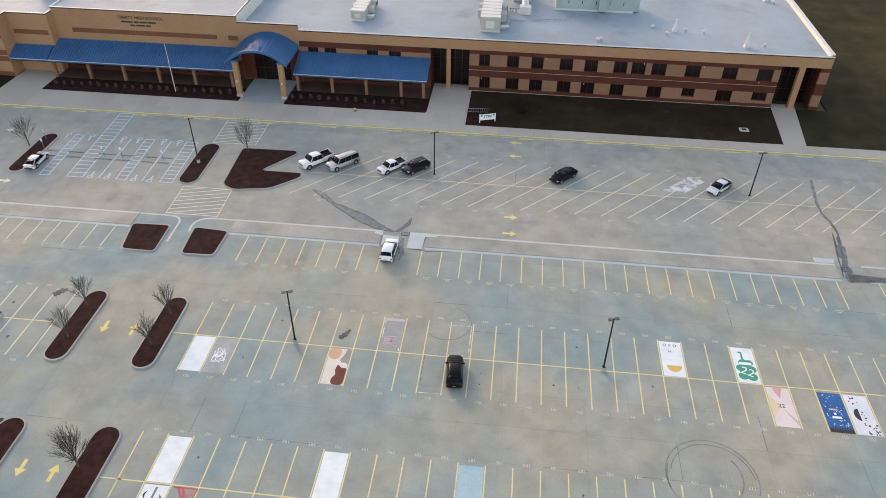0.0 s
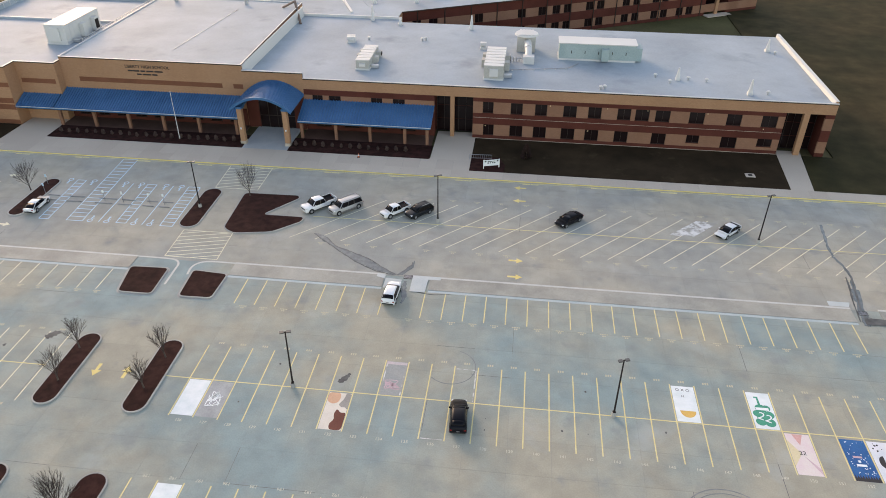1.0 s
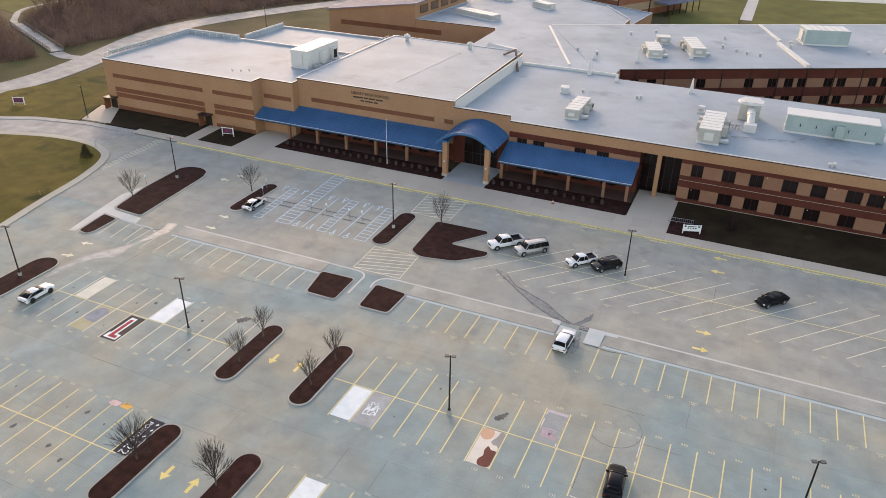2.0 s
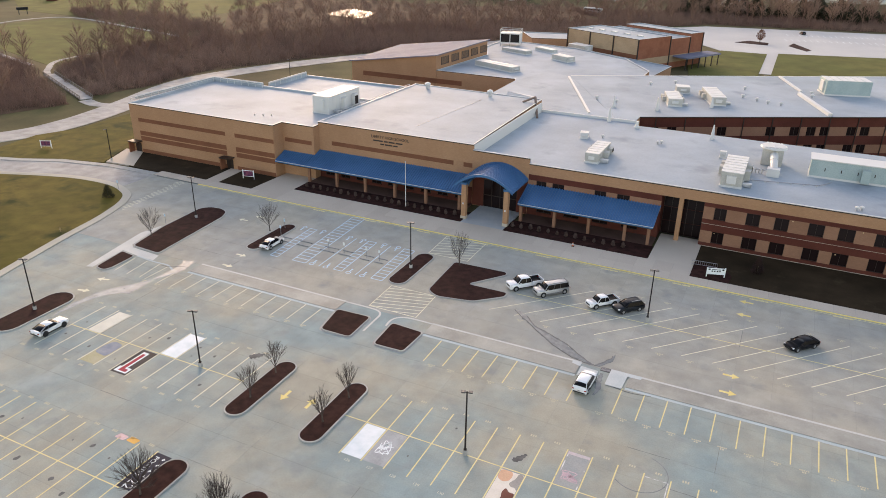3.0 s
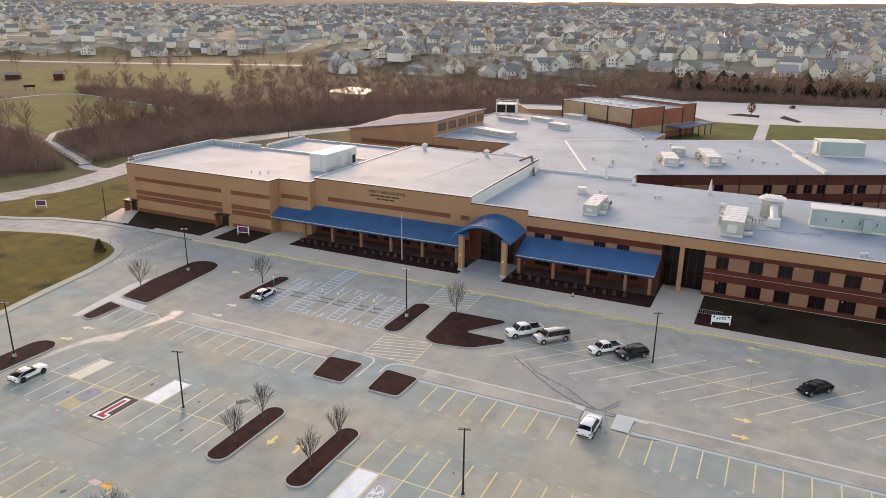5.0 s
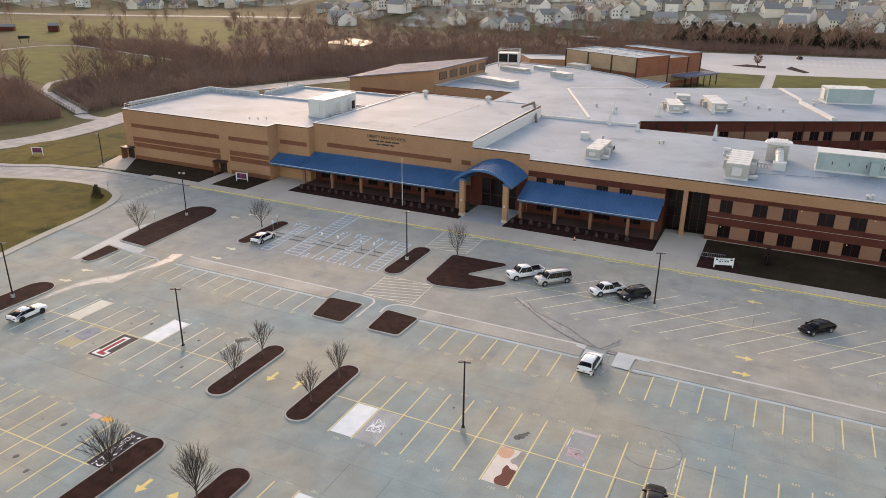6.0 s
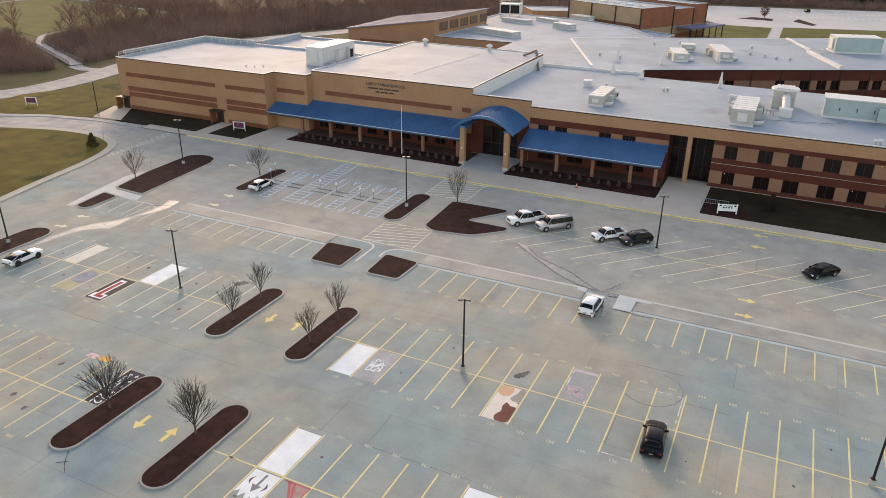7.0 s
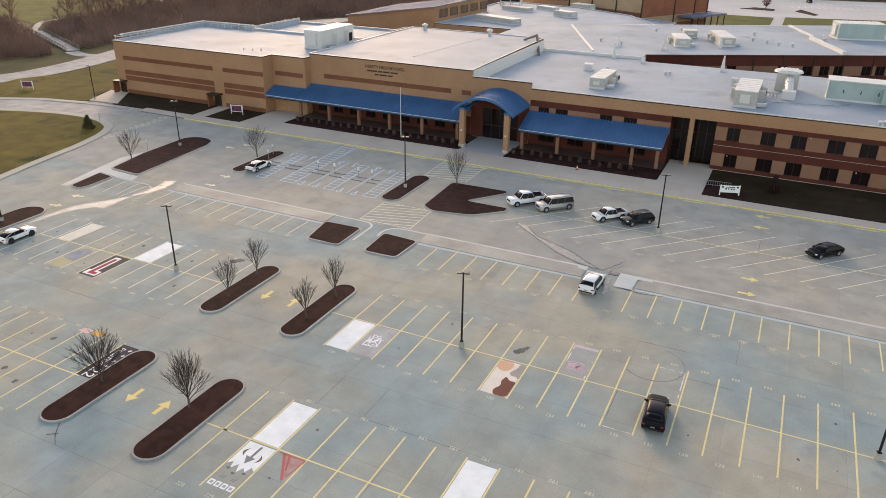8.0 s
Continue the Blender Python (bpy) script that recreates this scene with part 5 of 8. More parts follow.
# raised parapet, guard rails and pipe runs along the west roof
for bx in ((-144.0, -143.5, 68.0, 95.4, SIDE_TOP, SIDE_TOP + 0.8), (-143.5, -127.2, 95.0, 95.4, SIDE_TOP, SIDE_TOP + 0.8), (-127.0, -126.6, 97.0, 114.0, SIDE_TOP - 0.4, SIDE_TOP + 0.5)):
    part("parapet", boxes(bx), MEMBRANE, school, "pale raised parapet")
rails = thing("roof_guard_rail", "low galvanised guard rail along the west roof edge", "guard rail")
for a, b in (((-143.3, 66), (-143.5, 94.6)), ((-143.5, 94.8), (-127, 94.6)), ((-93, 80), (-93, 113)), ((-126.5, 97), (-126.5, 113.5))):
    a, b = Vector(a), Vector(b)
    n = int((b - a).length / 2.2)
    for i in range(n + 1):
        p = a + (b - a) * i / n
        part("post", boxes((p.x - 0.05, p.x + 0.05, p.y - 0.05, p.y + 0.05, SIDE_TOP - 0.6, SIDE_TOP + 0.75)), COPING, rails)
    bm = bmesh.new()
    for z in (0.35, 0.72):
        tube(bm, (a.x, a.y, SIDE_TOP + z), (b.x, b.y, SIDE_TOP + z), 0.05, 0.05, 6)
    part("rail", bm, COPING, rails)
frame_sign = thing("roof_gantry", "slanted brown steel brace and small ridge vent on the roof", "roof brace")
bm = bmesh.new()
tube(bm, (-59.6, 108.5, HALL_TOP), (-57.2, 110.6, HALL_TOP + 1.0), 0.25, 0.25, 6)
tube(bm, (-57.2, 110.6, HALL_TOP + 1.0), (-54.4, 104.5, WING_TOP - 0.4), 0.3, 0.3, 6)
part("brace", bm, surface("brown_steel", [(0.16, 0.11, 0.09), (0.21, 0.15, 0.12)], 1.0, 0.6, 0.05), frame_sign)
seam_pipe = thing("roof_pipe", "thin pale conduit laid across the hall roof", "pipe")
bm = bmesh.new()
tube(bm, (-71.9, 76.0, HALL_TOP - 0.02), (-69.4, 106.0, HALL_TOP - 0.02), 0.035, 0.035, 6)
part("pipe", bm, GALV, seam_pipe)
for i in range(8):
    part("support_block", boxes((-72.0 + 0.33 * i, -71.6 + 0.33 * i, 77.0 + 4.0 * i, 77.3 + 4.0 * i, HALL_TOP - 0.12, HALL_TOP - 0.05)), UNIT, seam_pipe)
ridge = thing("ridge_skylight", "small white wedge skylight on the middle roof", "skylight")
bm = bmesh.new()
v = [bm.verts.new(p) for p in ((-69, 121, 10.15), (-61, 123.5, 10.15), (-61.5, 125, 10.15), (-69, 124, 10.15), (-68.5, 122.2, 11.4))]
for f in ((0, 1, 4), (1, 2, 4), (2, 3, 4), (3, 0, 4)):
    bm.faces.new([v[i] for i in f])
part("glazing", bm, COPING, ridge)


# ---- lamps ----
def lamp_post(x, y, h=8.15, heads=2, turn=20):
    ob = thing("lamp_post", "tall dark bronze parking lot lamp on a concrete base", "lamp post", "lamp posts", at=pose(x, y, 0, 0, 0, turn))
    bm = bmesh.new()
    tube(bm, (0, 0, -0.1), (0, 0, 0.65), 0.27, 0.26, 14)
    part("footing", bm, KERB, ob, "round concrete footing")
    bm = bmesh.new()
    box(bm, -0.17, 0.17, -0.17, 0.17, 0.65, 0.70)
    tube(bm, (0, 0, 0.7), (0, 0, h), 0.105, 0.075, 8)
    part("pole", bm, POLE, ob)
    for s in (-1, 1)[:heads]:
        part("arm", boxes((min(0, s * 0.16), max(0, s * 0.16), -0.04, 0.04, h - 0.12, h - 0.04)), POLE, ob)
        hd = part("head", boxes((s * 0.38 - 0.24, s * 0.38 + 0.24, -0.18, 0.18, h - 0.14, h + 0.02, 0.03)), LAMP_HEAD, ob, "flat grey shoebox lamp head")
        part("lens", boxes((s * 0.38 - 0.2, s * 0.38 + 0.2, -0.14, 0.14, h - 0.16, h - 0.141)), LAMP_CLEAR, hd)


for x, y in ((-26.15, 0.05), (9.7, 0.0), (-63.0, 0.1), (46.5, 0), (-52.6, 37.5), (-14.3, 37.9), (33.8, 37.9), (-94.4, 0.5), (-98.9, 38.0)):
    lamp_post(x, y)
for x, y in ((-141.1, 55.9), (-20, 352), (40, 372), (-160, 150)):
    lamp_post(x, y, 7.5, 1, 40)

# flagpole
flag = thing("flagpole", "white metal flagpole standing in the mulch bed", "flagpole", at=pose(-66.5, 61.5, 0.15))
bm = bmesh.new()
tube(bm, (0, 0, 0), (0, 0, 9.2), 0.09, 0.05, 8)
part("pole", bm, COPING, flag)
bm = bmesh.new()
bmesh.ops.create_uvsphere(bm, u_segments=8, v_segments=6, radius=0.11, matrix=Matrix.Translation((0, 0, 9.3)))
part("finial", bm, RIM, flag)


# ---- vehicles ----
def loft(bm, stations):
    """Skin over mirrored half sections: (y, [(x, z), ...])."""
    rings = []
    for y, half in stations:
        ring = [bm.verts.new((x, y, z)) for x, z in half] + [bm.verts.new((-x, y, z)) for x, z in half[::-1] if x > 0.001]
        rings.append(ring)
    n = len(rings[0])
    for a, b in zip(rings, rings[1:]):
        for i in range(n):
            j = (i + 1) % n
            bm.faces.new((a[i], a[j], b[j], b[i]))
    bm.faces.new(rings[0][::-1])
    bm.faces.new(rings[-1])


SHAPES = {
    # length, width, height, belt, nose, hood end, roof front, roof rear, cabin rear, deck height
    "sedan": (4.86, 1.86, 1.46, 0.91, 0.74, 1.36, 0.14, -0.98, -2.20, 0.99),
    "coupe": (4.78, 1.92, 1.40, 0.92, 0.82, 1.02, 0.06, -0.80, -2.15, 0.98),
    "suv": (4.68, 1.88, 1.66, 1.00, 0.86, 1.22, 0.28, -1.66, -2.30, 1.06),
    "hatch": (4.62, 1.86, 1.60, 0.98, 0.82, 1.22, 0.25, -1.42, -2.26, 1.02),
    "wagon": (5.57, 2.02, 1.92, 1.12, 1.06, 1.60, 0.95, -2.45, -2.68, 1.14),
    "pickup": (5.80, 2.02, 1.94, 1.16, 1.12, 1.65, 1.00, -0.55, -0.80, 1.20),
    "small_pickup": (5.05, 1.80, 1.70, 1.00, 0.97, 1.38, 0.78, -0.50, -0.72, 1.05),
}


def thick(bm, t=0.02):
    bmesh.ops.recalc_face_normals(bm, faces=bm.faces)
    bmesh.ops.solidify(bm, geom=bm.faces[:], thickness=t)
    return bm


def vehicle(kind, name, label, color, x, y, turn, rails=False, lower=None):
    L, W, H, belt, nose, hood, rf, rr, cr, deck = SHAPES[kind]
    pick = "pickup" in kind
    ob = thing(name, label, "pickup truck" if pick else "car", "parked vehicles", at=pose(x, y, 0, 0, 0, turn))
    w, h = W / 2, L / 2
    low = 0.36 if pick else 0.25
    bed = 0.78

    def sec(s, top, bottom=low):
        ww = w * s
        return [(0, top + 0.04), (ww * 0.5, top + 0.03), (ww * 0.78, top), (ww * 0.92, top - 0.06), (ww * 0.99, top - 0.2), (ww, (top + bottom) / 2), (ww * 0.985, bottom + 0.14), (ww * 0.93, bottom + 0.02), (0, bottom)]

    tail = bed if pick else deck
    bm = bmesh.new()
    rear = [(-h, sec(0.88, tail * 0.84, 0.42)), (-h + 0.05, sec(0.94, tail * 0.94, 0.34)), (-h + 0.15, sec(0.97, tail * 0.99, 0.28)), (-h + 0.45, sec(0.99, tail))]
    mid = [(cr - 0.06, sec(1, bed)), (cr - 0.05, sec(1, belt))] if pick else [(min(cr, -h + 0.8) + 0.1, sec(1, belt))]
    front = [(0.2, sec(1, belt)), (hood, sec(1, belt)), (hood + 0.35, sec(0.99, belt - 0.02)), (h - 0.75, sec(0.975, (belt + nose) / 2 + 0.05)), (h - 0.35, sec(0.965, nose + 0.05)), (h - 0.13, sec(0.935, nose + 0.0, 0.3)), (h - 0.03, sec(0.88, nose - 0.08, 0.36)), (h, sec(0.80, nose - 0.16, 0.42))]
    loft(bm, rear + mid + front)
    part("body", bm, color, ob, smooth=True)

    # cabin: sections that rise from the belt to the roof and fall again
    gw, tw = w * 0.94, w * 0.73
    z0, top = belt - 0.04, H - 0.03

    def half(z):
        return gw + (tw - gw) * (z - belt) / (top - belt)

    def cab(yy, z):
        k = half(z)
        return (yy, [(0, z + 0.035), (k * 0.6, z + 0.025), (k * 0.9, z - 0.01), (k, z - 0.06), (half(max(z - 0.2, belt)), max(z - 0.2, belt - 0.01)), (gw, z0 - 0.02), (0, z0 - 0.03)])

    ws = lambda s: (hood + (rf - hood) * s, belt + (top - 0.04 - belt) * (s ** 0.92))
    bs = lambda s: (cr + (rr - cr) * s, belt + (top - 0.04 - belt) * (s ** 0.9))
    stations = [cab(*bs(s)) for s in (0.03, 0.3, 0.65, 0.92)] + [cab(rr + 0.12, top - 0.01), cab((rr + rf) / 2, top), cab(rf - 0.15, top - 0.01)] + [cab(*ws(s)) for s in (0.92, 0.65, 0.3, 0.03)]
    bm = bmesh.new()
    loft(bm, stations)
    part("roof_panel", bm, color, ob, smooth=True)

    def screen(fn, s0, s1, name, out):
        bm = bmesh.new()
        rows_ = []
        for s in (s0, (s0 + s1) / 2, s1):
            yy, z = fn(s)
            k = half(z)
            rows_.append([bm.verts.new((k * f, yy + out, z + 0.05 - 0.05 * f * f)) for f in (-0.93, -0.47, 0, 0.47, 0.93)])
        for a, b in zip(rows_, rows_[1:]):
            for i in range(4):
                bm.faces.new((a[i], a[i + 1], b[i + 1], b[i]))
        part(name, thick(bm), CAR_GLASS, ob, "dark tinted glass", True)

    screen(ws, 0.05, 0.95, "windshield", 0.035)
    screen(bs, 0.30 if kind in ("suv", "wagon", "hatch") else 0.10, 0.92, "rear_window", -0.035)
    zb, zt = belt + 0.0, top - 0.075
    fr = lambda z: hood + (rf - hood) * (z - belt) / (top - belt) - 0.07
    bk = lambda z: cr + (rr - cr) * (z - belt) / (top - belt) + 0.08
    cuts = {"coupe": [0.62], "small_pickup": [0.62], "pickup": [0.55], "sedan": [0.52], "wagon": [0.33, 0.62], "suv": [0.40, 0.74], "hatch": [0.42, 0.78]}[kind]
    fs = [0.0] + cuts + [1.0]
    for s in (-1, 1):
        for a, b in zip(fs, fs[1:]):
            bm = bmesh.new()
            pts = []
            for f, z in ((a, zb), (b, zb), (b, zt), (a, zt)):
                yy = fr(z) + (bk(z) - fr(z)) * f
                yy += -0.025 if f == a and a > 0 else (0.025 if f == b and b < 1 else 0)
                pts.append(bm.verts.new((s * (half(z) + 0.028), yy, z)))
            bm.faces.new(pts)
            part("side_window", thick(bm), CAR_GLASS, ob, "dark tinted glass")
        part("mirror", boxes((min(s * gw, s * (w + 0.17)), max(s * gw, s * (w + 0.17)), hood - 0.52, hood - 0.36, belt - 0.02, belt + 0.14, 0.04)), color, ob)
        part("headlamp", boxes((min(s * w * 0.50, s * w * 0.91), max(s * w * 0.50, s * w * 0.91), h - 0.36, h - 0.10, nose - 0.16, nose + 0.01, 0.03)), LAMP_CLEAR, ob)
        part("tail_lamp", boxes((min(s * w * 0.66, s * w * 0.93), max(s * w * 0.66, s * w * 0.93), -h - 0.015, -h + 0.26, deck * 0.74, deck * 0.87, 0.03)), LAMP_RED, ob)
        part("sill", boxes((min(s * w * 0.95, s * (w + 0.008)), max(s * w * 0.95, s * (w + 0.008)), -h + 1.35, h - 1.3, low - 0.01, low + (0.30 if lower else 0.13), 0.02)), lower or RUBBER, ob, "dark lower sill")
        for yy in (h - 0.93, -h + 0.98):
            r = 0.39 if pick or kind == "wagon" else 0.345
            # no opening is cut: a black disc proud of the body gives the well's shade
            bm = bmesh.new()
            tube(bm, (s * (w - 0.3), yy, r + 0.03), (s * (w + 0.006), yy, r + 0.03), r + 0.075, r + 0.075, 20)
            part("wheel_arch", bm, RUBBER, ob, "dark disc standing in for the shaded wheel well")
            bm = bmesh.new()
            tube(bm, (s * (w - 0.22), yy, r), (s * (w + 0.025), yy, r), r, r * 0.96, 20)
            wh = part("wheel", bm, RUBBER, ob, "black tyre")
            bm = bmesh.new()
            tube(bm, (s * (w - 0.01), yy, r), (s * (w + 0.035), yy, r), r * 0.64, r * 0.58, 14)
            part("rim", bm, RUBBER if kind == "coupe" else RIM, wh)
        if rails:
            part("roof_rail", boxes((s * tw * 0.88 - 0.03, s * tw * 0.88 + 0.03, rr + 0.15, rf - 0.3, H - 0.01, H + 0.07, 0.01)), STEEL if color is not BLACK_CAR else RUBBER, ob)
    part("grille", boxes((-w * 0.55, w * 0.55, h - 0.12, h + 0.008, nose - 0.42, nose - 0.16, 0.02)), RUBBER, ob, "dark grille")
    part("bumper", boxes((-w * 0.8, w * 0.8, -h - 0.03, -h + 0.15, 0.40, 0.56, 0.03)), RIM if pick else RUBBER, ob, "rear bumper")
    part("number_plate", boxes((-0.16, 0.16, -h - 0.045, -h - 0.025, deck * 0.62, deck * 0.62 + 0.12)), STEEL, ob)
    if pick:
        part("bed_liner", boxes((-w * 0.91, w * 0.91, -h + 0.14, cr - 0.08, bed + 0.03, bed + 0.09), (-w * 0.91, w * 0.91, cr - 0.12, cr - 0.08, bed + 0.09, deck + 0.03),
                                (-w * 0.91, -w * 0.885, -h + 0.14, cr - 0.12, bed + 0.09, deck + 0.03), (w * 0.885, w * 0.91, -h + 0.14, cr - 0.12, bed + 0.09, deck + 0.03)), DARK, ob, "black truck bed liner")
        for s in (-1, 1):
            part("bed_side", boxes((min(s * w * 0.91, s * w * 0.995), max(s * w * 0.91, s * w * 0.995), -h + 0.08, cr - 0.05, 0.62, deck + 0.06, 0.03)), color, ob)
        part("tailgate", boxes((-w * 0.91, w * 0.91, -h + 0.03, -h + 0.13, 0.60, deck + 0.06, 0.03)), color, ob)
    return ob


WHITE_CAR = paint("white_car_paint", (0.80, 0.80, 0.79), 0.25, 0, 0.6)
BLACK_CAR = paint("black_car_paint", (0.005, 0.005, 0.008), 0.30, 0, 0.0, 0.16)
GREY_CAR = paint("pewter_car_paint", (0.46, 0.45, 0.435), 0.30, 0.2, 0.4)
DARK_CAR = paint("charcoal_car_paint", (0.012, 0.015, 0.019), 0.32, 0.0, 0.0, 0.22)
SILVER_CAR = paint("silver_car_paint", (0.70, 0.71, 0.72), 0.28, 0.2, 0.4)
PEWTER = paint("dull_pewter_paint", (0.16, 0.155, 0.15), 0.4, 0.2)
DIAG = 136.5
vehicle("pickup", "pickup_truck", "white crew-cab pickup truck parked in an angled stall", WHITE_CAR, -33.7, 39.9, DIAG)
vehicle("wagon", "large_suv", "silver and pewter long sport utility wagon in an angled stall", GREY_CAR, -29.35, 39.8, DIAG, True, PEWTER)
vehicle("small_pickup", "pickup_truck", "small white extended-cab pickup truck with a black bed", WHITE_CAR, -21.3, 39.6, DIAG)
vehicle("suv", "suv", "charcoal crossover parked beside the small white pickup", DARK_CAR, -17.5, 39.9, DIAG, True)
vehicle("sedan", "sedan", "black sedan parked alone in an angled stall", BLACK_CAR, 5.9, 40.3, DIAG)
vehicle("sedan", "sedan", "silver-white sedan beside a pale painted stall", SILVER_CAR, 29.8, 40.0, DIAG)
vehicle("suv", "suv", "white crossover parked with its nose over the kerb", WHITE_CAR, -18.05, 18.2, -3, False, RUBBER)
vehicle("hatch", "suv", "black crossover parked among empty stalls", BLACK_CAR, -7.0, -2.6, 4)
vehicle("sedan", "sedan", "white sedan parked beside a mulch island", WHITE_CAR, -78.3, 34.3, 0)
vehicle("coupe", "coupe", "white sports coupe with dark wheels beside an island", WHITE_CAR, -87.6, -2.3, 0)
vehicle("suv", "suv", "dark crossover parked in the far lot", DARK_CAR, -1.0, 378, 20)

# white van-like trailer behind the gym
tr = thing("bus", "white bus standing on the drive behind the gym", "bus", at=pose(-122, 412, 0, 0, 0, 80))
part("body", boxes((-1.3, 1.3, -6, 6, 0.7, 3.4, 0.15)), COPING, tr)
part("window_band", boxes((-1.33, 1.33, -5.2, 5.4, 1.9, 2.7)), GLASS, tr)
for yy in (-3.8, 3.8):
    bm = bmesh.new()
    tube(bm, (-1.35, yy, 0.4), (1.35, yy, 0.4), 0.5, 0.5, 12)
    part("wheel", bm, RUBBER, tr)
# ---- trees ----
def shoot(bm, rng, p, d, length, r, depth):
    """A nearly straight tapering limb with finer limbs leaving it at a narrow angle."""
    mid = p + d * length * 0.5
    d2 = (d + Vector((rng.uniform(-0.04, 0.04), rng.uniform(-0.04, 0.04), 0.02))).normalized()
    end = mid + d2 * length * 0.5
    n = (3, 3, 5)[depth]
    tube(bm, p, mid, r, r * 0.72, n, False)
    tube(bm, mid, end, r * 0.72, r * 0.35, n, depth == 0)
    if depth == 0:
        return
    count = (0, 5, 8)[depth]
    for i in range(count):
        s = 0.25 + 0.7 * (i + rng.random()) / count
        q = p + d * length * s if s < 0.5 else mid + d2 * length * (s - 0.5)
        a = 2.4 * i + rng.uniform(-0.5, 0.5)
        side = Vector((math.cos(a), math.sin(a), rng.uniform(-0.1, 0.35)))
        nd = (d2 + side * rng.uniform(0.26, 0.46)).normalized()
        shoot(bm, rng, q, nd, length * rng.uniform(0.40, 0.56) * (1.2 - 0.6 * s), r * 0.55, depth - 1)


def bare_tree(seed, h, limbs, spread):
    rng = random.Random(seed)
    ob = thing("bare_tree", "leafless ornamental tree with an upright fan of fine twigs", "tree", "lot trees")
    bm = bmesh.new()
    tube(bm, (0, 0, -0.1), (0.02, 0, 0.25), 0.13, 0.09, 8)
    tube(bm, (0.02, 0, 0.25), (0.04, 0.02, h * 0.17), 0.095, 0.085, 8)
    tube(bm, (0.04, 0.02, h * 0.17), (0.06, -0.02, h * 0.5), 0.065, 0.035, 6)
    part("trunk", bm, BARK, ob)
    bm = bmesh.new()
    limbs = int(limbs * 1.7) if limbs > 10 else limbs + 1
    for i in range(limbs):
        up = (i + 0.5 * rng.random()) / limbs
        a = 2.4 * i + rng.uniform(-0.3, 0.3)
        out = spread * (1.35 - 1.15 * up) * rng.uniform(0.85, 1.15)
        d = Vector((math.cos(a) * out, math.sin(a) * out, 1)).normalized()
        z = h * (0.13 + 0.26 * up)
        reach = h * (0.54 + 0.10 * math.sin(math.pi * up) - 0.04 * up) * rng.uniform(0.9, 1.05)
        shoot(bm, rng, Vector((0.045, 0.0, z)), d, reach, 0.040 - 0.014 * up, 2)
    part("crown", bm, TWIG, ob, "fine bare twigs")
    return ob


TREES = [((-52.4, -19.8), 5.1, 15, 0.95), ((-42.8, -19.2), 5.3, 12, 0.54), ((-53.1, -2.3), 4.5, 8, 0.46), ((-53.6, 3.2), 4.6, 8, 0.42), ((-42.8, -2.3), 4.2, 9, 0.52), ((-42.6, 2.9), 4.6, 8, 0.42),
         ((-82.7, 39.4), 5.2, 10, 0.62), ((-45.9, 42.0), 5.9, 9, 0.48), ((-99.6, 27.6), 5.4, 10, 0.66)]
for i, ((x, y), h, limbs, spread) in enumerate(TREES):
    bare_tree(100 + i, h, limbs, spread).matrix_basis = pose(x, y, 0.12, 0, 0, 37 * i)


def shrub(seed, r, h, material, name, label, category, group):
    rng = random.Random(seed)
    bm = bmesh.new()
    for i in range(90):
        a, b = rng.uniform(0, 2 * math.pi), rng.uniform(0.05, 1.35)
        d = Vector((math.cos(a) * math.sin(b) * r, math.sin(a) * math.sin(b) * r, math.cos(b) * h)) * rng.uniform(0.65, 1.05)
        tube(bm, (d.x * 0.1, d.y * 0.1, 0), d, 0.025, 0.05, 3, False)
        for j in range(2):
            e = d * rng.uniform(0.75, 1.0)
            f = e + Vector((rng.uniform(-1, 1), rng.uniform(-1, 1), rng.uniform(0, 1))) * r * 0.28
            tube(bm, e, f, 0.03, 0.045, 3, False)
    return solid(name, bm, material, label, category, group)


first = shrub(5, 0.42, 1.05, SHRUB, "shrub", "clipped dormant shrub in the mulch bed", "shrub", "bed shrubs")
first.location = (-90.3, 61.6, 0.18)
rng = random.Random(3)
for i in range(1, 40):
    x = -90.3 + i * 1.72
    if x > -54.6 and x < -43.9:
        continue
    if x > -19.2:
        break
    s = rng.uniform(0.8, 1.1)
    copy_thing(first, pose(x, 61.5 + rng.uniform(-0.25, 0.25), 0.18, 0, 0, rng.uniform(0, 360)) @ Matrix.Scale(s, 4))


def conifer(seed, r, h):
    rng = random.Random(seed)
    ob = thing("small_evergreen", "small dense olive-brown evergreen shrub on the lawn", "evergreen", "evergreens")
    bm = bmesh.new()
    tube(bm, (0, 0, 0), (0, 0, h * 0.9), 0.08, 0.02, 6)
    part("trunk", bm, BARK, ob)
    bm = bmesh.new()
    for i in range(420):
        z = rng.random() ** 1.2
        a = rng.uniform(0, 2 * math.pi)
        rr = r * (1 - z) ** 0.8 * rng.uniform(0.55, 1.08)
        p = Vector((math.cos(a) * rr, math.sin(a) * rr, 0.1 + z * h * 0.95))
        q = p + Vector((math.cos(a) * 0.22, math.sin(a) * 0.22, rng.uniform(0.05, 0.25)))
        tube(bm, p * 0.92, q, 0.09, 0.02, 4, False)
    part("crown", bm, NEEDLES, ob, "dull green needles")
    return ob


NEEDLES = surface("dull_needles", [(0.052, 0.046, 0.020), (0.100, 0.080, 0.038)], 0.8, 0.95, 0.4)
conifer(1, 1.1, 2.6).location = (-122.2, 38.2, 0.1)
dark_bush = conifer(2, 0.95, 2.7)
dark_bush.location = (-1.2, 62.0, 0.1)
for ch in dark_bush.children:
    if ch.name.startswith("crown"):
        ch.data.materials[0] = surface("dark_red_leaves", [(0.030, 0.016, 0.014), (0.050, 0.026, 0.022)], 0.8, 0.95, 0.3)
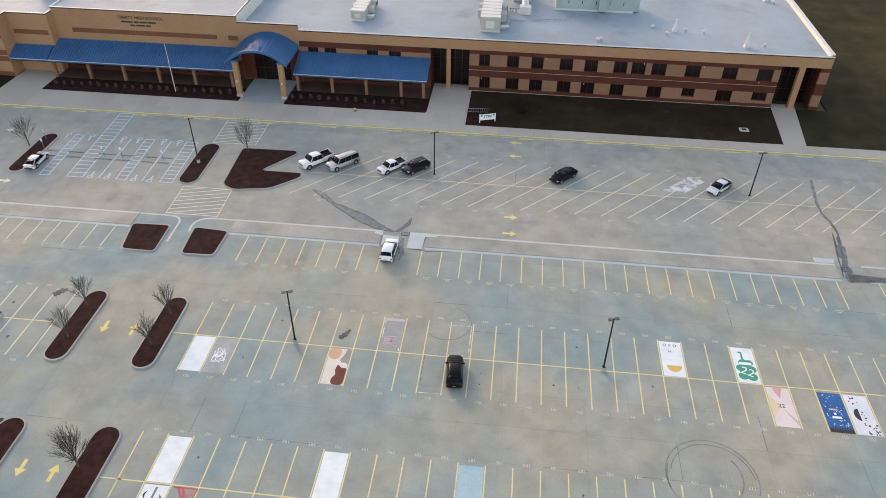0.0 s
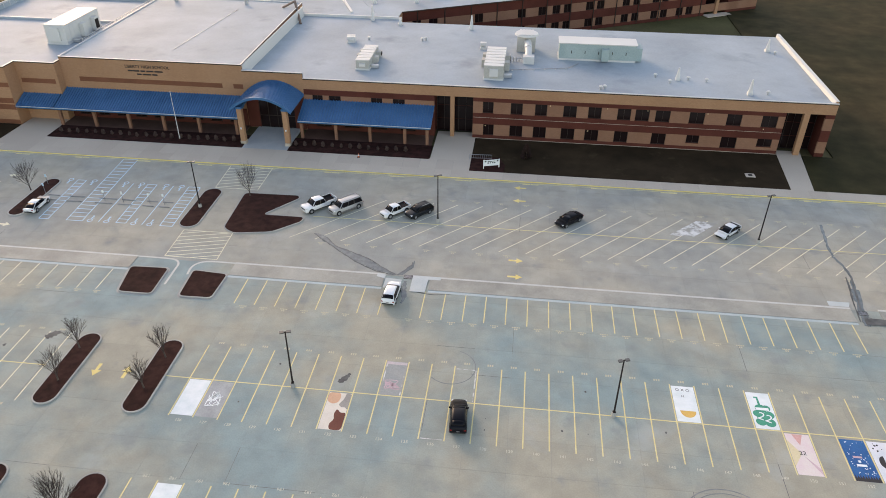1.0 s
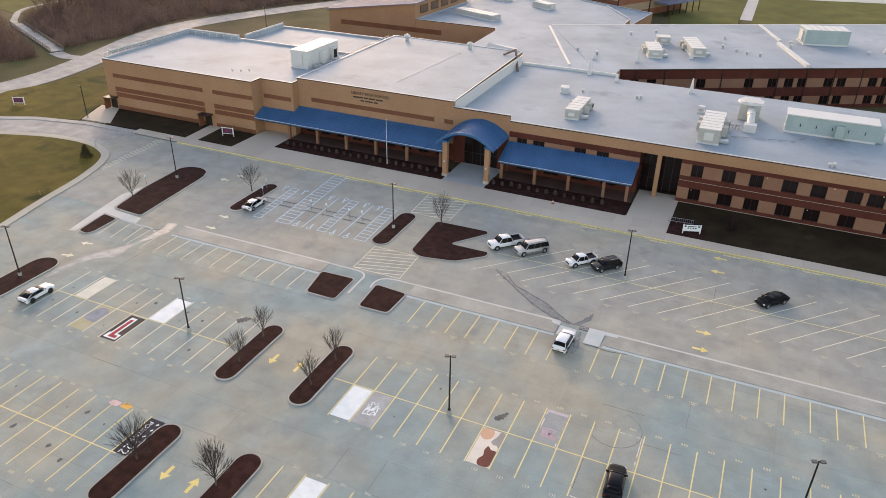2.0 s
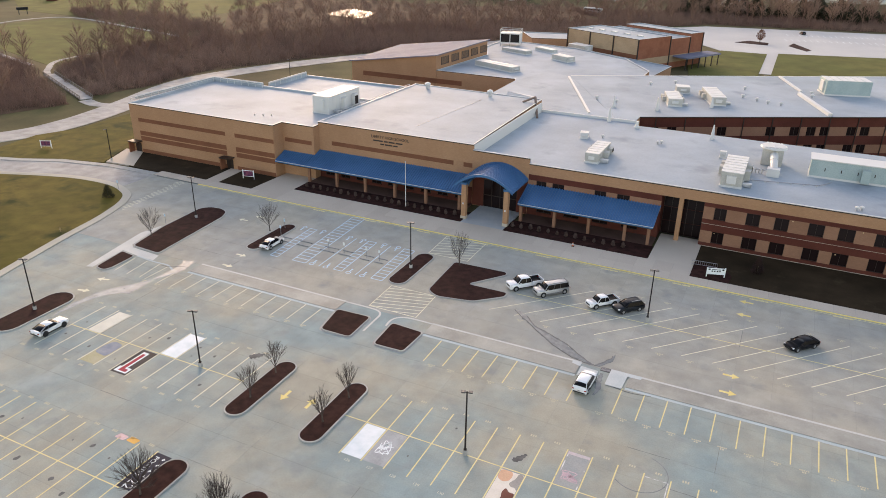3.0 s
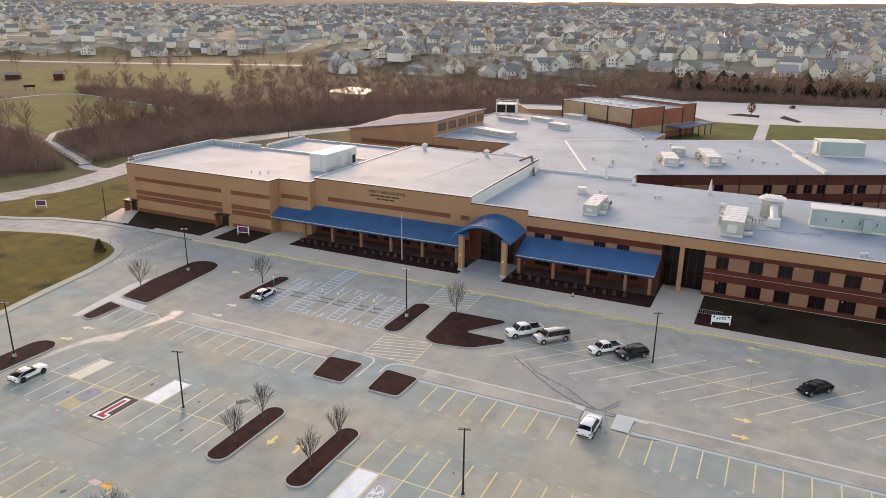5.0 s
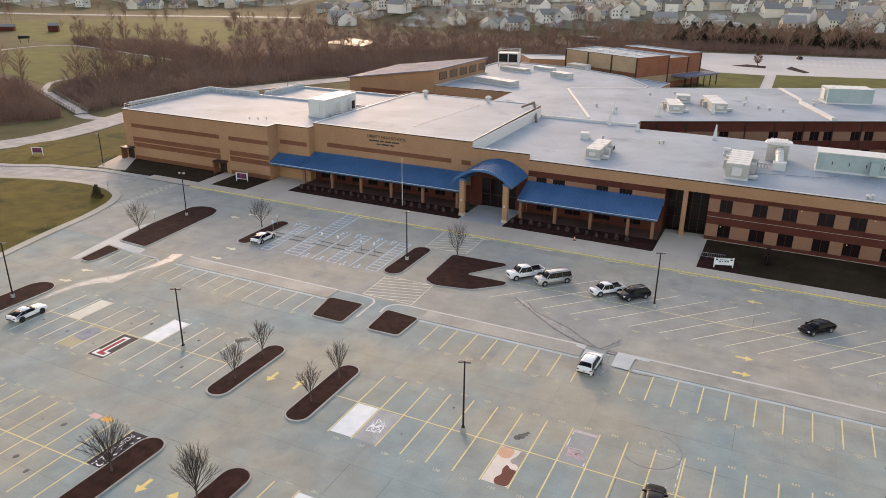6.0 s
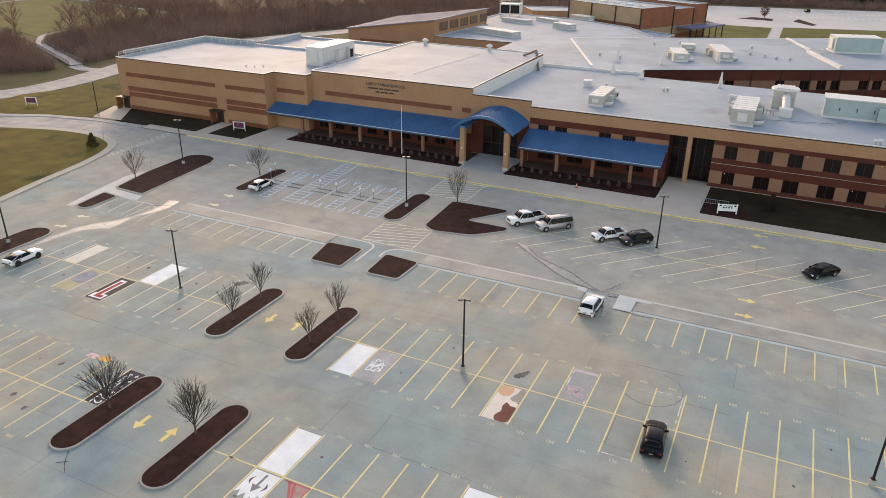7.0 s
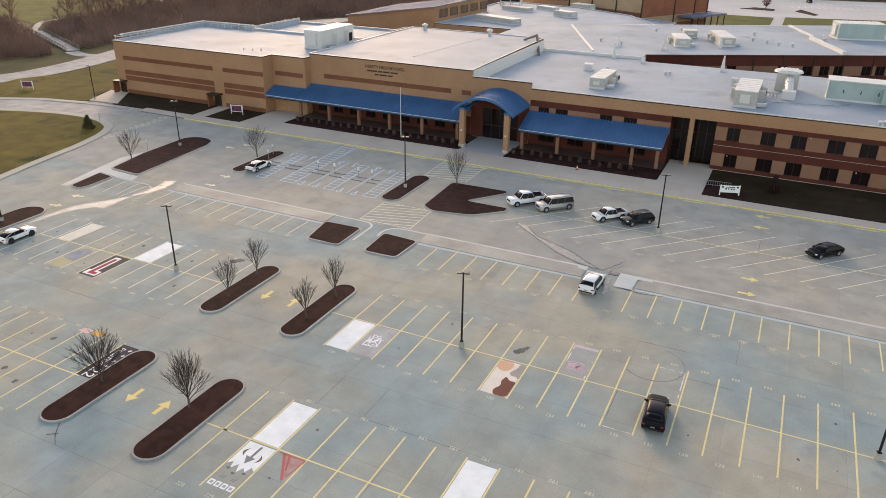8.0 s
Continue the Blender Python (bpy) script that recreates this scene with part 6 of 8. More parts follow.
tagged(dark_bush, "upright dark reddish bush on the brown lawn", "bush", "")

# ---- signs and small things ----
board = thing("notice_board", "white notice board on two white posts", "notice board", at=pose(-7.2, 57.0, 0.1, 0, 0, 18) @ Matrix.Scale(0.8, 4))
part("panel", boxes((-1.7, 1.7, -0.05, 0.05, 0.65, 2.05, 0.02)), WHITE, board)
for s in (-1, 1):
    part("post", boxes((s * 1.75 - 0.09, s * 1.75 + 0.09, -0.09, 0.09, -0.1, 2.15)), WHITE, board)
    part("badge", boxes((s * 1.35 - 0.2, s * 1.35 + 0.2, -0.07, -0.05, 1.6, 1.9)), DARK_CAR, board)
for i, w2 in enumerate((0.16, 0.13, 0.16, 0.14)):
    part("lettering", boxes((-0.9 + i * 0.5, -0.9 + i * 0.5 + 2 * w2, -0.065, -0.05, 1.25, 1.5)), DARK_CAR, board)
part("lettering", boxes((-0.85, 0.9, -0.065, -0.05, 1.66, 1.8)), DARK_CAR, board)
rail = thing("bike_rack", "low grey metal rail rack on the concrete", "bike rack", at=pose(-9.3, 60.1, 0.13, 0, 0, 4))
bm = bmesh.new()
for z in (0.3, 0.95):
    tube(bm, (-2.0, 0, z), (2.0, 0, z), 0.04, 0.04, 6)
part("rail", bm, STEEL, rail)
for i in range(13):
    bm = bmesh.new()
    tube(bm, (-2.0 + i / 3, 0, 0.0 if i % 4 == 0 else 0.3), (-2.0 + i / 3, 0, 0.95), 0.03, 0.03, 6)
    part("bar", bm, STEEL, rail)


def banner(x, y, turn):
    ob = thing("banner_sign", "white banner sign with a dark panel on two posts", "banner sign", "banner signs", at=pose(x, y, 0.1, 0, 0, turn))
    part("panel", boxes((-1.25, 1.25, -0.03, 0.03, 0.5, 1.9, 0.01)), WHITE, ob)
    part("print", boxes((-1.12, 1.12, -0.06, -0.031, 0.62, 1.78)), surface("printed_panel", [(0.05, 0.02, 0.06), (0.22, 0.05, 0.09)], 2.5, 0.6), ob, "dark printed area")
    for s in (-1, 1):
        part("post", boxes((s * 1.3 - 0.05, s * 1.3 + 0.05, -0.05, 0.05, -0.1, 2.0)), WHITE, ob)


banner(-162.5, 55.4, 25)
banner(-104.8, 60.4, 12)
pad = thing("inlet_pad", "small weathered concrete inlet pad in the lawn", "inlet pad", at=pose(37.7, 60.0, 0.06))
part("pad", boxes((-0.8, 0.8, -0.65, 0.65, 0, 0.14, 0.03)), WALK, pad)
part("grate", boxes((-0.35, 0.35, -0.3, 0.3, 0.14, 0.18, 0.01)), DARK, pad, "dark iron grate")
bm = bmesh.new()
box(bm, -0.24, 0.24, -0.24, 0.24, 0.0, 0.05, 0.01)
cone = thing("traffic_cone", "small orange traffic cone standing on the walk", "traffic cone", at=pose(-31.3, 58.2, 0.13))
part("base", bm, RUBBER, cone, "black rubber base")
bm = bmesh.new()
tube(bm, (0, 0, 0.05), (0, 0, 0.75), 0.17, 0.04, 12)
part("cone", bm, paint("orange_plastic", (0.62, 0.13, 0.03), 0.5), cone)
bm = bmesh.new()
tube(bm, (0, 0, 0.38), (0, 0, 0.55), 0.117, 0.085, 12)
part("band", bm, WHITE, cone, "white reflective band")
PAVER_TAN = paint("dull_ochre_paint", (0.30, 0.20, 0.09), 0.6)
for x, y, c in ((-115.4, 21.6, PAVER_TAN),):
    bm = bmesh.new()
    tube(bm, (0, 0, 0), (0, 0, 0.65), 0.13, 0.12, 10)
    tube(bm, (0, 0, 0.65), (0, 0, 0.82), 0.15, 0.05, 10)
    tube(bm, (-0.22, 0, 0.45), (0.22, 0, 0.45), 0.07, 0.07, 8)
    o = solid("fire_hydrant", bm, c, "short painted fire hydrant", "hydrant", "hydrants")
    o.location = (x, y, 0.12)
for x, y in ((-79.6, 38.6), (-68.7, 37.6), (-65.5, 37.5), (-61.0, 37.5), (-58.6, 37.6), (-80.9, 41.5), (-101.9, 33.3), (-124.3, 42.6)):
    ob = thing("sign_post", "slim metal post with a small accessible parking sign", "sign post", "sign posts", at=pose(x, y, 0, 0, 0, 5))
    part("post", boxes((-0.035, 0.035, -0.03, 0.03, 0, 2.0)), STEEL, ob)
    part("plate", boxes((-0.16, 0.16, -0.045, -0.03, 1.45, 2.0, 0.005)), WHITE if x > -79 else PALE, ob)

# drain inlets, patches, stains and tyre marks
drain = thing("drain_inlet", "cast iron drain grate in a concrete inlet", "drain", at=pose(-16.55, 22.8, 0) @ Matrix.Scale(0.75, 4))
part("frame", boxes((-0.8, 0.8, -0.6, 0.6, -0.05, 0.03)), DARK, drain)
for i in range(9):
    part("grate_bar", boxes((-0.7 + i * 0.165, -0.62 + i * 0.165, -0.5, 0.5, 0.03, 0.05)), STEEL, drain)
copy_thing(drain, pose(43.3, 22.2, 0))


def patch(name, pts, material, label, z=0.004, h=0.004):
    return solid(name, prisms(z - 0.003, z + h, ccw(pts)), material, label, "pavement patch", "pavement patches", "structure")


def ragged(line_pts, w, seed, n=5):
    """Outline of an uneven stain along a line."""
    rng = random.Random(seed)
    pts = smoothed(line_pts, n)
    left, right = [], []
    for i, p in enumerate(pts):
        a, b = Vector(pts[max(i - 1, 0)]), Vector(pts[min(i + 1, len(pts) - 1)])
        d = (b - a).normalized()
        s = i / (len(pts) - 1)
        ww = w * (0.35 + 0.65 * math.sin(math.pi * min(0.12 + s, 0.92))) * rng.uniform(0.6, 1.25) / 2
        left.append((p[0] - d.y * ww, p[1] + d.x * ww))
        right.append((p[0] + d.y * ww, p[1] - d.x * ww))
    return right + left[::-1]


FADED = surface("flaking_white_paint", [(0.66, 0.66, 0.64), (0.74, 0.73, 0.70)], 0.8, 0.8, 0.05, spots=((0.37, 0.36, 0.32), 0.9, 0.44, 0.56))
patch("new_concrete_patch", [(-15.9, 19.5), (-13.8, 19.5), (-13.7, 22.4), (-12.0, 22.5), (-12.0, 23.2), (-15.9, 23.2)], NEWCRETE, "stepped patch of new pale concrete by the drain", 0.070)
patch("new_concrete_patch", [(-19.6, 19.9), (-17.3, 19.9), (-17.3, 22.0), (-19.7, 22.2), (-19.7, 22.9), (-20.9, 23.2), (-20.9, 22.4), (-19.6, 22.0)], NEWCRETE, "patch of new pale concrete beside the drain", 0.068)
patch("new_concrete_patch", [(42.0, 23.4), (39.5, 23.4), (39.5, 24.4), (42.4, 24.4)], NEWCRETE, "small patch of new pale concrete by the drain")


def frayed(pts, seed, d=0.12):
    """The outline broken into short uneven steps."""
    rng = random.Random(seed)
    out = []
    for i, p in enumerate(pts):
        q = pts[(i + 1) % len(pts)]
        n = max(2, int(math.dist(p, q) / 0.55))
        out += [(p[0] + (q[0] - p[0]) * j / n + rng.uniform(-d, d), p[1] + (q[1] - p[1]) * j / n + rng.uniform(-d, d)) for j in range(n)]
    return out


patch("wet_strip", frayed([(-90.7, 0.6), (-91.3, 3.6), (-91.0, 8.2), (-90.1, 10.4), (-87.9, 13.2), (-86.9, 15.2), (-86.5, 13.6), (-86.3, 10.2), (-87.9, 9.7), (-89.4, 7.8), (-90.1, 5.6)], 4), PUDDLE, "ragged shallow puddle across the drive")
patch("wet_strip", frayed([(-86.9, 16.0), (-86.6, 19.4), (-87.0, 22.3), (-87.7, 22.7), (-85.6, 23.3), (-84.8, 20.3), (-85.4, 18.1), (-86.5, 15.4)], 14), PUDDLE, "ragged shallow puddle beside the median", 0.012)
STAIN_SOUTH = [(-32.4, 32.2), (-30.0, 30.0), (-26.4, 27.1), (-23.7, 25.0), (-21.2, 23.7), (-18.6, 23.1)]
STAIN_NORTH = [(-31.4, 32.3), (-30.2, 31.3), (-28.4, 29.3), (-25.9, 28.0), (-23.3, 26.8), (-21.4, 25.3), (-19.9, 24.3), (-18.2, 23.1)]
patch("wet_stain", frayed(STAIN_SOUTH + STAIN_NORTH[::-1], 1, 0.2), STAIN, "wet stain running to the drain", 0.012)
for j, edge in enumerate((STAIN_SOUTH, STAIN_NORTH[1:], [(-18.2, 23.1), (-17.2, 24.3), (-16.4, 26.4)])):
    r2 = random.Random(60 + j)
    patch("stain_edge", ribbon([(x + r2.uniform(-0.11, 0.11), y + r2.uniform(-0.11, 0.11)) for x, y in smoothed(edge, 3)], 0.13), OIL, "dark silty edge of the wet stain", 0.020)
patch("wet_stain", frayed([(-18.2, 23.2), (-16.5, 25.7), (-16.3, 26.9), (-16.1, 25.2), (-17.4, 23.2)], 2, 0.08), STAIN, "wet stain beside the drain", 0.016)
patch("pale_stall", [(21.0, 38.6), (24.6, 38.5), (29.0, 43.0), (25.8, 43.3)], FADED, "faded pale painted angled stall")
patch("wet_stain", ragged([(-16.8, 21.8), (-16.7, 19.8), (-16.4, 18.0), (-16.6, 16.8)], 0.7, 15), STAIN, "wet streak running past the kerb gap", 0.014)
EAST_STREAK = [(45.0, 47.0), (44.9, 44.6), (44.3, 41.0), (43.9, 38.0), (43.8, 35.4), (44.5, 33.0), (44.6, 30.4), (44.1, 27.6), (43.7, 25.0), (43.3, 22.8), (43.0, 19.4)]
patch("wet_stain", frayed(ribbon(EAST_STREAK[1:5], 0.35), 31, 0.12), STAIN, "thin damp streak along a slab joint", 0.012)
patch("wet_stain", frayed(ribbon(EAST_STREAK[4:8], 0.4), 35, 0.12), STAIN, "thin damp streak along a slab joint", 0.012)
patch("wet_stain", frayed(ribbon(EAST_STREAK[7:], 0.9), 3, 0.2), STAIN, "wet stain running to the second drain", 0.016)
patch("stain_edge", ragged(EAST_STREAK[5:], 0.22, 33, 4), OIL, "dark silty line in the wet stain", 0.020)
patch("stain_edge", ragged([(43.9, 30.4), (43.5, 27.6), (43.0, 25.0), (42.7, 22.8), (42.4, 20.4)], 0.26, 34, 4), OIL, "dark silty edge of the wet stain", 0.020)
patch("wet_stain", frayed([(43.2, 21.2), (48, 20.9), (58, 20.5), (72, 20.3), (72, 20.0), (58, 19.9), (48, 20.0), (43.2, 19.8)], 6, 0.1), OIL, "dark wet line along the gutter", 0.070)
patch("oil_stain", ragged([(-21.2, 1.4), (-20.6, 2.2), (-20.2, 3.0)], 0.9, 7), OIL, "small dark oil stain")
patch("oil_stain", ragged([(-58.9, 4.6), (-58.2, 5.4), (-57.6, 5.8)], 1.2, 8), OIL, "small dark oil stain")


rs = random.Random(57)
for i in range(46):
    row_x = rs.choice((-56.2, -53.85)) - STALL * (rs.randrange(11) + 0.5) if i < 26 else STALL * (rs.randrange(-12, 12) + 0.5)
    row_y = rs.choice((-22.5, -17.5, -2.6, 2.6)) + rs.uniform(-1.2, 1.2)
    if i < 26 and row_y < -10:
        row_x += 0.8
    a, q = rs.uniform(0, 6.28), rs.uniform(0.10, 0.30) * (1.0 if i < 26 else 0.5)
    patch("oil_spot", [(row_x + q * rs.uniform(0.6, 1.2) * math.cos(a + t * 0.785), row_y + q * 1.3 * rs.uniform(0.6, 1.2) * math.sin(a + t * 0.785)) for t in range(8)], OIL, "small dark oil spot in a stall", 0.0035, 0.0015)
for j, pts in enumerate(([(-89.4, 19.7), (-87.6, 20.0), (-86.2, 20.9), (-84.9, 21.2)], [(-14.8, 19.5), (-12.6, 19.2), (-10.2, 19.6)], [(43.2, 21.8), (45.5, 20.6), (50, 20.9)],
                         [(-50.9, -25.4), (-49.9, -26.6), (-48.9, -27.4)], [(-50.6, -26.9), (-49.8, -26.3)])):
    patch("crack", ragged(pts, 0.11, 80 + j), OIL, "thin dark crack in the concrete", 0.0245)


def arc_mark(cx, cy, r, a0, a1, w):
    n = max(8, int(abs(a1 - a0) / 6))
    pts = [(cx + r * math.cos(radians(a0 + (a1 - a0) * i / n)), cy + r * math.sin(radians(a0 + (a1 - a0) * i / n))) for i in range(n + 1)]
    return ribbon(pts, w)


SKID = surface("tyre_rubber_mark", [(0.18, 0.19, 0.19), (0.27, 0.275, 0.27)], 0.8, 0.8, 0.05)
for r, a0, a1, w, cx, cy in ((4.5, -20, 200, 0.12, 19.6, -13.0), (4.1, 5, 170, 0.1, 19.7, -13.1), (3.3, -40, 40, 0.16, 19.3, -12.8), (4.3, 160, 330, 0.12, 19.5, -13.2), (2.9, -135, 75, 0.10, -8.7, 5.6)):
    patch("tyre_mark", arc_mark(cx, cy, r, a0, a1, w), SKID, "curved dark tyre mark")

# ---- painted stalls ----
def art(name, x0, y0, material, label, w=2.5, l=5.45):
    ob = thing(name, label, "painted stall", "painted stalls", at=pose(x0, y0, 0.003))
    part("ground_coat", boxes((0, w, 0, l, 0, 0.004)), material, ob)
    return ob


def blob(cx, cy, pts, r=0.3):
    return rounded([(cx + x, cy + y) for x, y in pts], r, 4)


def coat(ob, pts, material, z=0.004, label=""):
    return part("paint_shape", prisms(z, z + 0.003, ccw(pts)), material, ob, label)


def pm(name, c, c2=None):
    return surface(name, [c, c2 or tuple(v * 0.9 for v in c)], 0.6, 0.75, 0.05, grain=5)


k = STALL
art("painted_stall", -14 * k + 0.12, -5.6, WHITE, "parking stall painted plain white")
art("painted_stall", -13 * k + 0.12, -14.3 - 5.6, WHITE, "parking stall painted plain white")
art("painted_stall", -7 * k + 0.12, -14.3 - 5.6, WHITE, "parking stall painted plain white")
art("painted_stall", -69.9 + 0.12, 0.12, WHITE, "parking stall painted plain white")
art("painted_stall", -83.2, 0.12, pm("cream_paint", (0.74, 0.70, 0.58)), "parking stall painted cream white", 2.4)
o = thing("painted_stall", "ragged white painted stall end with a grey arrow", "painted stall", "painted stalls", at=pose(-12.95 * k, -25.6, 0.003))
part("ground_coat", prisms(0, 0.004, ccw([(0, 5.4), (0, 2.6), (0.35, 3.0), (0.6, 2.3), (0.95, 2.9), (1.3, 2.1), (1.55, 2.7), (1.9, 2.35), (2.1, 3.0), (2.5, 2.7), (2.5, 5.4)])), WHITE, o)
part("arrow", prisms(0.006, 0.009, ccw([(1.22, 5.2), (1.17, 3.9), (0.80, 3.95), (1.25, 3.1), (1.72, 3.9), (1.40, 3.9), (1.44, 5.2)])), pm("grey_paint", (0.22, 0.22, 0.23)), o, "grey arrow")
for sx, sy in ((-1, 4.25), (1, 3.95)):
    part("curved_stroke", prisms(0.006, 0.009, ccw([(1.25 + sx * (0.62 + 0.34 * math.sin(q * math.pi / 6)), sy + 0.5 - q / 6) for q in range(7)] + [(1.25 + sx * (0.62 + 0.14 * math.sin(q * math.pi / 6)), sy + 0.5 - q / 6) for q in range(5, 0, -1)])), LETTER, o, "dark crescent stroke")
SMUDGE = pm("dark_smudge", (0.16, 0.16, 0.165))
for qx, qy in ((0.45, 2.25), (1.15, 1.9), (1.95, 2.2)):
    part("smudge", prisms(0.0, 0.004, ccw(rounded([(qx - 0.2, qy), (qx + 0.05, qy - 0.16), (qx + 0.24, qy + 0.02), (qx, qy + 0.14)], 0.06, 3))), SMUDGE, o, "dark paint smudge")
for qx in (0.75, 1.75):
    part("scribble", prisms(0.0, 0.004, ccw(ribbon([(qx - 0.2, 1.15), (qx - 0.08, 1.45), (qx + 0.04, 1.15), (qx + 0.2, 1.5)], 0.06))), SMUDGE, o, "thin dark scribble")
for q in range(4):
    part("square", boxes((0.1 + 0.6 * q, 0.58 + 0.6 * q, 0.25, 0.8, 0, 0.004)), WHITE, o, "small white square")
    part("square_print", boxes((0.22 + 0.6 * q, 0.46 + 0.6 * q, 0.4, 0.66, 0.006, 0.009)), pm("chalk_grey", (0.42, 0.43, 0.43)), o)
o = art("painted_stall", -14 * k + 2.86, -5.6, pm("scuffed_paint", (0.33, 0.34, 0.34), (0.42, 0.43, 0.43)), "stall with faded chalky scribbles", 2.5, 5.4)
for i in range(9):
    r2 = random.Random(40 + i)
    coat(o, ribbon(smoothed([(0.4 + r2.random() * 1.7, 1.6 + r2.random() * 2.4) for j in range(4)], 4), 0.09), WHITE, 0.004 + i * 0.0005)
o = art("painted_stall", -8 * k + 0.12, -5.7, pm("cream_coat", (0.78, 0.70, 0.60)), "stall painted cream with peach and brown patches")
coat(o, blob(0, 0, [(1.2, 0.0), (2.5, 0.0), (2.5, 2.6), (1.9, 2.5), (1.4, 3.1), (1.2, 2.2), (1.45, 1.5), (1.0, 0.8)], 0.5), pm("brown_coat", (0.17, 0.05, 0.035)))
coat(o, blob(0, 0, [(0.0, 4.1), (0.7, 3.7), (1.3, 4.0), (1.45, 4.8), (1.3, 5.45), (0.0, 5.45)], 0.4), pm("peach_coat", (0.72, 0.42, 0.27)))
coat(o, blob(0, 0, [(2.5, 3.0), (2.5, 5.45), (1.9, 5.45), (1.9, 4.7), (1.4, 3.7), (1.8, 3.3), (2.2, 3.4)], 0.4), pm("grey_coat", (0.36, 0.33, 0.30)))
o = art("painted_stall", -6 * k + 0.12, 0.12, pm("rose_grey_coat", (0.315, 0.335, 0.325), (0.36, 0.36, 0.34)), "stall with a faded pink border and scribble", 2.5, 5.5)
PINK = pm("pink_coat", (0.62, 0.42, 0.45), (0.50, 0.36, 0.38))
coat(o, [(0.05, 5.0), (2.45, 5.0), (2.45, 5.45), (0.05, 5.45)], pm("faded_pink_coat", (0.50, 0.46, 0.45), (0.62, 0.50, 0.52)))
for xa in (0.05, 2.33):
    coat(o, [(xa, 0.1), (xa + 0.12, 0.1), (xa + 0.12, 5.0), (xa, 5.0)], FADED, 0.0045)
for i in range(8):
    r2 = random.Random(70 + i)
    coat(o, ribbon(smoothed([(0.3 + r2.random() * 1.9, 0.8 + r2.random() * 1.5) for j in range(4)], 4), 0.11), PINK, 0.004 + i * 0.0005)
o = art("painted_stall", 6 * k + 0.12, 0.12, WHITE, "white stall with a half-round orange sun and small letters")
coat(o, [(0.5 + 0.85 * (1 + math.cos(math.pi + math.pi * i / 12)), 1.65 + 1.0 * math.sin(math.pi + math.pi * i / 12)) for i in range(13)], pm("orange_coat", (0.82, 0.50, 0.14)))
for t2, x2, y2, s2 in (("O X O", 1.2, 4.85, 0.55), ("H", 1.1, 3.85, 0.45)):
    text("lettering", t2, s2, pose(x2, y2, 0.006, 0, 0, 0), LETTER, o, 0.001)
o = art("painted_stall", 9 * k + 0.12, 0.12, WHITE, "white stall with a green tree-like cloud and number")
GRN = pm("green_coat", (0.05, 0.34, 0.22))
for lx, ly, lr in ((0.75, 1.0, 0.55), (1.7, 0.95, 0.6), (1.85, 2.1, 0.55), (0.65, 2.2, 0.5), (1.25, 1.6, 0.8), (1.15, 3.0, 0.62), (1.75, 3.1, 0.45)):
    coat(o, [(lx + lr * math.cos(math.pi * q / 8), ly + lr * math.sin(math.pi * q / 8)) for q in range(16)], GRN, 0.004 + 0.0002 * lx)
coat(o, [(1.0, 3.5), (1.25, 3.5), (1.2, 4.8), (0.75, 4.8), (0.75, 4.6), (1.0, 4.6)], GRN)
text("lettering", "22", 1.6, pose(1.3, 1.65, 0.008, 0, 0, -24), WHITE, o, 0.001)
coat(o, [(0.6, 2.75), (2.0, 2.75), (2.0, 3.15), (0.6, 3.15)], WHITE, 0.008)
o = art("painted_stall", 10 * k + 0.12, -5.7, pm("blush_coat", (0.78, 0.62, 0.62), (0.80, 0.70, 0.64)), "pale pink stall with crossing rays and a number")
coat(o, [(0.7, 5.4), (1.8, 5.4), (1.25, 3.9)], pm("salmon_coat", (0.72, 0.40, 0.36)))
coat(o, [(0.0, 1.0), (1.1, 2.8), (0.0, 4.6)], pm("butter_coat", (0.78, 0.66, 0.42)))
coat(o, [(1.2, 2.6), (2.5, 0.1), (2.5, 0.9)], pm("rose_coat", (0.70, 0.50, 0.52)))
text("lettering", "22", 0.75, pose(1.2, 2.85, 0.012), LETTER, o, 0.001)
o = art("painted_stall", 12 * k + 0.12, -5.8, pm("deep_blue_coat", (0.018, 0.105, 0.28), (0.025, 0.14, 0.35)), "deep blue stall with small white stars and lettering")
r2 = random.Random(9)
for i in range(42):
    sx2, sy2, q = r2.uniform(0.15, 2.35), r2.uniform(0.9, 5.3), r2.uniform(0.04, 0.09)
    coat(o, [(sx2 - q, sy2), (sx2, sy2 - q), (sx2 + q, sy2), (sx2, sy2 + q)], WHITE)
coat(o, [(0.0, 0.0)] + [(2.5 - i * 0.125, 0.35 + (0.45 if i % 2 else 0.0)) for i in range(21)][::-1] + [(2.5, 0.0)], LETTER)
coat(o, [(0.7, 3.0), (1.6, 3.0), (1.6, 3.25), (0.7, 3.25)], PINK, 0.006)
coat(o, [(0.75, 1.9), (1.75, 1.9), (1.75, 2.2), (0.75, 2.2)], WHITE, 0.006)
coat(o, [(1.05, 2.4), (1.3, 2.4), (1.3, 2.7), (1.05, 2.7)], WHITE, 0.006)
o = art("painted_stall", 13 * k + 0.12, -5.8, pm("ice_coat", (0.66, 0.70, 0.74), (0.80, 0.78, 0.80)), "pale stall with black dots and a dark half circle")
for i in range(34):
    sx2, sy2 = (r2.uniform(0.2, 1.3), r2.uniform(4.0, 5.3)) if i < 9 else ((r2.uniform(1.2, 1.6), r2.uniform(1.2, 3.2)) if i < 18 else (r2.uniform(1.2, 2.4), r2.uniform(0.1, 1.4)))
    q = r2.uniform(0.06, 0.14)
    coat(o, [(sx2 - q, sy2 - q * 0.4), (sx2 + q * 0.3, sy2 - q), (sx2 + q, sy2 + q * 0.5), (sx2 - q * 0.4, sy2 + q)], LETTER)
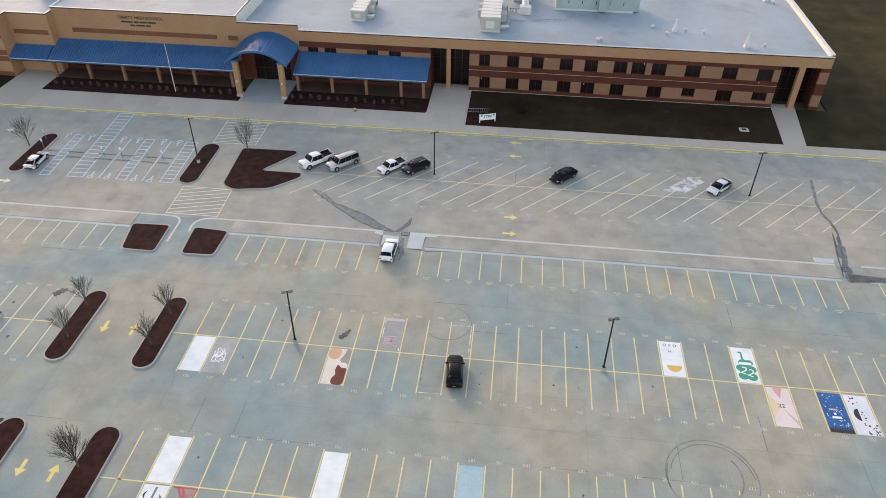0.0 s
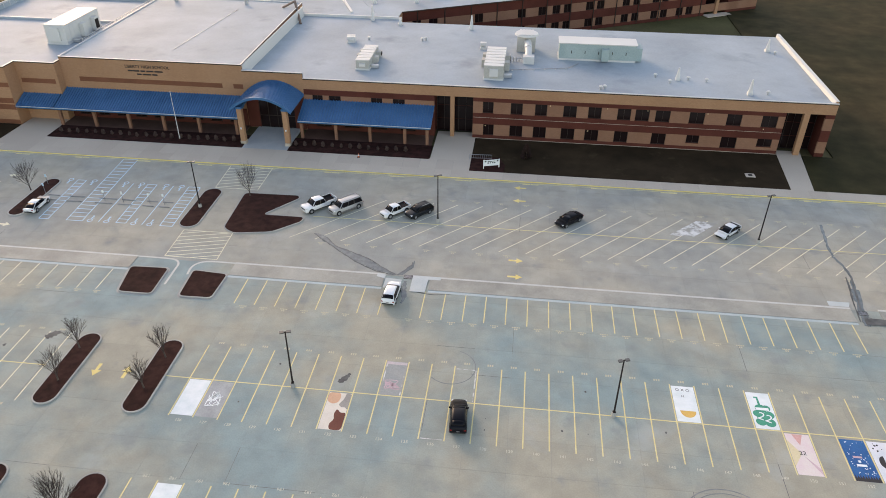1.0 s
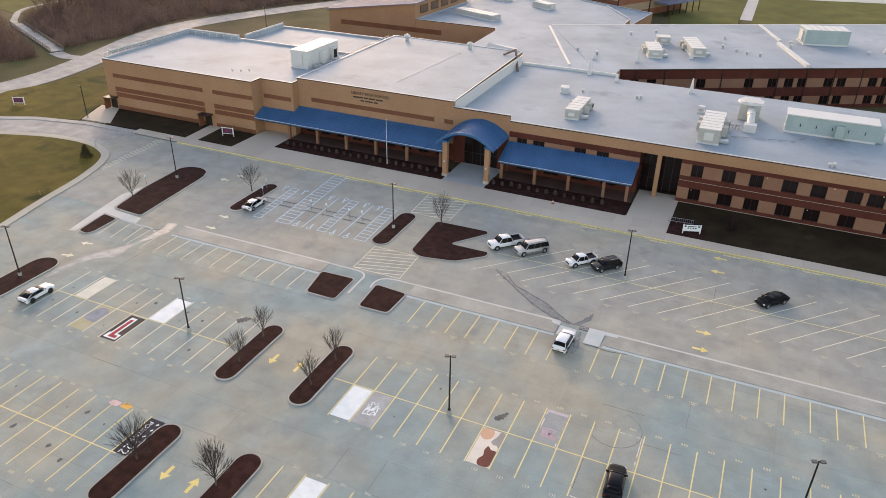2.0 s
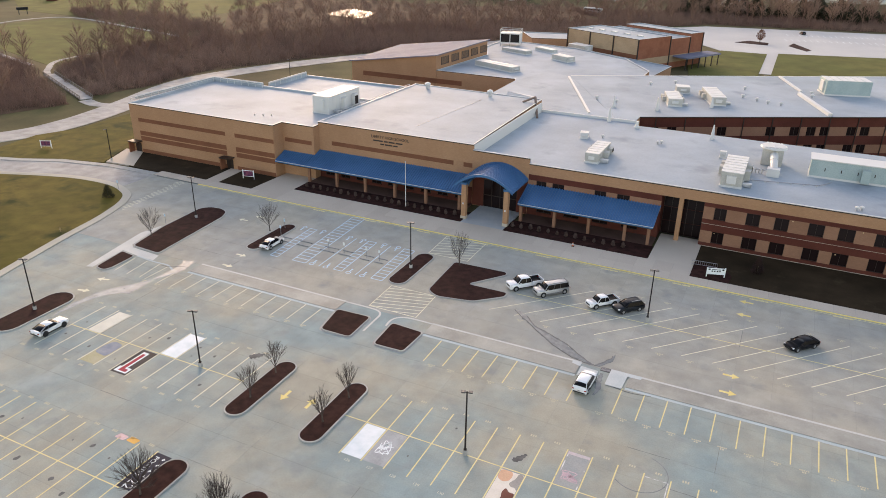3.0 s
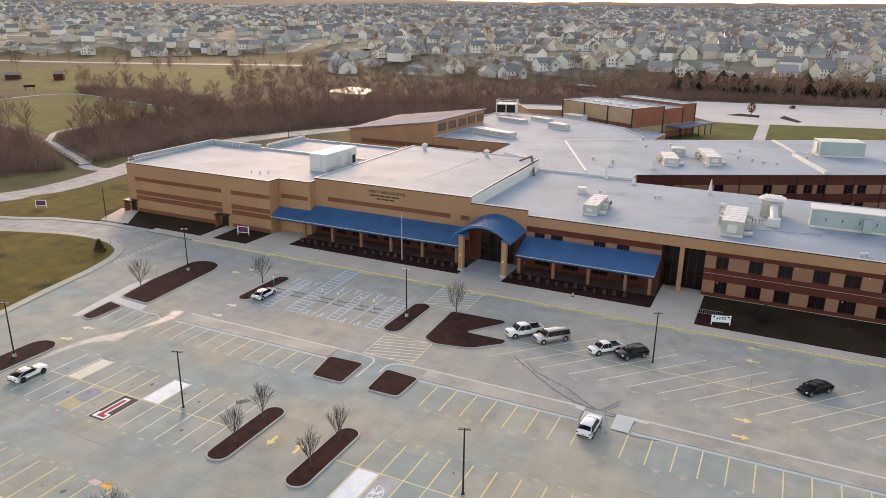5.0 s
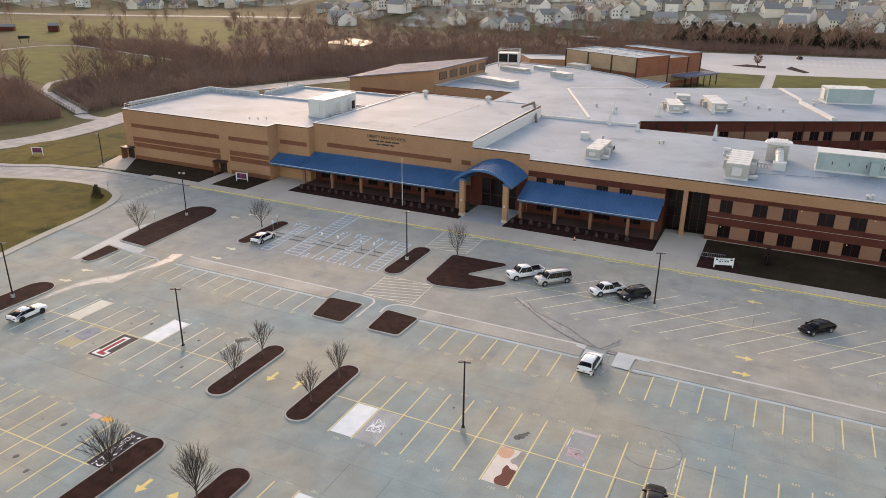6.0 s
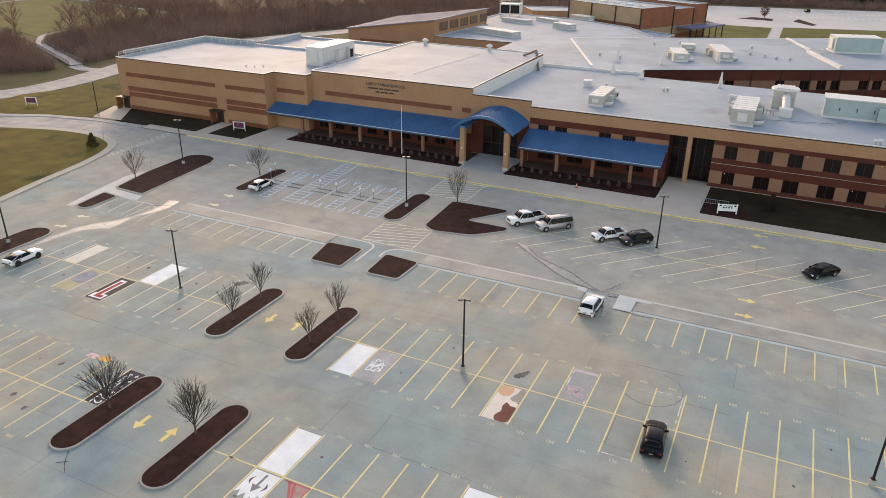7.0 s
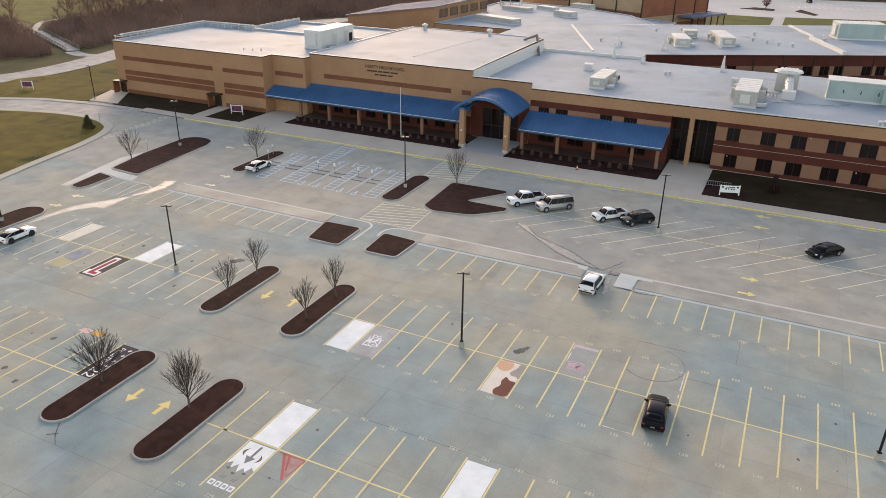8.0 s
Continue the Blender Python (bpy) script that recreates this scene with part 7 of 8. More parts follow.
coat(o, [(1.05 + 0.6 * math.cos(radians(a)), 2.7 + 0.85 * math.sin(radians(a))) for a in range(90, 271, 15)], LETTER)
o = art("painted_stall", -2 * k + 0.1, -19.9, pm("aqua_coat", (0.32, 0.50, 0.55), (0.40, 0.55, 0.58)), "pale aqua painted stall with faded lettering")
coat(o, [(0.5, 0.7), (2.0, 0.7), (2.0, 1.5), (0.5, 1.5)], PALE)
o = art("painted_stall", -72.5, -5.65, pm("black_coat", (0.025, 0.02, 0.022), (0.05, 0.04, 0.04)), "black stall with a large red and white block shape", 2.5, 5.4)
RC = pm("crimson_coat", (0.42, 0.03, 0.05))
coat(o, [(0.25, 0.3), (2.25, 0.3), (2.25, 1.4), (1.55, 1.4), (1.55, 5.0), (0.55, 5.0), (0.55, 1.4), (0.25, 1.4)], WHITE)
coat(o, [(0.75, 0.55), (1.95, 0.55), (1.95, 1.1), (1.3, 1.1), (1.3, 4.6), (0.8, 4.6)], RC, 0.008)
o = art("painted_stall", -78.0, -5.6, pm("olive_coat", (0.42, 0.38, 0.22), (0.46, 0.41, 0.27)), "stall faded between olive and slate paint", 2.5, 5.4)
coat(o, blob(0, 0, [(0.1, 2.2), (2.4, 1.9), (2.4, 4.9), (0.6, 5.2), (0.1, 4.0)], 0.6), pm("slate_coat", (0.20, 0.23, 0.28), (0.30, 0.32, 0.35)))
o = art("painted_stall", -55.62, -19.9, pm("night_coat", (0.012, 0.014, 0.03), (0.022, 0.025, 0.045)), "black stall with white lettering beside the island", 2.0, 5.5)
text("lettering", "POSITIVE", 0.80, pose(0.55, 3.45, 0.006, 0, 0, -90), WHITE, o, 0.001)
text("lettering", "22", 1.55, pose(1.0, 0.8, 0.006, 0, 0, -90), WHITE, o, 0.001)
for i, (bx, by) in enumerate(((1.45, 4.9), (1.5, 4.0), (1.4, 3.0), (1.45, 2.1))):
    coat(o, [(bx - 0.2, by - 0.05), (bx - 0.05, by - 0.22), (bx + 0.03, by - 0.06), (bx + 0.22, by + 0.02), (bx + 0.04, by + 0.07), (bx - 0.02, by + 0.26), (bx - 0.07, by + 0.05)], WHITE)
o = thing("painted_patch", "red triangle brushed on the concrete", "painted stall", "painted stalls", at=pose(-12 * k + 0.2, -22.9, 0.003))
part("ground_coat", prisms(0, 0.004, ccw([(0.35, 2.75), (2.55, 2.75), (2.15, 0.05)])), surface("brushed_red_paint", [(0.50, 0.24, 0.22), (0.40, 0.20, 0.185)], 1.2, 0.75, 0.05, grain=6, spots=((0.36, 0.33, 0.28), 1.6, 0.46, 0.60)), o, "thin pinkish wash")
RED_COAT = pm("red_coat", (0.55, 0.13, 0.13))
for p, q, w in (((0.1, 2.68), (2.55, 2.68), 0.14), ((0.55, 2.7), (2.1, 0.2), 0.2), ((1.05, 2.7), (1.75, 1.2), 0.16), ((2.5, 2.7), (2.2, 0.6), 0.1)):
    part("brush_stroke", prisms(0.003, 0.006, ccw(ribbon([p, q], w))), RED_COAT, o, "red brush stroke")
for x, y, c, name, label in ((-59.5, -14.1, (0.80, 0.42, 0.10), "orange_coat_small", "small orange painted mark at a stall end"), (-61.1, -14.2, (0.74, 0.50, 0.48), "pink_coat_small", "small pink painted mark at a stall end")):
    o = thing("painted_patch", label, "painted stall", "painted stalls", at=pose(x, y, 0.003))
    part("ground_coat", prisms(0, 0.004, ccw(rounded([(-0.75, -0.35), (0.6, -0.45), (0.8, 0.3), (-0.5, 0.4)], 0.2, 3))), pm(name, c), o)
o = thing("painted_border", "thin pale outline of an unpainted stall", "painted stall", "painted stalls", at=pose(-3 * k, 0, 0.003))
for r2 in ((0.2, 2.5, 5.25, 5.35), (2.45, 2.56, 0.2, 5.25)):
    part("outline", boxes((*r2, 0, 0.004)), FADED, o)
o = thing("painted_border", "thin pale line across a stall end", "painted stall", "painted stalls", at=pose(-4 * k, -5.7, 0.003))
part("outline", boxes((0.2, 2.55, 0.0, 0.10, 0, 0.004)), FADED, o)

# stall numbers
numbers = thing("stall_numbers", "small pale stencilled stall numbers", "road marking", kind="structure")
DIGIT = surface("pale_stencil", [(0.58, 0.55, 0.42), (0.66, 0.63, 0.50)], 1.0, 0.8, 0.03)
for kk in range(-14, 14):
    text("stall_number", str(140 + kk), 0.52, pose((kk + 0.5) * k, -6.35, 0.005), DIGIT, numbers, 0.001)
    text("stall_number", str(185 - kk), 0.52, pose((kk + 0.5) * k, -13.75, 0.005, 0, 0, 180), DIGIT, numbers, 0.001)
    if kk < 2:
        text("stall_number", str(242 + kk), 0.52, pose((kk + 0.5) * k, -26.3, 0.005), DIGIT, numbers, 0.001)
DIGIT2 = surface("faded_stencil", [(0.50, 0.46, 0.32), (0.58, 0.52, 0.36)], 1.0, 0.8, 0.03)
num_me = made("stall_mark", boxes((-0.34, -0.18, -0.17, 0.17, 0, 0.004), (-0.08, 0.08, -0.17, 0.17, 0, 0.004), (0.18, 0.34, -0.17, 0.17, 0, 0.004)), DIGIT2)
two_me = made("stall_mark", *[boxes(*[(-0.5 + 0.21 * i, -0.35 + 0.21 * i, 0.1, 0.3, 0, 0.004) for i in range(5)], (-0.22, -0.05, -0.25, 0.0, 0, 0.004), (0.03, 0.2, -0.25, 0.0, 0, 0.004))], DIGIT2)
for kk in range(-14, 24):
    part("stall_mark", num_me, None, numbers).location = ((kk + 0.5) * k, 6.3, 0.003)
    if kk not in (-7, 15):
        part("stall_mark", two_me, None, numbers).location = ((kk + 0.5) * k, 13.5, 0.003)
for j in range(12):
    part("stall_mark", two_me, None, numbers).location = (-57.6 - k * j, 14.3, 0.003)
    part("stall_mark", num_me, None, numbers).location = (-57.6 - k * j, -6.4, 0.003)
    part("stall_mark", num_me, None, numbers).location = (-57.6 - k * j, 6.3, 0.003)
    part("stall_mark", num_me, None, numbers).location = (-57.1 - k * j, -13.8, 0.003)
    part("stall_mark", num_me, None, numbers).location = (-57.1 - k * j, -26.3, 0.003)
for j in range(-5, 18):
    for yy, dx in ((29.6, -5.0), (44.6, 9.2)):
        part("stall_mark", two_me, None, numbers).location = (-6.1 + 3.93 * j + dx, yy, 0.003)
lettered()

# ---- footbridge ----
bridge = thing("footbridge", "wooden footbridge with slatted railings across the creek", "footbridge")
PLANKS = surface("grey_planks", [(0.22, 0.18, 0.15), (0.30, 0.25, 0.21)], 0.6, 0.85, 0.2)
ba, bb = Vector((-197.5, 96.5)), Vector((-240.5, 117))
bd = (bb - ba).normalized()
bturn = math.degrees(math.atan2(bd.y, bd.x))
BL = (bb - ba).length
bm = boxes((0, BL, -1.8, 1.8, -0.02, 0.15))
bm.transform(pose(ba.x, ba.y, 0, 0, 0, bturn))
part("deck", bm, ROAD, bridge, "pale bridge deck")
for s in (-1.85, 1.85):
    bm = boxes((0, BL, s - 0.06, s + 0.06, 1.15, 1.3), (0, BL, s - 0.05, s + 0.05, 0.25, 0.38))
    bm.transform(pose(ba.x, ba.y, 0, 0, 0, bturn))
    part("rail", bm, PLANKS, bridge)
    for i in range(25):
        bm = boxes((BL * i / 24 - 0.09, BL * i / 24 + 0.09, s - 0.09, s + 0.09, -0.1, 1.4))
        bm.transform(pose(ba.x, ba.y, 0, 0, 0, bturn))
        part("post", bm, PLANKS, bridge)


# ---- woods: many bare trees in one mesh ----
def wood_template(seed, h, n_limb, n_twig, spread, low=0.3, thick_twig=0.0030):
    """Vertices and faces of one bare woodland tree made of thin tapered sticks."""
    rng = random.Random(seed)
    vs, fs = [], []

    def stick(p, q, r0, r1):
        k0 = len(vs)
        d = q - p
        u = d.orthogonal().normalized()
        v = d.cross(u).normalized()
        for c, r in ((p, r0), (q, r1)):
            for a in (0, 2.094, 4.189):
                w = c + (u * math.cos(a) + v * math.sin(a)) * r
                vs.append((w.x, w.y, w.z))
        for a in range(3):
            b = (a + 1) % 3
            fs.append((k0 + a, k0 + b, k0 + 3 + b))
            fs.append((k0 + a, k0 + 3 + b, k0 + 3 + a))

    def twig(p, q, r):
        k0 = len(vs)
        d = q - p
        u = d.orthogonal().normalized()
        v = d.cross(u).normalized()
        for a in (0, 2.094, 4.189):
            w = p + (u * math.cos(a) + v * math.sin(a)) * r
            vs.append((w.x, w.y, w.z))
        vs.append((q.x, q.y, q.z))
        fs.extend(((k0, k0 + 1, k0 + 3), (k0 + 1, k0 + 2, k0 + 3), (k0 + 2, k0, k0 + 3)))

    lean = Vector((rng.uniform(-0.06, 0.06), rng.uniform(-0.06, 0.06), 1))
    top = lean * h * 0.8
    stick(Vector((0, 0, -0.3)), lean * h * 0.4, 0.010 * h, 0.008 * h)
    stick(lean * h * 0.4, top, 0.008 * h, 0.003 * h)
    for i in range(n_limb):
        s = rng.uniform(low, 0.95)
        p = top * s
        a = rng.uniform(0, 6.283)
        d = Vector((math.cos(a) * spread, math.sin(a) * spread, rng.uniform(0.9, 1.7))).normalized()
        q = p + d * h * (0.46 - 0.30 * s) * rng.uniform(0.8, 1.25)
        stick(p, q, 0.0045 * h * (1.3 - s), 0.0018 * h)
        for j in range(n_twig):
            t = rng.uniform(0.35, 1.0)
            m = p + (q - p) * t
            e = m + (d + Vector((rng.uniform(-1, 1), rng.uniform(-1, 1), rng.uniform(-0.4, 0.7))) * 0.75).normalized() * h * rng.uniform(0.08, 0.17)
            twig(m, e, thick_twig * h)
    return np.array(vs), np.array(fs)


def inside(x, y, poly):
    hit = False
    for (x0, y0), (x1, y1) in zip(poly, poly[1:] + poly[:1]):
        if (y0 > y) != (y1 > y) and x < (x1 - x0) * (y - y0) / (y1 - y0) + x0:
            hit = not hit
    return hit


def scattered(poly, gap, seed):
    rng = random.Random(seed)
    xs, ys = [p[0] for p in poly], [p[1] for p in poly]
    out = []
    y = min(ys)
    while y < max(ys):
        x = min(xs)
        while x < max(xs):
            px, py = x + rng.uniform(-0.5, 0.5) * gap, y + rng.uniform(-0.5, 0.5) * gap
            if inside(px, py, poly):
                out.append((px, py))
            x += gap
        y += gap
    return out


def planted(name, places, templates, scale, seed, material, label, category="woods"):
    rng = random.Random(seed)
    vv, ff, base = [], [], 0
    for x, y in places:
        v, f = templates[rng.randrange(len(templates))]
        a, s = rng.uniform(0, 6.283), rng.uniform(*scale)
        c, d = math.cos(a) * s, math.sin(a) * s
        w = np.empty_like(v)
        w[:, 0], w[:, 1], w[:, 2] = v[:, 0] * c - v[:, 1] * d + x, v[:, 0] * d + v[:, 1] * c + y, v[:, 2] * s - 0.1 + rise(x, y)
        vv.append(w)
        ff.append(f + base)
        base += len(v)
    v, f = np.concatenate(vv), np.concatenate(ff)
    me = bpy.data.meshes.new(name)
    me.vertices.add(len(v))
    me.vertices.foreach_set("co", v.ravel())
    me.loops.add(len(f) * 3)
    me.loops.foreach_set("vertex_index", f.ravel())
    me.polygons.add(len(f))
    me.polygons.foreach_set("loop_start", np.arange(0, len(f) * 3, 3))
    me.update(calc_edges=True)
    me.materials.append(material)
    return tagged(new(name, me), label, category, kind="stuff")


TALL = [wood_template(s, 12.5, 24, 12, 1.0) for s in range(5)]


def brush_template(seed, n=135):
    """A thicket of thin leaning stems with side twigs."""
    rng = random.Random(seed)
    vs, fs = [], []

    def spike(p, q, r):
        k0 = len(vs)
        a0 = rng.uniform(0, 2)
        for a in (0, 2.094, 4.189):
            vs.append((p[0] + r * math.cos(a + a0), p[1] + r * math.sin(a + a0), p[2]))
        vs.append(q)
        fs.extend(((k0, k0 + 1, k0 + 3), (k0 + 1, k0 + 2, k0 + 3), (k0 + 2, k0, k0 + 3)))

    for i in range(n):
        a, rr = rng.uniform(0, 6.283), 2.3 * math.sqrt(rng.random())
        x, y = rr * math.cos(a), rr * math.sin(a)
        h = rng.uniform(1.6, 4.6) * (1.15 - 0.2 * rr)
        z = 0 if i % 3 == 0 else rng.uniform(0.3, 0.7) * h
        lx, ly = rng.uniform(-0.5, 0.5) * (h - z) + x * 0.12, rng.uniform(-0.5, 0.5) * (h - z) + y * 0.12
        spike((x, y, z), (x + lx, y + ly, h), 0.045 if i % 3 == 0 else 0.032)
    return np.array(vs), np.array(fs)


BRUSH = [brush_template(20 + s) for s in range(4)]
ZONES = [
    ([(-206, 62), (-197, 90), (-236, 109), (-262, 124), (-330, 140), (-330, 60), (-240, 40)], 11.5, 3.9),
    ([(-200, 101), (-196, 120), (-198, 150), (-182, 188), (-160, 228), (-120, 298), (-75, 352), (-95, 385), (-150, 350), (-215, 290), (-258, 212), (-255, 150), (-243, 123)], 11.5, 4.2),
    ([(-75, 365), (-50, 395), (46, 414), (165, 450), (210, 480), (200, 515), (60, 470), (-60, 445), (-140, 420), (-110, 390)], 9.0, 4.2),
    ([(-262, 232), (-215, 300), (-150, 355), (-115, 395), (-130, 480), (-230, 520), (-330, 480), (-430, 420), (-340, 330)], 24.0, 13.0),
    ([(-262, 205), (-240, 190), (-232, 150), (-246, 128), (-252, 140)], 8.0, 4.2),
    ([(-371, 234), (-304, 219), (-248, 211), (-268, 240), (-332, 266), (-398, 256)], 13.0, 4.4),
]
tall, far_tall, brush = [], [], []
for i, (poly, g1, g2) in enumerate(ZONES):
    (far_tall if i == 2 else tall).extend(scattered(poly, g1, i))
    brush += scattered(poly, g2, 50 + i)
for i in range(700):
    r4 = random.Random(900 + i)
    a, dd = radians(r4.uniform(-6, 62)), r4.uniform(560, 2000)
    tall.append((-math.sin(a) * dd + r4.uniform(-9, 9), math.cos(a) * dd - 40))
THICKET = surface("thicket_twigs", [(0.20, 0.112, 0.082), (0.29, 0.178, 0.128)], 0.02, 0.95, 0.2, island=0.35)
LITTER = surface("leaf_litter", [(0.085, 0.050, 0.034), (0.13, 0.085, 0.055)], 0.05, 0.95, 0.4, grain=3, wide=0.2, spec=0.05)
for poly, g1, g2 in ZONES[:4]:
    solid("woodland_floor", prisms(-0.13, -0.085, ccw(poly)), LITTER, "brown leaf litter below the bare woods", "ground", kind="structure")
planted("tree_line", far_tall, TALL, (0.8, 1.4), 4, WOOD, "tall bare trees behind the far parking lot")
solid("pond", prisms(-0.13, -0.08, rounded([(-260, 318), (-263, 352), (-238, 342), (-229, 312)][::-1], 8)), paint("pond_water", (0.10, 0.105, 0.105), 0.45, spec=0.4), "small still pond among the bare trees", "pond", kind="structure")
planted("woodland_trees", tall, TALL, (0.6, 1.35), 1, WOOD, "tall bare brown woodland trees along the creek")
planted("woodland_brush", brush, BRUSH, (0.7, 1.3), 2, THICKET, "dense bare brown brush below the woodland trees")


def cedar_template(seed):
    rng = random.Random(seed)
    vs, fs = [], []
    for i in range(380):
        z = rng.random()
        a = rng.uniform(0, 6.283)
        rr = 3.3 * math.sin(math.pi * (0.22 + 0.76 * z)) * rng.uniform(0.55, 1.08)
        p = Vector((math.cos(a) * rr, math.sin(a) * rr, 0.3 + z * 8.5))
        k0 = len(vs)
        s = rng.uniform(0.35, 0.75)
        for d in ((s, 0, -0.2 * s), (-s * 0.5, s * 0.87, -0.2 * s), (-s * 0.5, -s * 0.87, -0.2 * s), (0.1, 0.1, s * 1.2)):
            vs.append((p.x + d[0], p.y + d[1], p.z + d[2]))
        fs += [(k0, k0 + 1, k0 + 3), (k0 + 1, k0 + 2, k0 + 3), (k0 + 2, k0, k0 + 3), (k0, k0 + 2, k0 + 1)]
    return np.array(vs), np.array(fs)


CED = [cedar_template(s) for s in range(3)]
r4 = random.Random(77)
row_c = [(-80 + 4.6 * i + r4.uniform(-3, 3), 424 + 0.09 * (4.6 * i) + r4.uniform(2, 20)) for i in range(46)]
planted("cedar_row", row_c, CED, (0.7, 1.55), 3, CEDAR, "dark evergreen cedars in the far tree line", "evergreens")
oak = thing("brown_tree", "small tree holding rusty brown leaves in the far island", "tree", at=pose(-19, 335, 0.1))
bm = bmesh.new()
tube(bm, (0, 0, -0.1), (0, 0, 3), 0.2, 0.12, 8)
part("trunk", bm, BARK, oak)
bm = bmesh.new()
r4 = random.Random(8)
for i in range(420):
    a, z = r4.uniform(0, 6.283), r4.random()
    rr = 2.1 * math.sin(math.pi * (0.12 + 0.8 * z)) * r4.uniform(0.4, 1.05)
    p = Vector((math.cos(a) * rr, math.sin(a) * rr, 1.4 + 4.6 * z))
    q = Vector((r4.uniform(-1, 1), r4.uniform(-1, 1), r4.uniform(-1, 1))) * 0.35
    tube(bm, p, p + q, 0.14, 0.03, 4)
part("crown", bm, surface("rusty_leaves", [(0.13, 0.045, 0.025), (0.20, 0.075, 0.035)], 1.0, 0.9), oak, "rusty brown leaves")
far_lines = thing("far_stall_lines", "pale stall lines of the far lot", "road marking", kind="structure")
fl = made("stall_line", boxes((-0.09, 0.09, -3, 3, 0.0, 0.012)), WHITE)
for i in range(40):
    for yy in (372, 352):
        o = part("stall_line", fl, None, far_lines)
        o.location, o.rotation_euler.z = (-8 + i * 2.9, yy + 0.24 * i * 2.9 * 0.9, 0.002), radians(12)

# ---- distant houses ----
SIDING = [surface("siding_" + n, [c, tuple(v * 0.92 for v in c)], 0.2, 0.8, 0.05, grain=2) for n, c in (("white", (0.82, 0.77, 0.70)), ("beige", (0.62, 0.53, 0.43)), ("grey", (0.55, 0.52, 0.47)), ("cream", (0.75, 0.68, 0.57)))]
SHINGLES = [surface("roof_shingles_" + n, [c, tuple(v * 1.25 for v in c)], 0.02, 0.9, 0.2, grain=3) for n, c in (("grey", (0.20, 0.195, 0.19)), ("brown", (0.185, 0.155, 0.135)), ("pale", (0.29, 0.275, 0.26)))]
SHINGLE = SHINGLES[0]


def gable(bm, x0, x1, y0, y1, z0, z1, along_x, over=0.35):
    """A pitched roof with its two slopes and closed gables."""
    if along_x:
        c = [(x0 - over, y0 - over, z0), (x1 + over, y0 - over, z0), (x1 + over, y1 + over, z0), (x0 - over, y1 + over, z0)]
        r = [(x0 - over, (y0 + y1) / 2, z1), (x1 + over, (y0 + y1) / 2, z1)]
        faces = ((0, 1, 5, 4), (2, 3, 4, 5), (3, 0, 4), (1, 2, 5), (3, 2, 1, 0))
    else:
        c = [(x0 - over, y0 - over, z0), (x1 + over, y0 - over, z0), (x1 + over, y1 + over, z0), (x0 - over, y1 + over, z0)]
        r = [((x0 + x1) / 2, y0 - over, z1), ((x0 + x1) / 2, y1 + over, z1)]
        faces = ((1, 2, 5, 4), (3, 0, 4, 5), (0, 1, 4), (2, 3, 5), (3, 2, 1, 0))
    v = [bm.verts.new(p) for p in c + r]
    for f in faces:
        bm.faces.new([v[i] for i in f])


def gabled_walls(bm, x0, x1, y0, y1, z0, z1, z2, along_x):
    """Walls with their gable triangles, closed at the roof line."""
    if along_x:
        ends = [[(x, y0, z0), (x, y1, z0), (x, y1, z1), (x, (y0 + y1) / 2, z2), (x, y0, z1)] for x in (x0, x1)]
    else:
        ends = [[(x0, y, z0), (x1, y, z0), (x1, y, z1), ((x0 + x1) / 2, y, z2), (x0, y, z1)] for y in (y0, y1)]
    rings = [[bm.verts.new(p) for p in e] for e in ends]
    for r in rings:
        bm.faces.new(r)
    for i in range(5):
        bm.faces.new((rings[0][i], rings[0][(i + 1) % 5], rings[1][(i + 1) % 5], rings[1][i]))


def pitched(bm, x0, x1, y0, y1, z1, z2, along_x, over=0.4, t=0.16):
    """Two roof slopes with thickness and eaves, laid on gabled walls."""
    if not along_x:
        k0 = len(bm.verts)
        pitched(bm, y0, y1, x0, x1, z1, z2, True, over, t)
        bm.verts.ensure_lookup_table()
        for v in bm.verts[k0:]:
            v.co = (v.co.y, v.co.x, v.co.z)
        return
    mid = (y0 + y1) / 2
    drop = (z2 - z1) / (mid - y0) * over
    for ye in (y0 - over, y1 + over):
        low, high = [bm.verts.new((x, ye, z1 - drop + 0.02)) for x in (x0 - over, x1 + over)], [bm.verts.new((x, mid, z2 + 0.02)) for x in (x0 - over, x1 + over)]
        under = [low[0], low[1], high[1], high[0]]
        upper = [bm.verts.new((v.co.x, v.co.y, v.co.z + t)) for v in under]
        bm.faces.new(under)
        bm.faces.new(upper[::-1])
        for i in range(4):
            j = (i + 1) % 4
            bm.faces.new((under[i], under[j], upper[j], upper[i]))


HOUSE_PANE = paint("house_window_glass", (0.10, 0.105, 0.115), 0.15, spec=0.4)


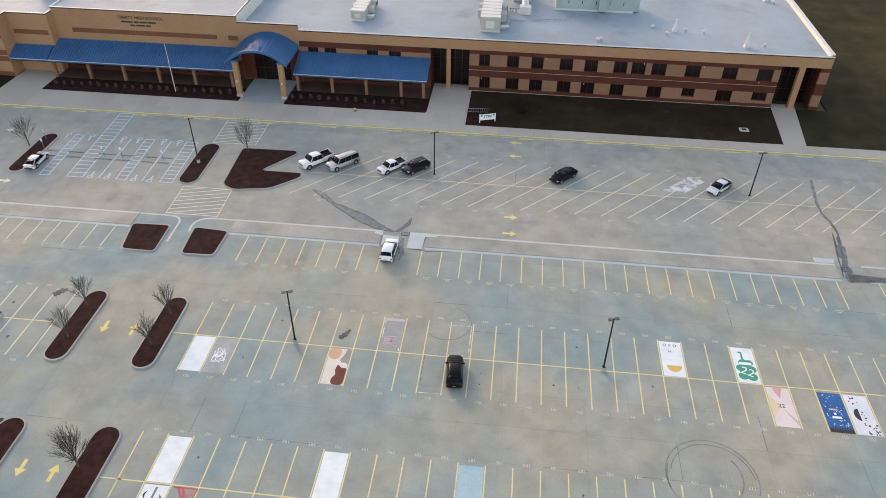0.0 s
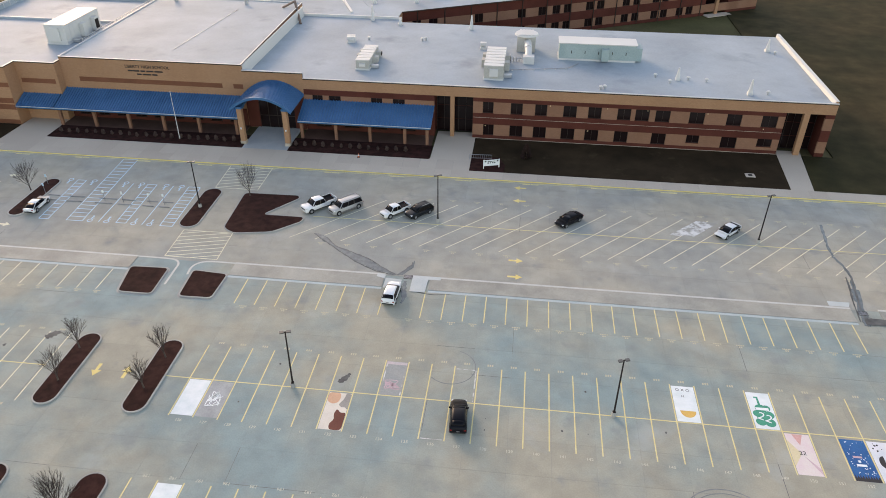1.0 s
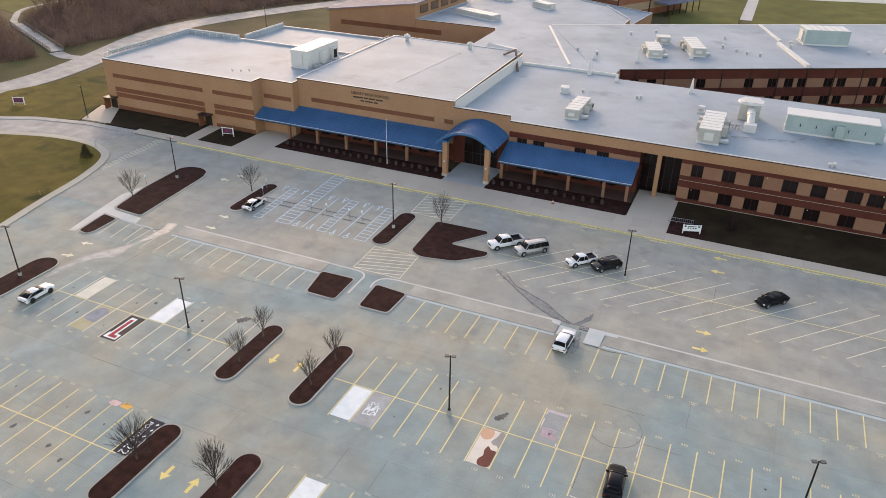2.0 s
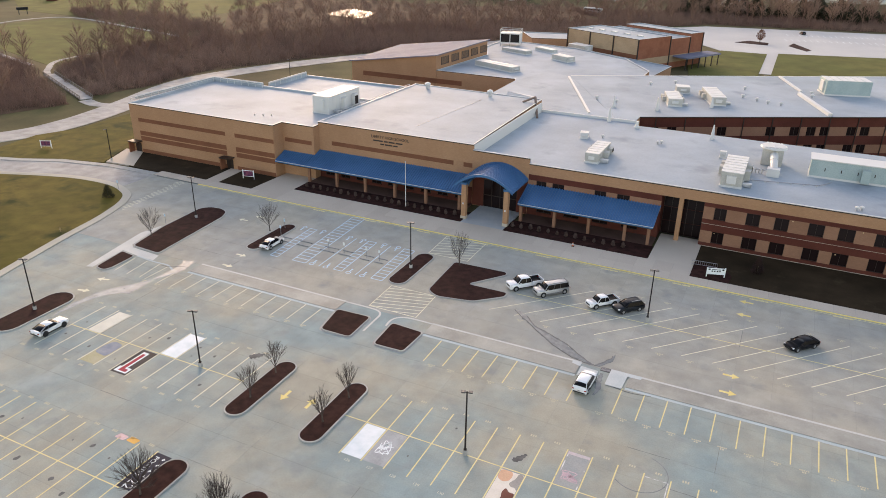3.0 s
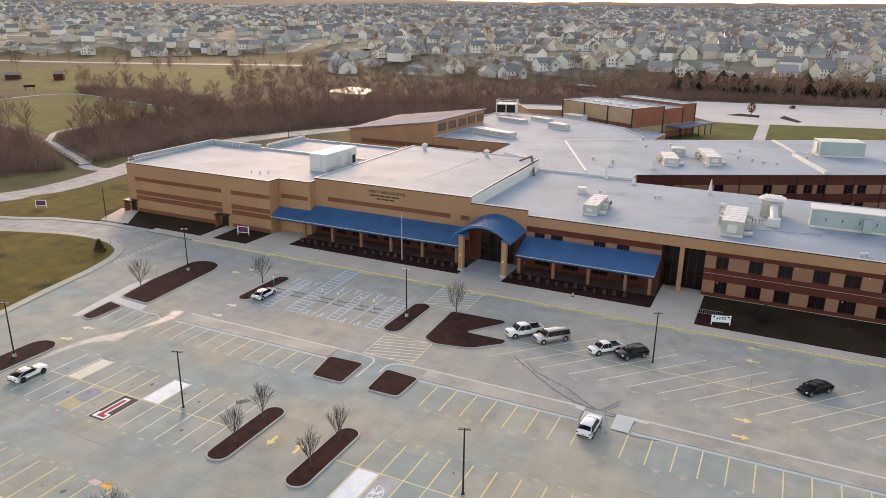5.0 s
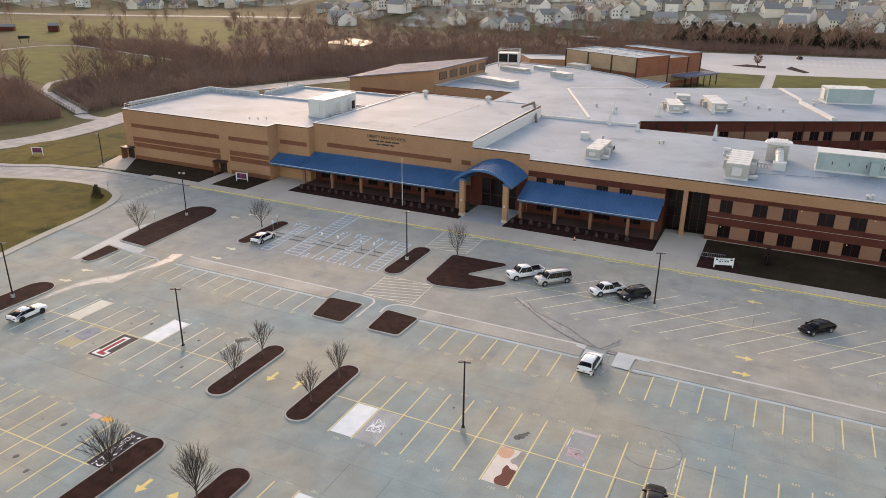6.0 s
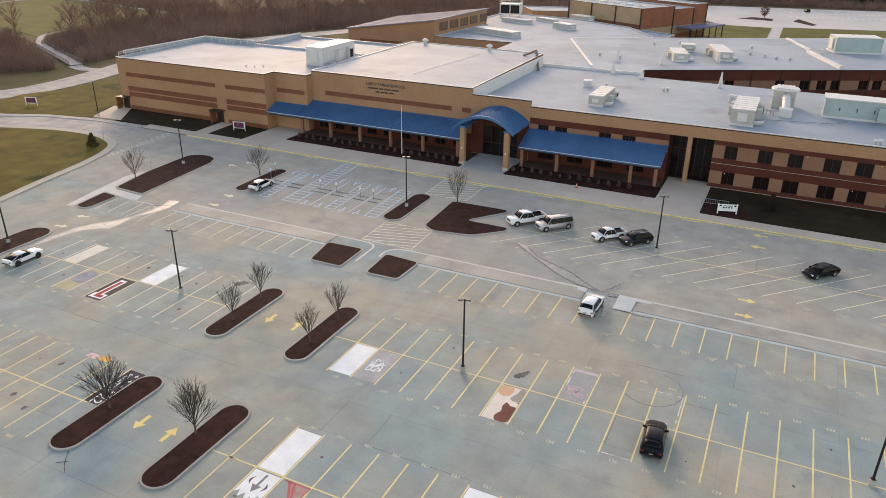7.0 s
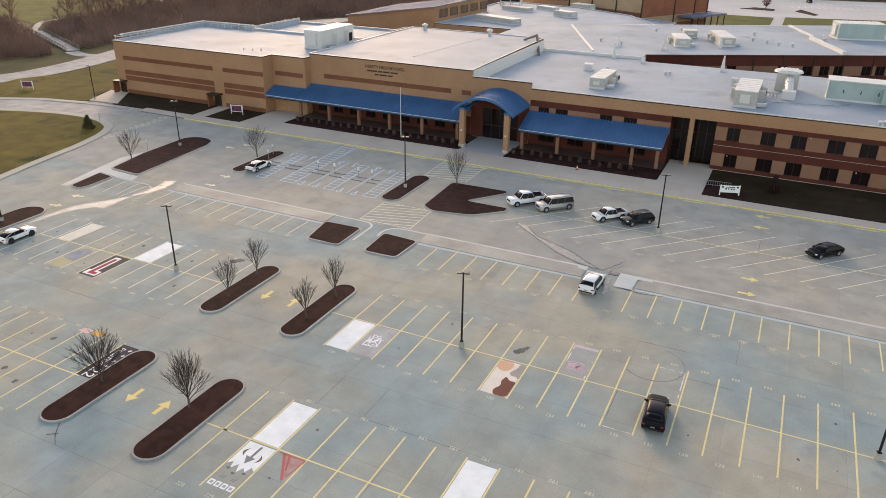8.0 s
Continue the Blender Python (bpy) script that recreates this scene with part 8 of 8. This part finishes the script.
def house(seed, siding):
    rng = random.Random(seed)
    shingle = SHINGLES[seed % 3]
    ob = thing("house", "two-storey suburban house with pale siding and a shingle roof", "house", "distant houses")
    w, d, h = rng.uniform(13, 16.5), rng.uniform(9.5, 11.5), rng.choice((3.6, 5.8, 5.8))
    along, top = seed % 3 != 1, h + rng.uniform(3.6, 4.6)
    bm = bmesh.new()
    gabled_walls(bm, -w / 2, w / 2, -d / 2, d / 2, -1.2, h, top, along)
    part("wall", bm, siding, ob)
    bm = bmesh.new()
    pitched(bm, -w / 2, w / 2, -d / 2, d / 2, h, top, along)
    part("roof", bm, shingle, ob, "shingle roof")
    gh = min(h, 3.4) if seed % 2 else h
    bm = bmesh.new()
    gabled_walls(bm, w * 0.06, w * 0.48, -d / 2 - 3.4, -d / 2 + 0.6, -1.2, gh, gh + 2.9, False)
    part("garage_wing", bm, SIDING[(seed + 2) % 4], ob, "projecting gabled garage wing")
    bm = bmesh.new()
    pitched(bm, w * 0.06, w * 0.48, -d / 2 - 3.4, -d / 2 + 2.2, gh, gh + 2.9, False)
    part("garage_roof", bm, shingle, ob)
    part("garage_door", boxes((w * 0.12, w * 0.42, -d / 2 - 3.46, -d / 2 - 3.38, 0, 2.3)), COPING, ob)
    for x in (-0.38, -0.2, 0.02):
        for z in (1.0, 3.7)[: 2 if h > 4 else 1]:
            part("window", boxes((x * w - 0.5, x * w + 0.5, -d / 2 - 0.05, -d / 2 + 0.05, z, z + 1.4)), HOUSE_PANE, ob)
    if gh > 4:
        part("window", boxes((w * 0.21, w * 0.33, -d / 2 - 3.46, -d / 2 - 3.38, 3.7, 5.0)), HOUSE_PANE, ob)
    for y in (-0.2, 0.25):
        part("window", boxes((w / 2 - 0.05, w / 2 + 0.05, y * d - 0.5, y * d + 0.5, 1.1, 2.4)), HOUSE_PANE, ob)
    part("chimney", boxes((-w * 0.3 - 0.4, -w * 0.3 + 0.4, 0.9, 1.6, h, top + 0.7)), siding, ob)
    return ob


HOUSES = [house(s, SIDING[s % 4]) for s in range(6)]
r4 = random.Random(12)
spots = []
for d in range(575, 2300, 40):
    a = -8.0
    while a < 64:
        aa = radians(a + r4.uniform(-0.3, 0.3))
        dd = d + r4.uniform(-8, 8) + 30 * math.sin(a * 0.35 + d)
        if r4.random() < (0.85 if a < 34 else 0.55) and not (35 < a < 64 and dd < 820):
            spots.append((-math.sin(aa) * dd, math.cos(aa) * dd - 50, r4.uniform(-40, 40) + r4.choice((0, 0, 90, 180)) + 40 * math.sin(d * 0.01 + a * 0.1) + math.degrees(aa) * 0.5))
        a += math.degrees(22 / d)
spots.sort(key=lambda s: math.hypot(s[0], s[1] + 50))
NEAR = 190
for i, (x, y, t) in enumerate(spots[:NEAR]):
    if i < 6:
        HOUSES[i].matrix_basis = pose(x, y, rise(x, y) - 0.3, 0, 0, t)
    else:
        copy_thing(HOUSES[i % 6], pose(x, y, rise(x, y) - 0.3, 0, 0, t))
for n, siding in enumerate(SIDING):
    walls, roofs = bmesh.new(), bmesh.new()
    for i, (x, y, t) in enumerate(spots[NEAR:]):
        if i % 4 != n:
            continue
        m = pose(x, y, rise(x, y) - 0.3, 0, 0, t)
        for bm, fn in ((walls, lambda b: gabled_walls(b, -7, 7, -5, 5, -1, 5.6, 9.4, i % 3 > 0)), (roofs, lambda b: pitched(b, -7, 7, -5, 5, 5.6, 9.4, i % 3 > 0))):
            k0 = len(bm.verts)
            fn(bm)
            bm.verts.ensure_lookup_table()
            for vv in bm.verts[k0:]:
                vv.co = m @ vv.co
    solid("distant_house_walls", walls, siding, "pale walls of the farthest suburban houses", "houses", kind="stuff")
    solid("distant_house_roofs", roofs, SHINGLES[n % 3], "dark roofs of the farthest suburban houses", "houses", kind="stuff")
# far wooded ridge that closes the horizon
bm = bmesh.new()
prev = None
for i in range(181):
    a = radians(-60 + i * 1.0)
    hgt = 34 + 9 * noise.noise((i * 0.13, 0, 0)) + 4 * noise.noise((i * 0.6, 3, 0))
    ring = [bm.verts.new((-math.sin(a) * r, math.cos(a) * r, z)) for r, z in ((2450, 56), (2750, 62 + hgt * 0.6), (3050, 62 + hgt), (3500, 62 + hgt * 0.9))]
    if prev:
        for j in range(3):
            bm.faces.new((prev[j], prev[j + 1], ring[j + 1], ring[j]))
    prev = ring
solid("distant_ridge", bm, surface("far_woods", [(0.15, 0.12, 0.10), (0.22, 0.18, 0.15)], 0.01, 0.95, 0.0, grain=0.15, spec=0.05), "low wooded ridge on the horizon", "ridge", kind="structure", smooth=True)
# small buildings and a scoreboard by the fields
for x, y, w, d, h, c in ((-481, 272, 9, 5, 2.8, RED), (-451, 284, 6, 5, 4.0, RED)):
    ob = thing("field_shed", "small dark red shed beside the sports fields", "shed", "field sheds", at=pose(x, y, -0.1, 0, 0, 40))
    part("wall", boxes((-w / 2, w / 2, -d / 2, d / 2, 0, h)), c, ob)
    bm = bmesh.new()
    gable(bm, -w / 2, w / 2, -d / 2, d / 2, h, h + 1.6, True)
    part("roof", bm, SHINGLE, ob)
score = thing("scoreboard", "dark scoreboard on two posts beside the field", "scoreboard", at=pose(-401, 226, -0.1, 0, 0, 60) @ Matrix.Scale(0.6, 4))
part("panel", boxes((-5, 5, -0.3, 0.3, 4, 6.5, 0.05)), DARK_CAR, score)
for s in (-3.5, 3.5):
    part("post", boxes((s - 0.25, s + 0.25, -0.25, 0.25, 0, 4)), DARK_CAR, score)

# ---- concrete slabs of the lot: grey-green south of the median, tan north of it ----
slab_me = [made("concrete_slab", boxes((0.008, SLAB - 0.008, 0.008, SLAB - 0.008, -0.1, 0.0)), m) for m in (CONCRETE, BAY)]
rest = [([], []), ([], [])]
for iy in range(int((Y1 - Y0) / SLAB) + 1):
    for ix in range(int((X1 - X0) / SLAB) + 1):
        x, y = X0 + ix * SLAB, Y0 + iy * SLAB
        y1 = min(y + SLAB, Y1)
        if -52 < x < 42 and -30 < y < 34:
            o = part("concrete_slab", slab_me[y > 20], None, pavement)
            o.location = (x, y, 0)
        else:
            verts, faces = rest[y > 20]
            k0 = len(verts)
            for z in (-0.1, 0.0):
                verts += [(x + 0.012, y + 0.012, z), (x + SLAB - 0.012, y + 0.012, z), (x + SLAB - 0.012, y1 - 0.012, z), (x + 0.012, y1 - 0.012, z)]
            faces += [(k0 + 4, k0 + 5, k0 + 6, k0 + 7)] + [(k0 + a, k0 + (a + 1) % 4, k0 + 4 + (a + 1) % 4, k0 + 4 + a) for a in range(4)]
for (verts, faces), m, label in zip(rest, (CONCRETE_REST, BAY_REST), ("outer grey-green concrete slabs of the lot", "outer tan concrete slabs of the drive")):
    me = bpy.data.meshes.new("concrete_slabs")
    me.from_pydata(verts, [], faces)
    me.materials.append(m)
    o = new("concrete_slabs", me)
    o.parent = pavement
    tagged(o, label, kind="stuff")
